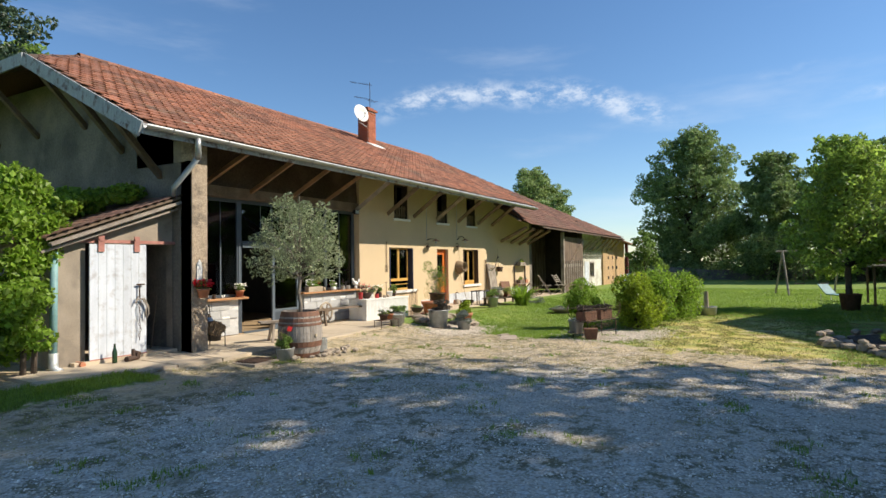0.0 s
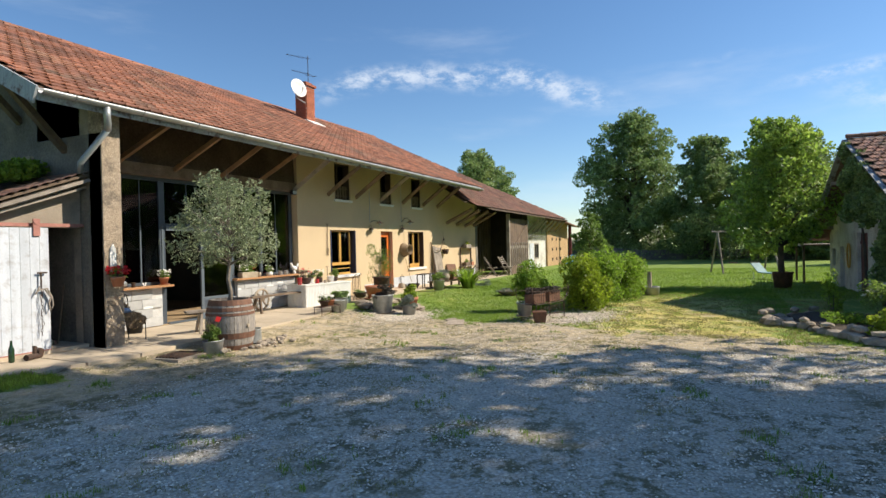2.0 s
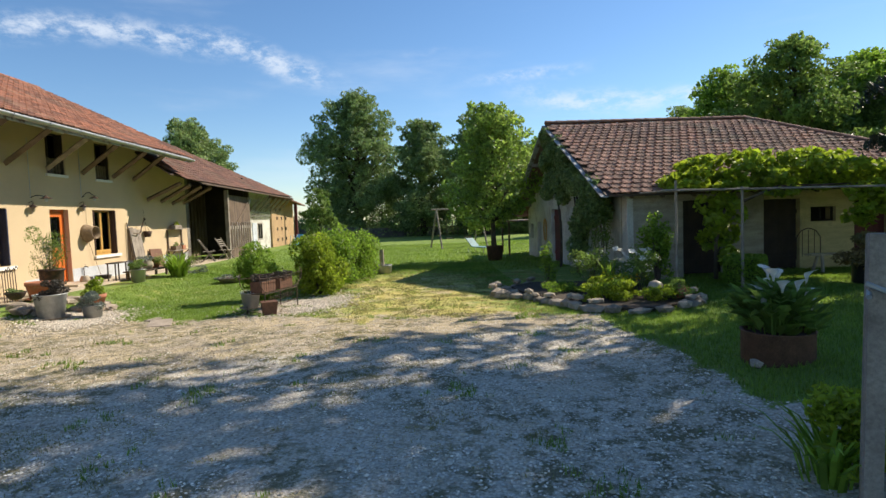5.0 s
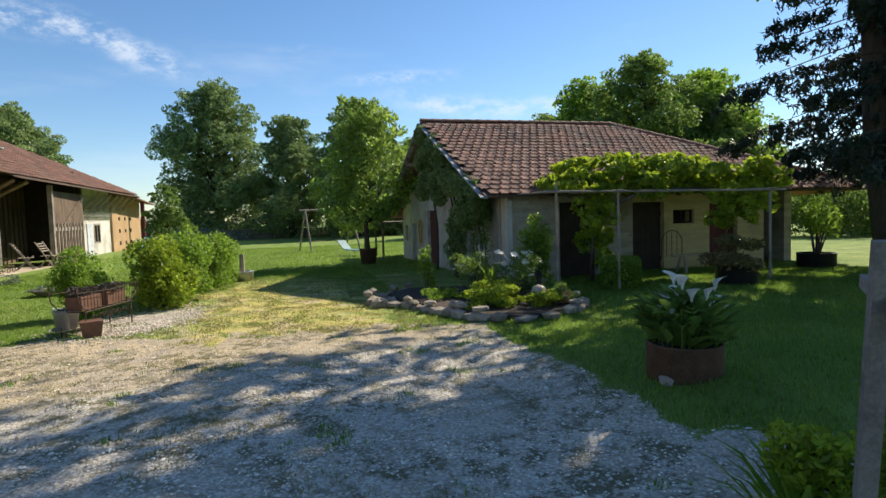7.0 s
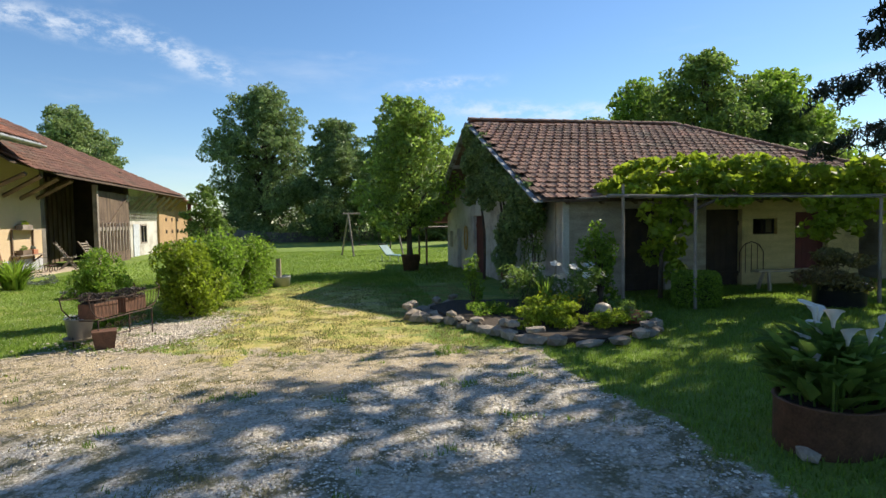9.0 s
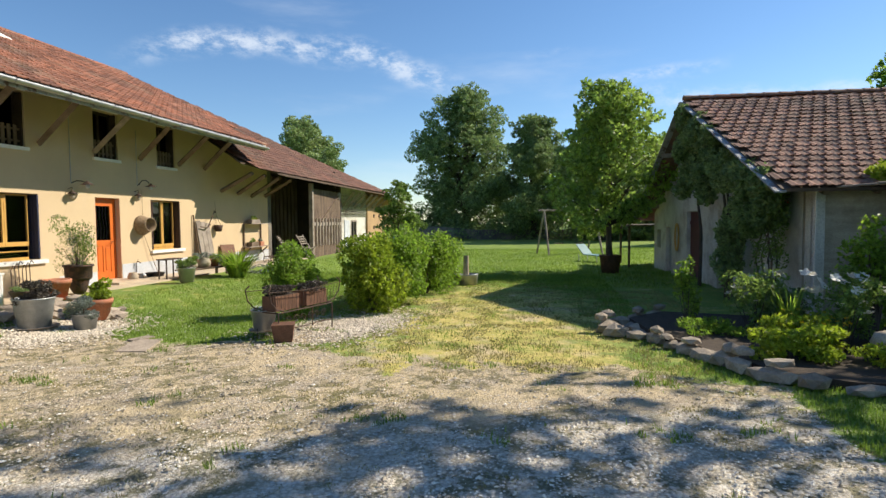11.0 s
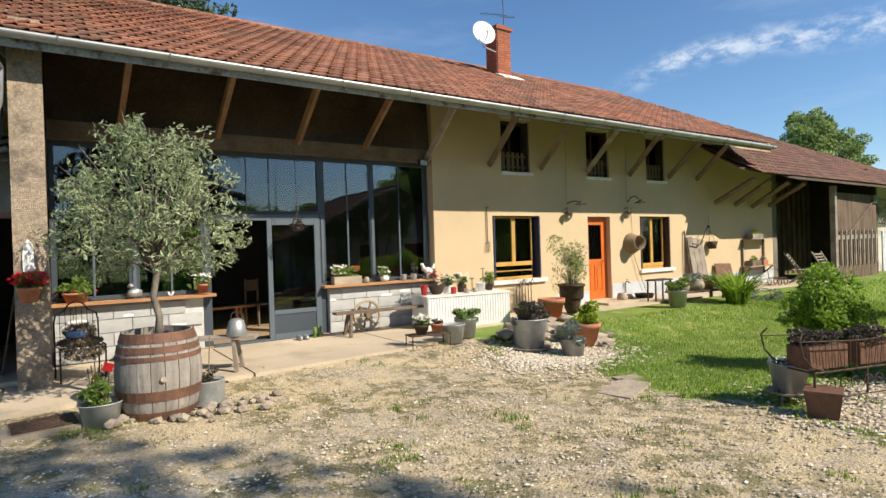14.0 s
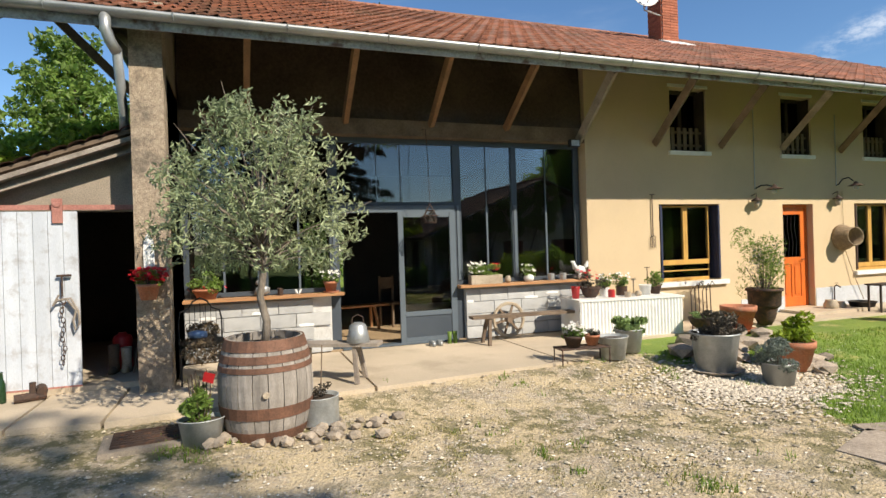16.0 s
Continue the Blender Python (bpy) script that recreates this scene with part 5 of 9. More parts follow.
prof = [(0.0, 0.0), (0.12, 0.012), (0.24, 0.05), (0.34, 0.085), (0.348, 0.08), (0.24, 0.04), (0.12, 0.002), (0.0, -0.01)]
lathe(bm, prof, 24)
bmesh.ops.rotate(bm, verts=bm.verts[:], cent=(0, 0, 0), matrix=Matrix.Rotation(radians(78), 3, "X"))
part("reflector", bm, M_WHITE, dish, smooth=True)
bm = bmesh.new()
tube(bm, [(0, -0.02, -0.30), (0, -0.25, -0.16), (0, -0.32, -0.02)], 0.012, 6)
tube(bm, [(0, -0.34, -0.02), (0, -0.28, -0.02)], 0.03, 8)
part("feed_arm", bm, M_GALV, dish)
bm = bmesh.new()
tube(bm, [(0, 0.03, 0), (0.05, 0.12, -0.02), (0.05, 0.12, -0.30), (0.62, 0.22, -0.42)], 0.02, 6)
part("bracket", bm, M_GALV, dish)
aer = thing("tv_aerial", CX + 0.28, CY + 0.05, roof_z(CY) + 0.2, "thin metal television aerial on a mast by the chimney", "aerial")
bm = bmesh.new()
tube(bm, [(0, 0, -0.1), (0, 0, 2.35)], 0.014, 6)
part("mast", bm, M_BLACK, aer)
for zz, n, ln, rot, nm in ((2.25, 9, 0.85, 2.6, "yagi"), (1.65, 6, 0.7, 2.75, "yagi"), (1.6, 4, 0.35, -0.35, "yagi")):
    bm = bmesh.new()
    d = Vector((math.cos(rot), math.sin(rot), 0.02))
    s = Vector((-d.y, d.x, 0))
    c = Vector((0, 0, zz))
    tube(bm, [c - d * 0.1, c + d * ln], 0.009, 5)
    for k in range(n):
        q = c + d * (ln * k / n + 0.05)
        tube(bm, [q - s * 0.13, q + s * 0.13], 0.004, 4)
    part(nm, bm, M_BLACK, aer)

# ---- barn door, lattice, lean-to ----
bd = thing("barn_door", 26.1, 12.72, -0.32, "tall weathered brown boarded barn door standing open", "barn door", rz=2)
for k in range(20):
    part("board", boxbm(k * 0.19, k * 0.19 + 0.183, 0, 0.03, 0.08 + 0.02 * math.sin(k * 2.3), 3.20), M_BARN_DOOR, bd)
bm = bmesh.new()
box(bm, 0.0, 3.8, -0.04, -0.001, 1.62, 1.78)
box(bm, 0.0, 3.8, -0.04, -0.001, 0.0, 0.12)
box(bm, 3.4, 3.8, -0.06, -0.001, 2.9, 3.2)
part("rail", bm, M_WOOD_GREY, bd)
bm = bmesh.new()
beam(bm, (0.9, -0.02, 1.8), (3.6, -0.02, 3.1), 0.04, 0.10, up=(0, 1, 0))
part("brace", bm, M_WOOD_OLD, bd)
for k in range(9):
    part("picket", boxbm(0.25 + k * 0.4, 0.34 + k * 0.4, -0.075, -0.045, 0.75, 1.95), M_WOOD_GREY, bd)
bm = bmesh.new()
box(bm, 25.86, 26.02, 12.64, 12.80, -0.5, 3.08)
tagged(part("barn_post", bm, M_WOOD_GREY, bevel=0.01), "tall grey timber post at the barn opening", "post")
# near-black sheet added to close off the barn's unlit depth
iw = structure("barn_wall_boards", boxbm(24.95, 30.8, 15.5, 15.55, -0.4, 4.0), M_WOOD_DARK, "added boarded sheet in the barn, near-black for its unlit depth")
for k in range(14):
    part("slat", boxbm(25.0 + k * 0.42, 25.3 + k * 0.42, 15.44, 15.49, -0.3, 3.6), M_BARN_DOOR, iw)
lat = thing("lattice", 31.2, 13.40, 1.75, "dark lattice ventilation panel in the whitewashed barn wall", "lattice")
part("backing", boxbm(0, 4.7, -0.004, 0.015, 0, 1.15), M_WOOD_DARK, lat)
bm = bmesh.new()
for k in range(-4, 20):
    for s in (-1, 1):
        x0 = k * 0.28
        p, q = Vector((x0, -0.02 if s > 0 else -0.035, 0.0 if s > 0 else 1.15)), Vector((x0 + 1.0, -0.02 if s > 0 else -0.035, 1.15 if s > 0 else 0.0))
        if p.x < 0:
            tt = -p.x / 1.0
            p = p.lerp(q, tt)
        if q.x > 4.7:
            tt = (4.7 - p.x) / (q.x - p.x)
            if tt <= 0.02:
                continue
            q = p.lerp(q, tt)
        beam(bm, p, q, 0.012, 0.07, up=(0, 1, 0))
part("laths", bm, M_WHITE_WALL, lat)
wd = thing("barn_window", 33.7, 13.45, 0.5, "small old barn window with a grey frame", "window")
bm = bmesh.new()
for b in ((-0.5, -0.42, 0.05, 1.05), (0.42, 0.5, 0.05, 1.05), (-0.42, 0.42, 0.97, 1.05), (-0.42, 0.42, 0.05, 0.13), (-0.03, 0.03, 0.13, 0.97)):
    box(bm, b[0], b[1], -0.05, 0.02, b[2], b[3])
part("window_frame", bm, M_WOOD_GREY, wd)
part("pane", boxbm(-0.42, 0.42, -0.01, 0.0, 0.13, 0.97), GLASS_DARK, wd)
# dark sheet added behind the pane in place of an unlit inside
structure("barn_window_back", boxbm(33.1, 34.3, 13.62, 13.66, 0.4, 1.7), M_DARK_IN)
wd = thing("barn_side_door", 32.1, 13.38, -0.5, "narrow pale weathered door in the barn wall", "door")
for k in range(4):
    part("board", boxbm(k * 0.2, k * 0.2 + 0.19, 0, 0.03, 0, 2.05), M_PAINT_SHADEBLUE, wd)
bm = bmesh.new()
box(bm, 39.75, 39.95, 12.5, 12.7, -0.7, 2.82)
tagged(part("lean_to_post", bm, M_REDWOOD, bevel=0.01), "reddish timber post carrying the lean-to", "post")
# solid near-black blocks stand for the shade inside vent holes
for k in range(3):
    for j in range(3):
        structure("vent_hole", boxbm(37.2 + k * 1.2, 37.45 + k * 1.2, 13.27, 13.31, 0.3 + j * 0.7, 0.5 + j * 0.7), M_WOOD_DARK)
bl = thing("toy_slide", 37.5, 12.4, -0.45, "blue and white plastic garden toy in the lean-to", "toy")
bm = bmesh.new()
beam(bm, (0, 0, 0.2), (1.1, -0.3, 1.1), 0.4, 0.08)
part("slide", bm, M_BLUE, bl)
for x in (0.1, 1.1):
    for sy in (-0.2, 0.2):
        bm = bmesh.new()
        tube(bm, [(x, sy, 0), (x - 0.1, sy / 2, 1.1)], 0.03, 6)
        part("leg", bm, M_WHITE, bl)

# ---- lean-to store at the corner ----
bm = bmesh.new()
wall_cells(bm, 2.33, 4.34, -0.3, 2.9, [(2.75, 4.335, 0.0, 2.02)], 13.20, 13.38)
for v in bm.verts:
    if v.co.z > 2.5:
        v.co.z = 2.06 + 0.40 * (v.co.x - 2.33)
structure("store_wall_front", bm, M_CONCRETE, "bare concrete front wall of the store")
structure("store_wall_side", boxbm(2.33, 2.5, 13.39, 17.0, -0.3, 2.05), M_CONCRETE, "side wall of the store")
structure("store_back", boxbm(2.5, 4.34, 16.8, 17.0, -0.3, 2.6), M_DARK_IN, "back wall of the store")
structure("store_floor", boxbm(2.51, 4.34, 13.05, 16.8, -0.2, 0.06), M_SLAB, "concrete floor of the store")
bm = bmesh.new()
slab(bm, [(2.05, 12.95, 2.08), (4.34, 12.95, 2.94), (4.34, 17.1, 2.94), (2.05, 17.1, 2.08)], 0.045)
structure("store_roof", bm, M_WOOD_OLD, "boarded store roof")
for k in range(14):
    bm = bmesh.new()
    x0 = 2.02 + k * 0.168
    n = 5
    for (ya, yb) in ((12.90, 17.1),):
        rowa, rowb = [], []
        for i in range(n):
            a = math.pi * i / (n - 1)
            xx, zz = x0 + 0.084 - 0.084 * math.cos(a), 0.03 * math.sin(a)
            zz += 2.09 + 0.375 * (xx - 2.05)
            rowa.append(bm.verts.new((xx, ya, zz)))
            rowb.append(bm.verts.new((xx, yb, zz)))
        for i in range(n - 1):
            bm.faces.new((rowa[i], rowa[i + 1], rowb[i + 1], rowb[i]))
    part("roof_sheet", bm, M_TILE_SHEDP, bpy.data.objects["store_roof"])
bm = bmesh.new()
beam(bm, (2.1, 12.96, 1.98), (4.33, 12.96, 2.82), 0.05, 0.13, up=(0, 1, 0))
tagged(part("roof_edge_board", bm, M_WOOD_GREY, bevel=0.006), "worn grey board along the store roof edge", "board")
bm = bmesh.new()
beam(bm, (2.0, 13.02, 1.86), (4.32, 13.02, 2.70), 0.04, 0.05, up=(0, 1, 0))
tagged(part("roof_batten", bm, M_WOOD_GREY), "pale batten under the store roof", "board")
rail = thing("door_rail", 3.3, 13.12, 2.05, "faded red steel rail above the sliding store door", "rail")
part("track", boxbm(-0.98, 1.03, -0.02, 0.02, -0.02, 0.035), M_RAIL, rail, bevel=0.004)
# white door under the trees, its bluish shade painted into the planks
sd = thing("store_door", 2.75, 13.06, 0.03, "flaking white plank door on a rail, shade tinted in blue", "door")
for k in range(7):
    part("plank", boxbm(k * 0.141, k * 0.141 + 0.136, 0.0, 0.028, 0.02 + 0.008 * math.sin(k * 2.1), 1.98), M_PAINT_SHADEBLUE, sd, bevel=0.004)
part("bottom_rail", boxbm(0.0, 0.985, -0.006, -0.001, 0.0, 0.05), M_RAIL, sd)
for x in (0.18, 0.80):
    hg = part("hanger", boxbm(x - 0.05, x + 0.05, -0.025, -0.003, 1.85, 2.12), M_RAIL, sd, "faded red steel hanger", bevel=0.004)
    bm = bmesh.new()
    tube(bm, [(x, -0.035, 2.07), (x, -0.0, 2.07)], 0.045, 10)
    part("wheel", bm, M_RAIL, hg)
ch2 = thing("chain", 3.58, 13.02, 0.35, "rusty chain and rope hung on the pale store door", "chain")
bm = bmesh.new()
tube(bm, [(-0.05, 0, 0.95), (0.09, 0, 0.95)], 0.014, 6)
tube(bm, [(0.0, 0, 0.95), (0.0, -0.01, 0.72)], 0.012, 6)
part("hook_bar", bm, M_IRON, ch2)
bm = bmesh.new()
for k in range(15):
    z = 0.72 - k * 0.052
    c = (0.012 * math.sin(k * 1.3), -0.012, z)
    pts = [(c[0] + (0.018 * math.cos(a) if k % 2 else 0.005 * math.cos(a)), c[1] + (0.005 * math.cos(a) if k % 2 else 0.012 * math.cos(a)), c[2] + 0.032 * math.sin(a)) for a in [2 * math.pi * q / 8 for q in range(9)]]
    tube(bm, pts, 0.005, 4)
part("links", bm, M_IRON, ch2)
bm = bmesh.new()
tube(bm, [(-0.03, -0.015, 0.74), (-0.09, -0.02, 0.62), (-0.05, -0.02, 0.68), (0.08, -0.02, 0.70), (0.15, -0.02, 0.55), (0.16, -0.02, 0.42), (0.12, -0.02, 0.34), (0.10, -0.02, 0.45), (0.13, -0.02, 0.56), (0.04, -0.02, 0.70)], 0.013, 6)
part("rope", bm, M_WOOD_GREY, ch2)
bo = thing("bottle", 3.05, 12.86, 0.0, "green glass wine bottle standing by the store door", "bottle")
bm = bmesh.new()
lathe(bm, [(0, 0), (0.038, 0.002), (0.04, 0.02), (0.04, 0.19), (0.02, 0.25), (0.015, 0.31), (0.018, 0.315), (0.018, 0.325), (0, 0.327)], 14)
part("body", bm, surface("bottle_green", (0.02, 0.05, 0.02), (0.018, 0.04, 0.018), 3, 30, 0.12, 0.0), bo, smooth=True)
pm = thing("old_pump_part", 3.32, 12.80, 0.0, "small rusty cast machine part on the slab", "machine part", rz=20)
bm = bmesh.new()
tube(bm, [(-0.14, 0, 0.05), (0.14, 0, 0.05)], 0.045, 10)
tube(bm, [(0.02, 0, 0.05), (0.02, 0, 0.2)], 0.03, 8)
tube(bm, [(0.1, -0.05, 0.1), (0.1, 0.06, 0.12)], 0.05, 10)
part("casting", bm, M_IRON, pm)
for (x, nm, mt, hh, tilt) in ((3.92, "boot", M_WOOD_OLD, 0.34, 0.02), (4.06, "boot", M_CROCK, 0.30, 0.0)):
    b = thing(nm, x, 13.75, 0.06, "pair part of an old rubber boot on the store floor" if tilt else "pale old rubber boot on the store floor", "boot")
    bm = bmesh.new()
    lathe(bm, [(0.055, 0.0), (0.06, 0.05), (0.055, 0.12), (0.065, hh), (0.055, hh), (0.045, 0.1), (0.0, 0.08)], 12)
    part("shaft", bm, mt, b, smooth=True)
    bm = bmesh.new()
    lathe(bm, [(0, 0), (0.05, 0.002), (0.055, 0.04), (0.03, 0.08), (0, 0.09)], 12, 0, -0.09, 1.6)
    part("foot", bm, mt, b, smooth=True)
gb2 = thing("enamel_can", 3.98, 13.98, 0.06, "bright red enamel can inside the store", "can")
bm = bmesh.new()
lathe(bm, [(0, 0), (0.11, 0.003), (0.115, 0.03), (0.115, 0.38), (0.10, 0.42), (0.05, 0.44), (0.05, 0.46), (0, 0.46)], 18)
part("body", bm, M_RED, gb2, smooth=True)
st = thing("walking_stick", 4.28, 13.6, 0.06, "thin wooden stick leaning in the store doorway", "stick")
bm = bmesh.new()
tube(bm, [(-0.12, 0, 0), (0.03, 0.05, 1.0)], 0.012, 6)
part("shaft", bm, M_WOOD_OLD, st)
tp = thing("drain_pipe", 2.22, 13.1, -0.03, "pale teal drain pipe standing by the store wall", "pipe")
bm = bmesh.new()
tube(bm, [(0, 0, 0.1), (0.01, 0, 1.9)], 0.055, 12)
part("upper", bm, M_TEAL, tp, smooth=True)
bm = bmesh.new()
tube(bm, [(0, 0, 0.30), (0, 0, 0.1), (0.01, -0.03, 0.03), (0.04, -0.13, 0.0)], 0.07, 12)
part("shoe", bm, M_GALV, tp, smooth=True)
bm = bmesh.new()
tube(bm, [(0, 0.2, 0.03), (0, 0, 0.03)], 0.045, 10)
tagged(part("pipe_end", bm, M_TERRA), "short open pipe end at the wall foot", "pipe").location = (2.62, 13.0, 0.0)
gr = thing("drain_grate", 4.62, 11.24, -0.10, "rusty iron drain grate set in the paving", "grate", rz=6)
part("surround", boxbm(-0.34, 0.34, -0.30, 0.30, -0.06, 0.02), M_CONCRETE, gr, bevel=0.006)
for k in range(7):
    part("bar", boxbm(-0.26, 0.26, -0.215 + k * 0.066, -0.18 + k * 0.066, 0.021, 0.04), M_IRON, gr)
rk = thing("kerb_stone", 3.0, 11.8, -0.07, "dark worn stone block at the paving edge", "stone")
bm = bmesh.new()
stone(bm, 0, 0, 0.03, 0.30, 0.14, 0.09, random.Random(4))
part("block", bm, M_STONE, rk)
lbx = thing("meter_box", 4.30, 14.6, 3.05, "pale concrete block set in the gable wall", "block")
part("body", boxbm(-0.02, 0.05, -0.12, 0.12, -0.25, 0.30), M_CONCRETE, lbx, bevel=0.01)
# ivy: over the store roof and hanging to the west of it
rng = np.random.default_rng(77)
iv = thing("climbing_vine", 2.0, 13.6, 0.0, "thick bright green creeper hanging over the store", "climbing plant")
blobs = []
rnd = random.Random(77)
for k in range(60):
    x = rnd.uniform(-2.4, 0.30)
    z = rnd.uniform(0.35, 2.9)
    y = -0.55 + rnd.uniform(-0.25, 0.5) + 0.10 * math.sin(x * 3)
    if z < 1.6 and x > 0.0:
        x -= 0.5
    s = rnd.uniform(0.22, 0.42)
    blobs.append((x, y, z, s, s * 0.8, s * 0.85))
for k in range(42):
    x = rnd.uniform(-2.2, 2.25)
    y = rnd.uniform(-0.45 if x < 0.4 else 0.1, 3.0)
    s = rnd.uniform(0.2, 0.36)
    z = 2.10 + 0.375 * max(-0.3, x) + 0.16 + (0.35 * (1.0 - x / 2.3) if x < 2.2 else 0) * rnd.random() * 1.6
    blobs.append((x, y, z, s, s * 1.2, s * 0.55))
pts = cloud_points(rng, 26000, blobs)
v, f = leaf_mesh(pts, 0.10, rng, aspect=0.75, droop=0.35)
mesh_part("foliage", v, f, L_BRIGHT, iv, kind="stuff")
bm = bmesh.new()
for x0 in (-0.2, -0.05, -1.2, -2.0):
    tube(bm, [(x0, -0.5, -0.02), (x0 + 0.05, -0.45, 0.8), (x0 - 0.1, -0.4, 1.6), (x0 + 0.2, -0.1, 2.3)], [0.045, 0.035, 0.03, 0.02], 7)
tagged(part("stem_cluster", bm, M_BARK, iv, smooth=True), kind="stuff")
# dark box added inside the creeper, standing for its shaded depth
structure("hedge_core", boxbm(-0.6, 1.6, 13.6, 13.8, -0.2, 2.3), M_BARK, "added dark filler box standing for the creeper's shaded inside")

# ---- small barn across the yard ----
SX, SY = 13.14, -0.96        # corner of its two visible walls
SZ = 0.0
RIDGE_X, S_RIDGE_Z = 18.8, 4.52
S_EX, S_EZ = 12.78, 1.93
S_VY = -0.34
S_SL = (S_RIDGE_Z - S_EZ) / (RIDGE_X - S_EX)
S_LX = 25.9


def shed_roof_z(x):
    return S_RIDGE_Z - S_SL * abs(x - RIDGE_X)


bm = bmesh.new()
S_HOLES = [(-3.35, -2.35, -0.2, 1.74), (-5.25, -4.35, -0.2, 1.70), (-6.15, -5.52, 1.12, 1.48), (-7.5, -6.62, -0.2, 1.62)]
wall_cells(bm, -4.35, SY, -0.5, 2.0, [S_HOLES[0]], SX, SX + 0.35, "y")
structure("shed_wall_west", bm, M_SHED_WALL, "grey board-marked wall of the small barn")
bm = bmesh.new()
G_HOLES = [(16.9, 17.95, -0.4, 1.68), (19.4, 20.75, -0.5, 1.68), (22.6, 23.4, -0.5, 1.2), (24.2, 24.8, 0.45, 1.1)]
wall_cells(bm, SX + 0.36, 25.3, -0.7, 1.95, G_HOLES, SY, SY - 0.35)
structure("shed_wall_north", bm, M_WHITE_WALL, "stained white gable wall of the small barn")
bm = bmesh.new()
pts = [(SX, 1.951), (25.3, 1.951), (RIDGE_X, S_RIDGE_Z - 0.06)]
a = [bm.verts.new((p[0], SY, p[1])) for p in pts]
b = [bm.verts.new((p[0], SY - 0.3, p[1])) for p in pts]
bm.faces.new(a)
bm.faces.new(b[::-1])
for i in range(3):
    bm.faces.new((a[i], a[(i + 1) % 3], b[(i + 1) % 3], b[i]))
structure("shed_gable", bm, M_WHITE_WALL, "white gable of the small barn")
bm = bmesh.new()
wall_cells(bm, -8.35, -4.355, -0.5, 2.0, S_HOLES[1:], SX - 0.006, SX + 0.35, "y")
structure("shed_wall_yellow", bm, M_SHED_YELLOW, "yellow rendered wall of the small barn")
structure("shed_wall_east", boxbm(25.0, 25.3, -8.35, SY - 0.36, -0.7, 1.9), M_SHED_WALL, "far wall of the small barn")
structure("shed_wall_south", boxbm(SX + 0.31, 25.3, -9.6, -9.36, -0.7, 2.0), M_SHED_WALL, "south wall of the small barn")
structure("shed_floor", boxbm(SX + 0.36, 25.0, -8.35, SY - 0.36, -0.4, -0.2), M_SOIL, "earth floor")
HY = -7.2
E_S = -11.6
bm = bmesh.new()
slab(bm, [(S_EX, S_VY, S_EZ), (RIDGE_X, S_VY, S_RIDGE_Z), (RIDGE_X, HY, S_RIDGE_Z), (S_EX, E_S, S_EZ)], 0.05)
structure("shed_roof_west", bm, M_SOFFIT, "boarded underside of the small barn roof")
bm = bmesh.new()
slab(bm, [(RIDGE_X, S_VY, S_RIDGE_Z), (S_LX, S_VY, shed_roof_z(S_LX)), (S_LX, E_S, shed_roof_z(S_LX)), (RIDGE_X, HY, S_RIDGE_Z)], 0.05)
structure("shed_roof_east", bm, M_TILE_SHED, "far slope of the small barn roof")
bm = bmesh.new()
slab(bm, [(RIDGE_X, HY, S_RIDGE_Z), (S_LX, E_S, shed_roof_z(S_LX)), (S_EX, E_S, S_EZ)], 0.05)
structure("shed_roof_hip", bm, M_TILE_SHED, "hip of the small barn roof")
sc = math.cos(math.atan(S_SL))


def shed_inside(u, v):
    y, x = S_VY - u, S_EX + v * sc
    if u < 0.03 or x > RIDGE_X - 0.02:
        return False
    lim = E_S + (x - S_EX) / (RIDGE_X - S_EX) * (HY - E_S)
    return y > lim + 0.05


mass, lst = tiled_slope("shed_roof_tiles", (S_EX - 0.03, S_VY, S_EZ), (0, -1, 0), (sc, 0, sc * S_SL), shed_inside, 0.25, 0.30, M_TILE_SHED, M_TILE_SHEDP, None, lambda q: math.hypot(q[0] - 2, q[1]), 11, "mossy brown clay roof tiles of the small barn", lift=0.03, rough_k=1.8, roll=0.055)
TILE_JOBS.append((lst, bpy.data.objects["shed_roof_west"]))
bm = bmesh.new()
beam(bm, (S_EX - 0.02, S_VY + 0.02, S_EZ - 0.05), (RIDGE_X, S_VY + 0.02, S_RIDGE_Z - 0.05), 0.03, 0.17, up=(0, 1, 0))
beam(bm, (RIDGE_X + 0.01, S_VY + 0.02, S_RIDGE_Z - 0.05), (S_LX, S_VY + 0.02, shed_roof_z(S_LX) - 0.05), 0.03, 0.17, up=(0, 1, 0))
structure("shed_bargeboard", bm, M_FASCIA, "grey bargeboards of the small barn")
# ridge caps
def cap_row(bm, p, q, step=0.38, r=0.12):
    p, q = Vector(p), Vector(q)
    d = (q - p)
    n = int(d.length / step)
    d.normalize()
    s = d.cross(Vector((0, 0, 1))).normalized()
    for i in range(n):
        a0 = p + d * (i * step)
        a1 = a0 + d * (step * 1.08)
        for k in range(6):
            t0, t1 = math.pi * k / 6, math.pi * (k + 1) / 6
            q4 = [bm.verts.new(c + s * rr * math.cos(t) + Vector((0, 0, rr * 0.8 * math.sin(t)))) for c, t, rr in ((a0, t0, r * 1.12), (a1, t0, r * 0.95), (a1, t1, r * 0.95), (a0, t1, r * 1.12))]
            bm.faces.new(q4)


bm = bmesh.new()
cap_row(bm, (RIDGE_X, S_VY, S_RIDGE_Z + 0.02), (RIDGE_X, HY, S_RIDGE_Z + 0.02))
cap_row(bm, (RIDGE_X, HY, S_RIDGE_Z + 0.02), (S_EX, E_S, S_EZ + 0.04))
part("ridge_caps", bm, M_TILE_SHED, bpy.data.objects["shed_roof_west"], "row of half-round ridge tiles")

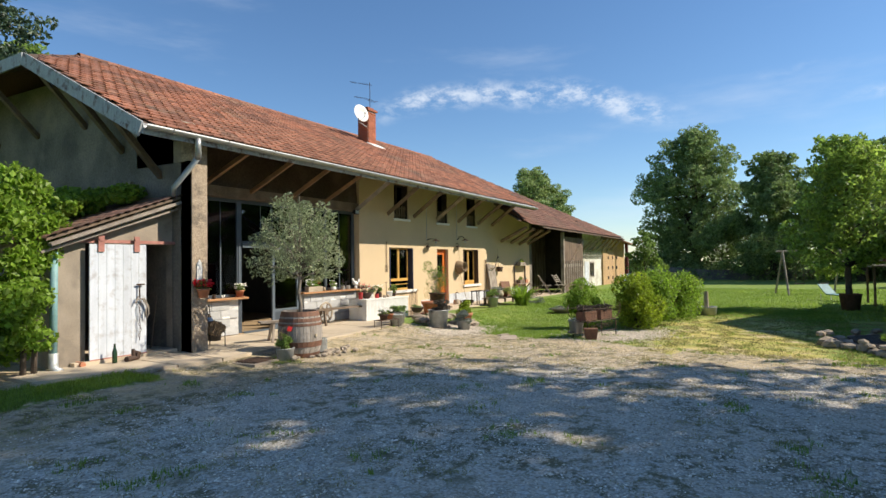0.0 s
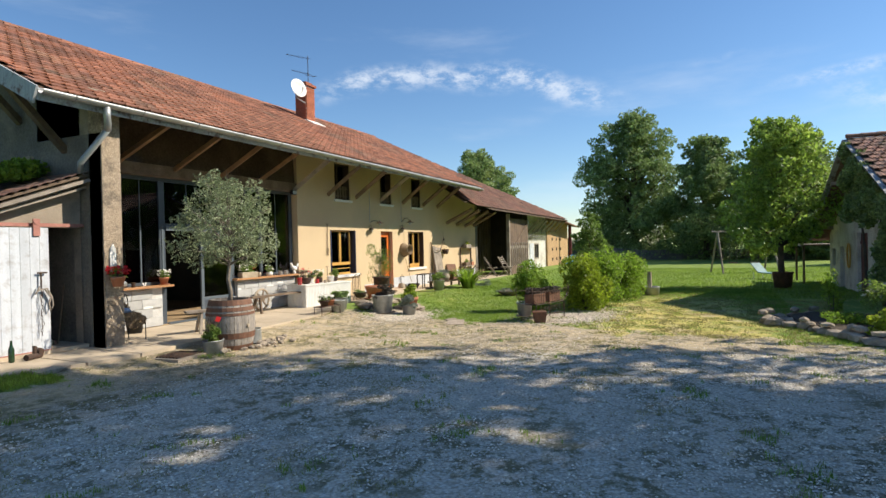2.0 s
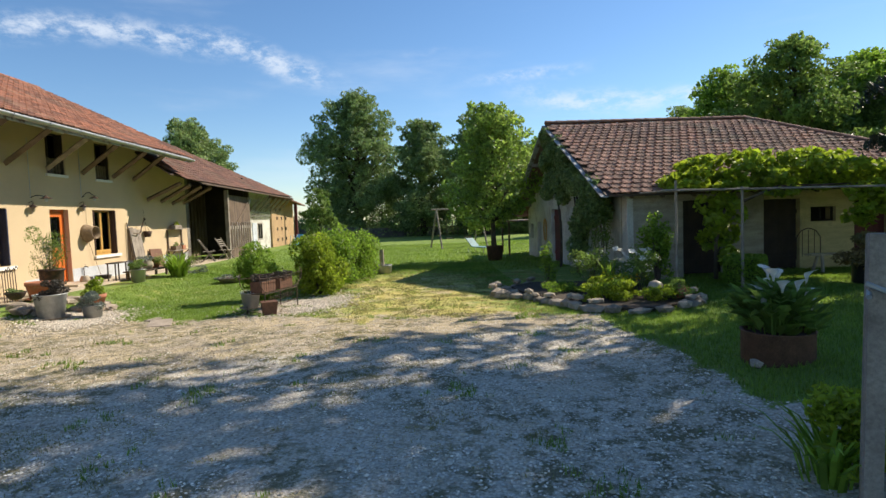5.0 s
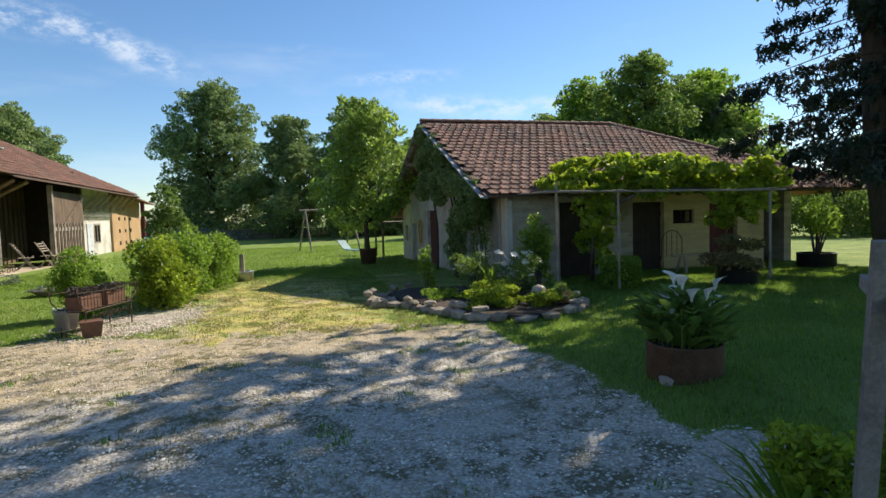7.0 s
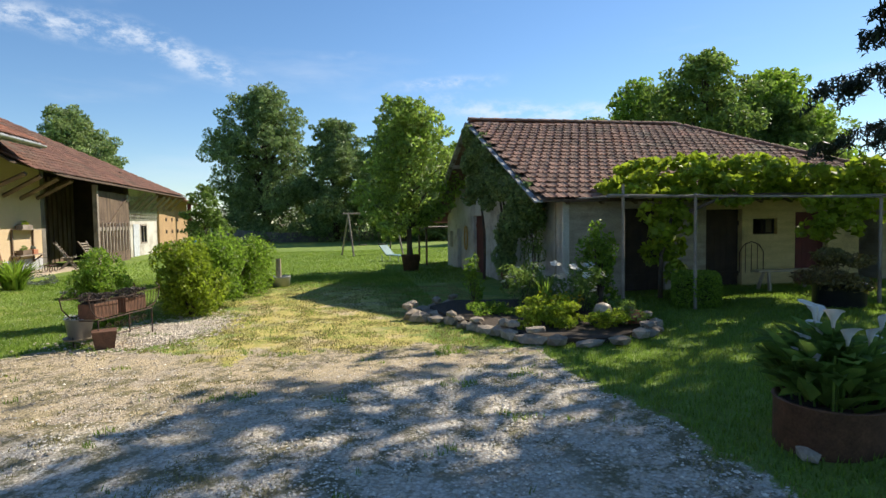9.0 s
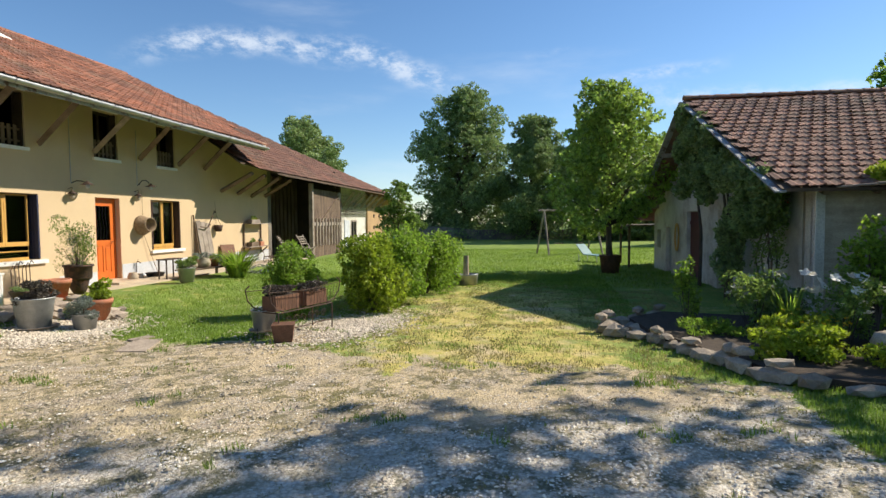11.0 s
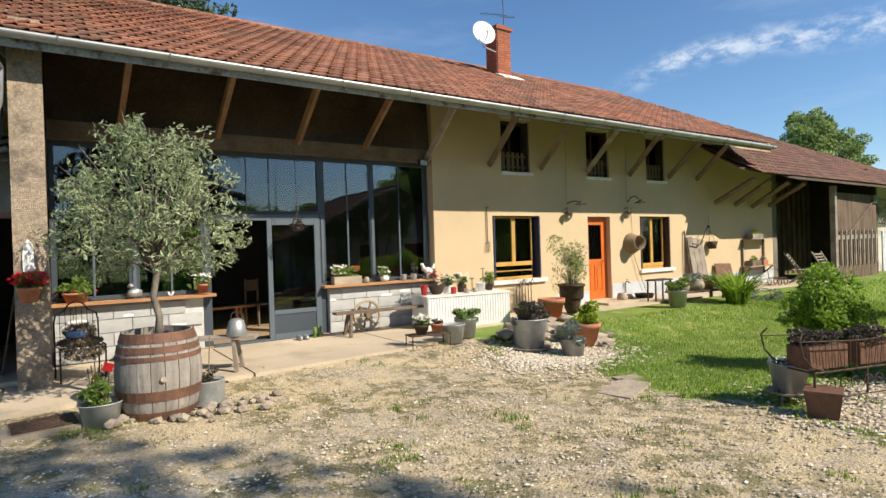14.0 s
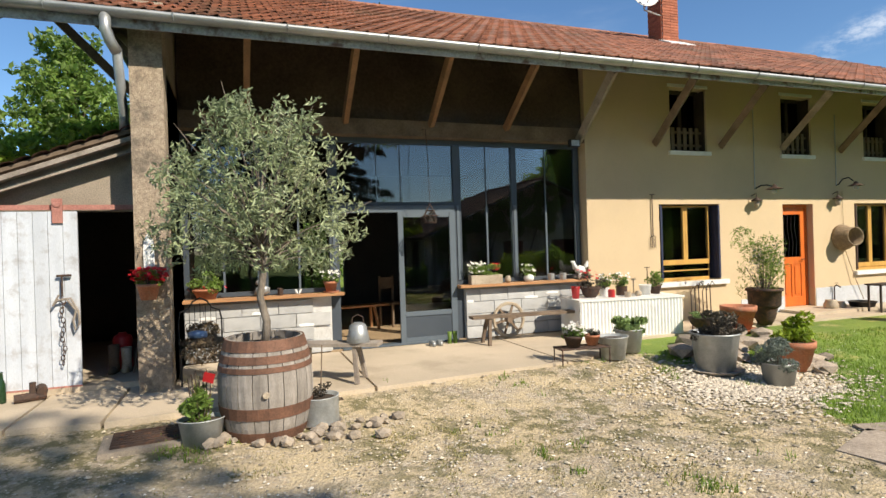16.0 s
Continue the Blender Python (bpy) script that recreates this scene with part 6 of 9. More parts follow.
# ---- trees ----
# far trees to the east and behind the small barn
tree("oak_tree", 66.5, 11.0, 16.2, 6.6, L_OAK, "tall dark green oak at the end of the lawn", 62000, 0.29, 11, crown_from=0.10, trunk_r=0.5, clumps=40)
tree("oak_tree", 62.0, 3.4, 12.4, 5.2, L_OAK, "dark green oak with ivy beyond the lawn", 48000, 0.28, 12, crown_from=0.10, trunk_r=0.4, clumps=26)
tree("ash_tree", 56.0, -3.0, 11.6, 5.6, L_OAK, "tall leafy tree behind the swing", 48000, 0.27, 13, crown_from=0.12, trunk_r=0.4)
tree("maple_tree", 22.8, 0.95, 6.3, 2.3, L_MAPLE, "young bright green maple growing from a big pot on the lawn", 13000, 0.17, 14, crown_from=0.26, trunk_r=0.12, clumps=24)
tree("poplar_tree", 64.0, 28.8, 12.8, 5.3, L_PALE, "rounded pale green tree behind the barn roof", 42000, 0.28, 15, crown_from=0.2, trunk_r=0.4)
for i, (tx, ty, th, tr) in enumerate(((46, -12.6, 8.6, 5), (52, -21.5, 11.0, 6.0), (40, -18.8, 11.2, 5.5), (34, -19.3, 11.9, 5.2), (36, -25.8, 11.6, 5.5), (33, -24.3, 8.6, 4.5), (60, -10, 10.0, 5.5), (28, -34, 6.5, 6), (20, -34, 6.0, 6), (60, -4.5, 8.5, 4.5))):
    tree("wood_tree", tx, ty, th, tr, L_MID if i % 2 else L_BRIGHT, "broad green tree of the wood behind the small barn", 32000, 0.28, 30 + i, crown_from=0.08, trunk_r=0.4, group="trees behind the small barn")


def spruce(x, y, h, r, seed, label, low=0.8, n=34000):
    rnd = random.Random(seed)
    rng = np.random.default_rng(seed)
    t = thing("spruce_tree", x, y, ground_z(x, y) - 0.02, label, "tree")
    bm = bmesh.new()
    tube(bm, [(0, 0, 0), (0, 0, h * 0.5), (0, 0, h)], [0.26, 0.16, 0.02], 10)
    cen = []
    z = low
    while z < h - 0.3:
        k = (z - low) / (h - low)
        L = r * (1 - k) ** 0.8 + 0.2
        for i in range(7):
            a = i * 0.898 + z * 2.1 + rnd.uniform(-0.3, 0.3)
            ln = L * rnd.uniform(0.7, 1.08)
            droop = 0.16 * ln
            pts = [Vector((0, 0, z)), Vector((math.cos(a) * ln * 0.5, math.sin(a) * ln * 0.5, z - droop * 0.2)), Vector((math.cos(a) * ln, math.sin(a) * ln, z - droop))]
            tube(bm, pts, [0.035 * (1 - k) + 0.01, 0.02, 0.004], 5)
            for j in range(int(8 * ln) + 3):
                u = rnd.uniform(0.10, 1.0)
                sg = -1 if j % 2 else 1
                tl = rnd.uniform(0.35, 0.9) * (1.1 - 0.55 * u) * (0.5 + 0.14 * ln)
                dx, dy = math.cos(a) * 0.55 - math.sin(a) * sg * 0.8, math.sin(a) * 0.55 + math.cos(a) * sg * 0.8
                hang = rnd.uniform(0.25, 0.75)
                for q in range(17):
                    w = (q + rnd.random()) / 17
                    cen.append((math.cos(a) * ln * u + dx * tl * w, math.sin(a) * ln * u + dy * tl * w, z - droop * u - hang * w * w * tl - rnd.random() ** 2 * 0.22))
        z += 0.5
    part("trunk", bm, M_BARK, t, smooth=True)
    c = np.array(cen)
    c = np.repeat(c, max(1, n // len(c)), axis=0) + rng.normal(size=(len(c) * max(1, n // len(c)), 3)) * np.array([0.028, 0.028, 0.035])
    v, f = leaf_mesh(c, 0.18, rng, aspect=0.26, droop=0.9)
    mesh_part("foliage", v, f, L_SPRUCE, t, kind="stuff")
    return t


spruce(9.1, -10.8, 21.0, 5.6, 61, "tall dark spruce with drooping branches at the edge of the lawn", low=2.9, n=280000)
for i, (tx, ty, th, tr) in enumerate(((10.3, -9.3, 19.5, 5.1), (2.9, -6.8, 16.0, 4.6))):
    tree("lime_tree", tx, ty, th, tr, L_MID, "tall broad-leaved tree shading the yard", 12500 - 4500 * i, 0.33, 80 + i, crown_from=0.45 if i else 0.42, lean=(1.9, 1.2) if i == 0 else (0.6, 0.6), trunk_r=0.35, group="shade trees south of the yard")
tree("cedar_tree", 9.5, 38.5, 18.0, 6.0, L_CEDAR, "pale blue-green cedar behind the farmhouse", 24000, 0.32, 91, crown_from=0.1, trunk_r=0.4)
tree("back_tree", 15.5, 46.0, 16.5, 5.0, L_MID, "leafy tree behind the farmhouse roof", 14000, 0.4, 92, crown_from=0.1)
for i, (tx, ty, th, tr) in enumerate(((-3.5, 23.0, 7.5, 3.2), (0.5, 27.0, 8.5, 3.5), (-8.0, 27.0, 9.5, 3.8), (7.4, 30.0, 6.0, 3.0))):
    tree("garden_tree", tx, ty, th, tr, L_BRIGHT if i % 2 == 0 else L_MID, "dense bright green tree behind the store", 16000, 0.22, 95 + i, crown_from=0.02, trunk_r=0.2, group="trees behind the farmhouse", z=0.0)
# thicket behind the small barn and the end of the south lawn
rng = np.random.default_rng(310)
rnd = random.Random(310)
th_ = thing("thicket", 24.0, -25.0, ground_z(24, -25), "dense green thicket along the end of the south lawn", "hedge", kind="stuff")
blobs = []
for k in range(90):
    u = rnd.random()
    s = rnd.uniform(0.8, 1.5)
    blobs.append((-13 + 26 * u, -4.5 + 9.5 * u + rnd.uniform(-1.4, 1.4), s * rnd.uniform(0.4, 2.1), s * 1.2, s * 1.2, s))
v, f = leaf_mesh(cloud_points(rng, 42000, blobs), 0.20, rng)
mesh_part("foliage", v, f, L_MID, th_, kind="stuff")
# low growth closing the far side of the lawn
rng = np.random.default_rng(300)
rnd = random.Random(300)
fh = thing("far_hedge", 0, 0, 0, "dark low hedge and undergrowth along the end of the lawn", "hedge", kind="stuff")
blobs = []
for k in range(170):
    u = rnd.random()
    ang = radians(24 - 84 * u)
    dist = 58 + 5 * math.sin(u * 9) + rnd.uniform(-2, 2)
    x, y = 2 + dist * math.cos(ang), 4 + dist * math.sin(ang)
    s = rnd.uniform(0.9, 1.7)
    blobs.append((x, y, ground_z(x, y) + s * 0.5, s * 1.5, s * 1.5, s * rnd.uniform(0.6, 1.2)))
v, f = leaf_mesh(cloud_points(rng, 60000, blobs), 0.30, rng)
mesh_part("foliage", v, f, L_OAK, fh, kind="stuff")
bm = bmesh.new()
for k in range(40):
    a0, a1 = radians(24 - 84 * k / 40), radians(24 - 84 * (k + 1) / 40)
    p, q = (2 + 60 * math.cos(a0), 4 + 60 * math.sin(a0)), (2 + 60 * math.cos(a1), 4 + 60 * math.sin(a1))
    beam(bm, (*p, ground_z(*p) + 0.5), (*q, ground_z(*q) + 0.5), 0.5, 1.0)
structure("field_wall", bm, M_OLD_WALL, "low dark field wall")

# ---- pots, tubs and plants ----
def pot_profile(kind, r, h):
    if kind == "terracotta":
        return [(0, 0), (r * 0.66, 0), (r * 0.93, h * 0.78), (r * 1.0, h * 0.78), (r * 1.02, h), (r * 0.90, h), (r * 0.86, h * 0.85), (0, h * 0.85)]
    if kind == "bucket":
        return [(0, 0), (r * 0.76, 0), (r * 0.97, h * 0.95), (r * 1.03, h * 0.97), (r * 1.03, h), (r * 0.95, h), (r * 0.90, h * 0.86), (0, h * 0.86)]
    if kind == "straight":
        return [(0, 0), (r * 0.97, 0), (r, h * 0.04), (r, h * 0.96), (r * 1.03, h * 0.98), (r * 1.03, h), (r * 0.94, h), (r * 0.93, h * 0.86), (0, h * 0.86)]
    if kind == "bowl":
        return [(0, 0), (r * 0.5, 0), (r * 0.8, h * 0.35), (r, h * 0.9), (r * 1.03, h), (r * 0.95, h), (r * 0.85, h * 0.8), (0, h * 0.8)]
    if kind == "jar":
        return [(0, 0), (r * 0.7, 0), (r, h * 0.35), (r, h * 0.6), (r * 0.75, h * 0.9), (r * 0.78, h), (r * 0.65, h), (r * 0.6, h * 0.88), (0, h * 0.85)]
    return [(0, 0), (r, 0), (r, h), (0, h)]


def pot(name, x, y, z, kind, r, h, mat, label, category="plant pot", group="", rz=0.0, soil=True, saucer=None, handles=False, n=20, sy=1.0, parent=None):
    t = parent or thing(name, x, y, z, label, category, rz, group)
    z0 = 0.0
    if saucer:
        bm = bmesh.new()
        lathe(bm, [(0, 0), (r * 1.05, 0), (r * 1.15, 0.025), (r * 1.08, 0.025), (r * 1.0, 0.012), (0, 0.012)], n)
        part("saucer", bm, saucer, t, smooth=False)
        z0 = 0.013
    bm = bmesh.new()
    lathe(bm, [(a, b + z0) for a, b in pot_profile(kind, r, h)], n, sy=sy)
    part("vessel", bm, mat, t, smooth=True)
    if soil:
        bm = bmesh.new()
        kk = 0.87 if kind != "bowl" else 0.81
        lathe(bm, [(0, z0 + h * kk + 0.012), (r * 0.55, z0 + h * kk + 0.008), (r * 0.84, z0 + h * kk + 0.004)], 12, sy=sy)
        part("soil", bm, M_SOIL, t)
    if handles:
        for s in (-1, 1):
            bm = bmesh.new()
            tube(bm, [(s * r * 0.9, -0.04, h * 0.82), (s * (r + 0.035), -0.03, h * 0.8), (s * (r + 0.035), 0.03, h * 0.8), (s * r * 0.9, 0.04, h * 0.82)], 0.007, 6)
            part("handle", bm, M_IRON, t)
    return t


def foliage(t, z, rx, ry, h, mat, n, size, seed, nm="foliage", clumps=10, aspect=0.5, low=0.05, lump=0.4, stems=True):
    rnd = random.Random(seed)
    rng = np.random.default_rng(seed)
    blobs = []
    bm = bmesh.new()
    for i in range(clumps):
        a = rnd.uniform(0, 6.28)
        k = rnd.random() ** 0.5 * (1 - lump * 0.6)
        c = (rx * k * math.cos(a), ry * k * math.sin(a), z + h * (low + (0.92 - low) * rnd.random()))
        s = lump * rnd.uniform(0.7, 1.2)
        blobs.append((*c, rx * s, ry * s, h * s * 0.55))
        if stems and i < 9:
            tube(bm, [(c[0] * 0.2, c[1] * 0.2, z - 0.02), (c[0] * 0.6, c[1] * 0.6, (z + c[2]) / 2), c], [0.008, 0.006, 0.003], 4)
    if stems:
        tagged(part("stem_cluster", bm, M_BARK, t), kind="stuff")
    else:
        bm.free()
    pts = cloud_points(rng, n, blobs)
    v, f = leaf_mesh(pts, size, rng, aspect=aspect)
    mesh_part(nm, v, f, mat, t, kind="stuff")


def blades(t, z, r, h, mat, n, seed, width=0.02, spread=0.6, nm="leaves", base_r=0.3):
    """Arching strap leaves from a tuft."""
    rnd = random.Random(seed)
    v, f = [], []
    for i in range(n):
        a = rnd.uniform(0, 6.28)
        hh = h * rnd.uniform(0.6, 1.1)
        rr = r * rnd.uniform(0.3, 1.0)
        b = r * base_r * rnd.random()
        w = width * rnd.uniform(0.7, 1.2)
        ca, sa = math.cos(a), math.sin(a)
        k0 = len(v)
        for j, tt in enumerate((0, 0.35, 0.7, 1.0)):
            d = b + rr * tt ** 1.7
            zz = z + hh * (tt - 0.35 * spread * tt * tt * tt)
            ww = w * (1 - tt ** 2) + 0.001
            v.append((d * ca - sa * ww, d * sa + ca * ww, zz))
            v.append((d * ca + sa * ww, d * sa - ca * ww, zz))
        for j in range(3):
            q = k0 + 2 * j
            f.append((q, q + 1, q + 3, q + 2))
    return mesh_part(nm, v, f, mat, t, kind="stuff")


def flowers(t, z, rx, ry, h, mat, n, size, seed, nm="blossom"):
    """Small round heads of petals."""
    rnd = random.Random(seed)
    v, f = [], []
    for i in range(n):
        a = rnd.uniform(0, 6.28)
        k = rnd.random() ** 0.5
        c = Vector((rx * k * math.cos(a), ry * k * math.sin(a), z + h * rnd.random()))
        ax = Vector((rnd.gauss(0, 0.5), rnd.gauss(0, 0.5) - 0.4, 1)).normalized()
        s = ax.orthogonal().normalized()
        u = ax.cross(s)
        for p in range(5):
            b = 2 * math.pi * p / 5 + a
            d = s * math.cos(b) + u * math.sin(b)
            e = s * math.cos(b + 0.55) + u * math.sin(b + 0.55)
            g = s * math.cos(b - 0.55) + u * math.sin(b - 0.55)
            k0 = len(v)
            v += [tuple(c), tuple(c + e * size * 0.75 + ax * size * 0.1), tuple(c + d * size + ax * size * 0.25), tuple(c + g * size * 0.75 + ax * size * 0.1)]
            f.append((k0, k0 + 1, k0 + 2, k0 + 3))
    return mesh_part(nm, v, f, mat, t, kind="stuff")


# barrel with the olive tree
BX, BY = 5.62, 11.14
bz = -0.13
brl = thing("barrel", BX, BY, bz, "weathered oak wine barrel with rusty hoops, sawn open as a planter", "barrel")
BH = 0.86


def barrel_r(z):
    k = z / BH * 2 - 1
    return 0.415 - 0.075 * k * k


for k in range(20):
    bm = bmesh.new()
    a0, a1 = 2 * math.pi * (k + 0.03) / 20, 2 * math.pi * (k + 0.97) / 20
    rings = []
    for j in range(8):
        z = BH * j / 7
        r = barrel_r(z)
        rings.append([bm.verts.new((rr * math.cos(a), rr * math.sin(a), z)) for rr, a in ((r, a0), (r * 1.004, (a0 + a1) / 2), (r, a1), (r - 0.025, a1), (r - 0.025, a0))])
    for p, q in zip(rings, rings[1:]):
        for i in range(5):
            bm.faces.new((p[i], p[(i + 1) % 5], q[(i + 1) % 5], q[i]))
    bm.faces.new(rings[0][::-1])
    bm.faces.new(rings[-1])
    part("stave", bm, M_BARREL, brl)
for z0, z1 in ((0.0, 0.085), (0.20, 0.30), (0.595, 0.64), (0.67, 0.735), (0.77, 0.862)):
    bm = bmesh.new()
    lathe(bm, [(barrel_r(z0) - 0.003, z0), (barrel_r(z0) + 0.007, z0), (barrel_r(z1) + 0.007, z1), (barrel_r(z1) - 0.003, z1)], 28)
    part("hoop", bm, M_HOOP, brl, smooth=False)
bm = bmesh.new()
lathe(bm, [(0, 0.79), (0.2, 0.80), (0.325, 0.785)], 16)
part("soil", bm, M_SOIL, brl)
bm = bmesh.new()
tube(bm, [(-0.02, -0.42, 0.42), (-0.02, -0.44, 0.42)], 0.028, 12)
part("bung", bm, M_CROCK, brl, "pale round bung")
ol = thing("olive_tree", BX, BY, bz + 0.79, "round-crowned grey-green olive tree growing in a barrel", "tree")
bm = bmesh.new()
rnd = random.Random(5)
tube(bm, [(0, 0, -0.05), (0.02, 0, 0.2), (-0.03, 0.01, 0.42), (0.0, 0, 0.62), (0.02, 0.02, 0.9), (0.0, 0.0, 1.25), (0.05, 0, 1.7)], [0.042, 0.036, 0.033, 0.032, 0.028, 0.02, 0.008], 9)
blobs = []
for k in range(44):
    a = k * 2.4
    hh = 0.74 + 1.33 * ((k + 0.5) / 44)
    env = 0.98 * math.sin(math.pi * min(0.97, max(0.06, 0.18 + 0.76 * (hh - 0.64) / 1.53))) ** 0.75
    rr = env * rnd.uniform(0.35, 0.92)
    c = (rr * math.cos(a) - 0.07, rr * math.sin(a) * 0.9, hh + rnd.uniform(-0.06, 0.06))
    s = rnd.uniform(0.13, 0.24)
    blobs.append((*c, s, s, s * 0.9))
    for _ in range(3):
        d = Vector((rnd.gauss(0, 1), rnd.gauss(0, 1), rnd.gauss(0, 1))).normalized() * s * 1.25
        blobs.append((c[0] + d.x, c[1] + d.y, c[2] + d.z, s * 0.5, s * 0.5, s * 0.5))
    m = Vector((0, 0, 0.55 + 0.35 * (hh - 0.5)))
    tube(bm, [m, m.lerp(Vector(c), 0.5) + Vector((0, 0, 0.05)), c, Vector(c) + (Vector(c) - m).normalized() * 0.24], [0.012, 0.008, 0.005, 0.002], 4)
part("trunk", bm, M_BARK_OLIVE, ol, smooth=True)
rng = np.random.default_rng(5)
v, f = leaf_mesh(cloud_points(rng, 7600, blobs), 0.070, rng, aspect=0.30)
mesh_part("crown", v, f, L_OLIVE, ol)

# by the barrel
t = pot("flower_tub", 5.08, 10.98, -0.14, "bucket", 0.19, 0.24, M_GALV, "dented galvanised tub with straggly plants and a red seed packet", sy=0.75)
foliage(t, 0.2, 0.18, 0.14, 0.28, L_MID, 700, 0.05, 3)
blades(t, 0.18, 0.16, 0.5, L_GRASS_DRY, 24, 4, 0.006)
bm = bmesh.new()
beam(bm, (0.06, -0.03, 0.54), (0.08, -0.05, 0.62), 0.09, 0.006, up=(0.3, 1, 0.2))
part("seed_packet", bm, M_RED, t, "crumpled red and white seed packet")
bm = bmesh.new()
for k in range(7):
    tube(bm, [(0.02 * k - 0.06, 0.01 * k, 0.18), (0.03 * k - 0.12 + 0.02, 0.02, 0.58 + 0.03 * (k % 3))], 0.006, 4)
part("canes", bm, M_IRON, t)
t = pot("enamel_pot", 6.08, 11.12, -0.12, "straight", 0.185, 0.25, M_GALV, "grey enamel cooking pot with handles, planted with dry twigs", handles=True, saucer=M_WOOD_GREY)
foliage(t, 0.22, 0.15, 0.15, 0.16, L_PURPLE, 350, 0.035, 9)
bm = bmesh.new()
tube(bm, [(-0.05, 0, 0.2), (-0.08, 0.02, 0.62)], 0.009, 5)
tube(bm, [(0.02, 0.03, 0.2), (0.05, 0.04, 0.72)], 0.006, 5)
part("sticks", bm, M_WOOD_OLD, t)


def plank_bench(name, x, y, z, length, h, rz, label, mat=M_WOOD_OLD, w=0.24, splay=0.08):
    t = thing(name, x, y, z, label, "bench", rz)
    part("seat", boxbm(-length / 2, length / 2, -w / 2, w / 2, h - 0.04, h), mat, t, bevel=0.008)
    for sx in (-1, 1):
        for sy in (-1, 1):
            bm = bmesh.new()
            xx = sx * (length / 2 - 0.28)
            beam(bm, (xx + sx * 0.05, sy * (w / 2 + splay - 0.03), 0), (xx, sy * (w / 2 - 0.05), h - 0.04), 0.045, 0.055, up=(0, 1, 0))
            part("leg", bm, mat, t, bevel=0.005)
    return t


plank_bench("plank_bench", 6.38, 12.28, 0.0, 1.15, 0.44, -28, "low weathered grey plank bench beside the barrel", M_WOOD_GREY)
t = thing("steel_bucket", 6.66, 12.12, 0.441, "grey metal bucket turned upside down on the bench", "bucket")
bm = bmesh.new()
lathe(bm, [(0.13, 0), (0.135, 0.01), (0.095, 0.19), (0.05, 0.22), (0, 0.225)], 18)
part("body", bm, M_ZINC, t, smooth=True)
bm = bmesh.new()
tube(bm, [(-0.07, 0, 0.2), (-0.06, 0, 0.28), (0, 0, 0.31), (0.06, 0, 0.28), (0.07, 0, 0.2)], 0.006, 5)
part("bail", bm, M_IRON, t)
plank_bench("long_bench", 9.9, 13.52, 0.0, 2.5, 0.43, -4, "long dark wooden bench in front of the block wall", M_WOOD_OLD, 0.22)
wh = thing("wagon_wheel", 9.45, 13.96, 0.0, "old wooden wheelbarrow wheel leaning against the block wall", "wheel")
bm = bmesh.new()
for rr, tt in ((0.26, 0.03),):
    pts = [(rr * math.cos(a), 0, 0.29 + rr * math.sin(a)) for a in [2 * math.pi * k / 24 for k in range(25)]]
    tube(bm, pts, tt, 6, caps=False)
part("rim", bm, M_CROCK, wh)
bm = bmesh.new()
tube(bm, [(0, -0.06, 0.29), (0, 0.06, 0.29)], 0.05, 10)
part("hub", bm, M_WOOD_OLD, wh)
for k in range(3):
    bm = bmesh.new()
    a = math.pi * k / 3 + 0.2
    beam(bm, (-0.25 * math.cos(a), 0, 0.29 - 0.25 * math.sin(a)), (0.25 * math.cos(a), 0, 0.29 + 0.25 * math.sin(a)), 0.035, 0.02, up=(0, 1, 0))
    part("spoke", bm, M_WOOD_OLD, wh)
t = thing("garden_shoes", 8.12, 13.86, 0.0, "worn grey garden clogs by the sliding door", "shoes")
for s in (0, 1):
    bm = bmesh.new()
    lathe(bm, [(0, 0), (0.045, 0.002), (0.05, 0.03), (0.04, 0.07), (0, 0.075)], 12, s * 0.11, 0, 2.3)
    part("shoe", bm, M_ZINC, t, smooth=True)
t = thing("green_boots", 8.42, 13.92, 0.0, "small pair of olive green boots by the sliding door", "boots")
for s in (0, 1):
    bm = bmesh.new()
    lathe(bm, [(0.03, 0), (0.035, 0.02), (0.03, 0.08), (0.036, 0.18), (0.03, 0.18), (0.02, 0.05), (0, 0.05)], 10, s * 0.09, 0)
    part("boot", bm, L_MID, t, smooth=True)

# wire chair with cushion
wc = thing("wire_chair", 4.98, 13.0, 0.0, "curly black iron garden chair with sheepskin and blue cloth", "chair", rz=8)
bm = bmesh.new()
for sx in (-0.24, 0.24):
    tube(bm, [(sx, -0.2, 0), (sx, -0.2, 0.42)], 0.01, 6)
    tube(bm, [(sx, 0.2, 0), (sx, 0.18, 0.42), (sx, 0.2, 0.72)], 0.01, 6)
part("legs", bm, M_BLACK, wc)
bm = bmesh.new()
tube(bm, [(-0.24, -0.2, 0.42), (0.24, -0.2, 0.42), (0.24, 0.2, 0.42), (-0.24, 0.2, 0.42), (-0.24, -0.2, 0.42)], 0.009, 6)
for k in range(7):
    tube(bm, [(-0.2 + k * 0.066, -0.2, 0.42), (-0.2 + k * 0.066, 0.2, 0.42)], 0.004, 4)
part("seat", bm, M_BLACK, wc)
bm = bmesh.new()
arch = [(-0.24, 0.2, 0.70), (-0.22, 0.2, 0.80), (-0.13, 0.2, 0.84), (-0.08, 0.2, 0.92), (0, 0.2, 0.96), (0.08, 0.2, 0.92), (0.13, 0.2, 0.84), (0.22, 0.2, 0.80), (0.24, 0.2, 0.70)]
tube(bm, arch, 0.010, 6)
for k in range(7):
    xx = -0.18 + k * 0.06
    tube(bm, [(xx, 0.19, 0.44), (xx, 0.2, 0.80 + 0.10 * (1 - abs(xx) / 0.2))], 0.005, 4)
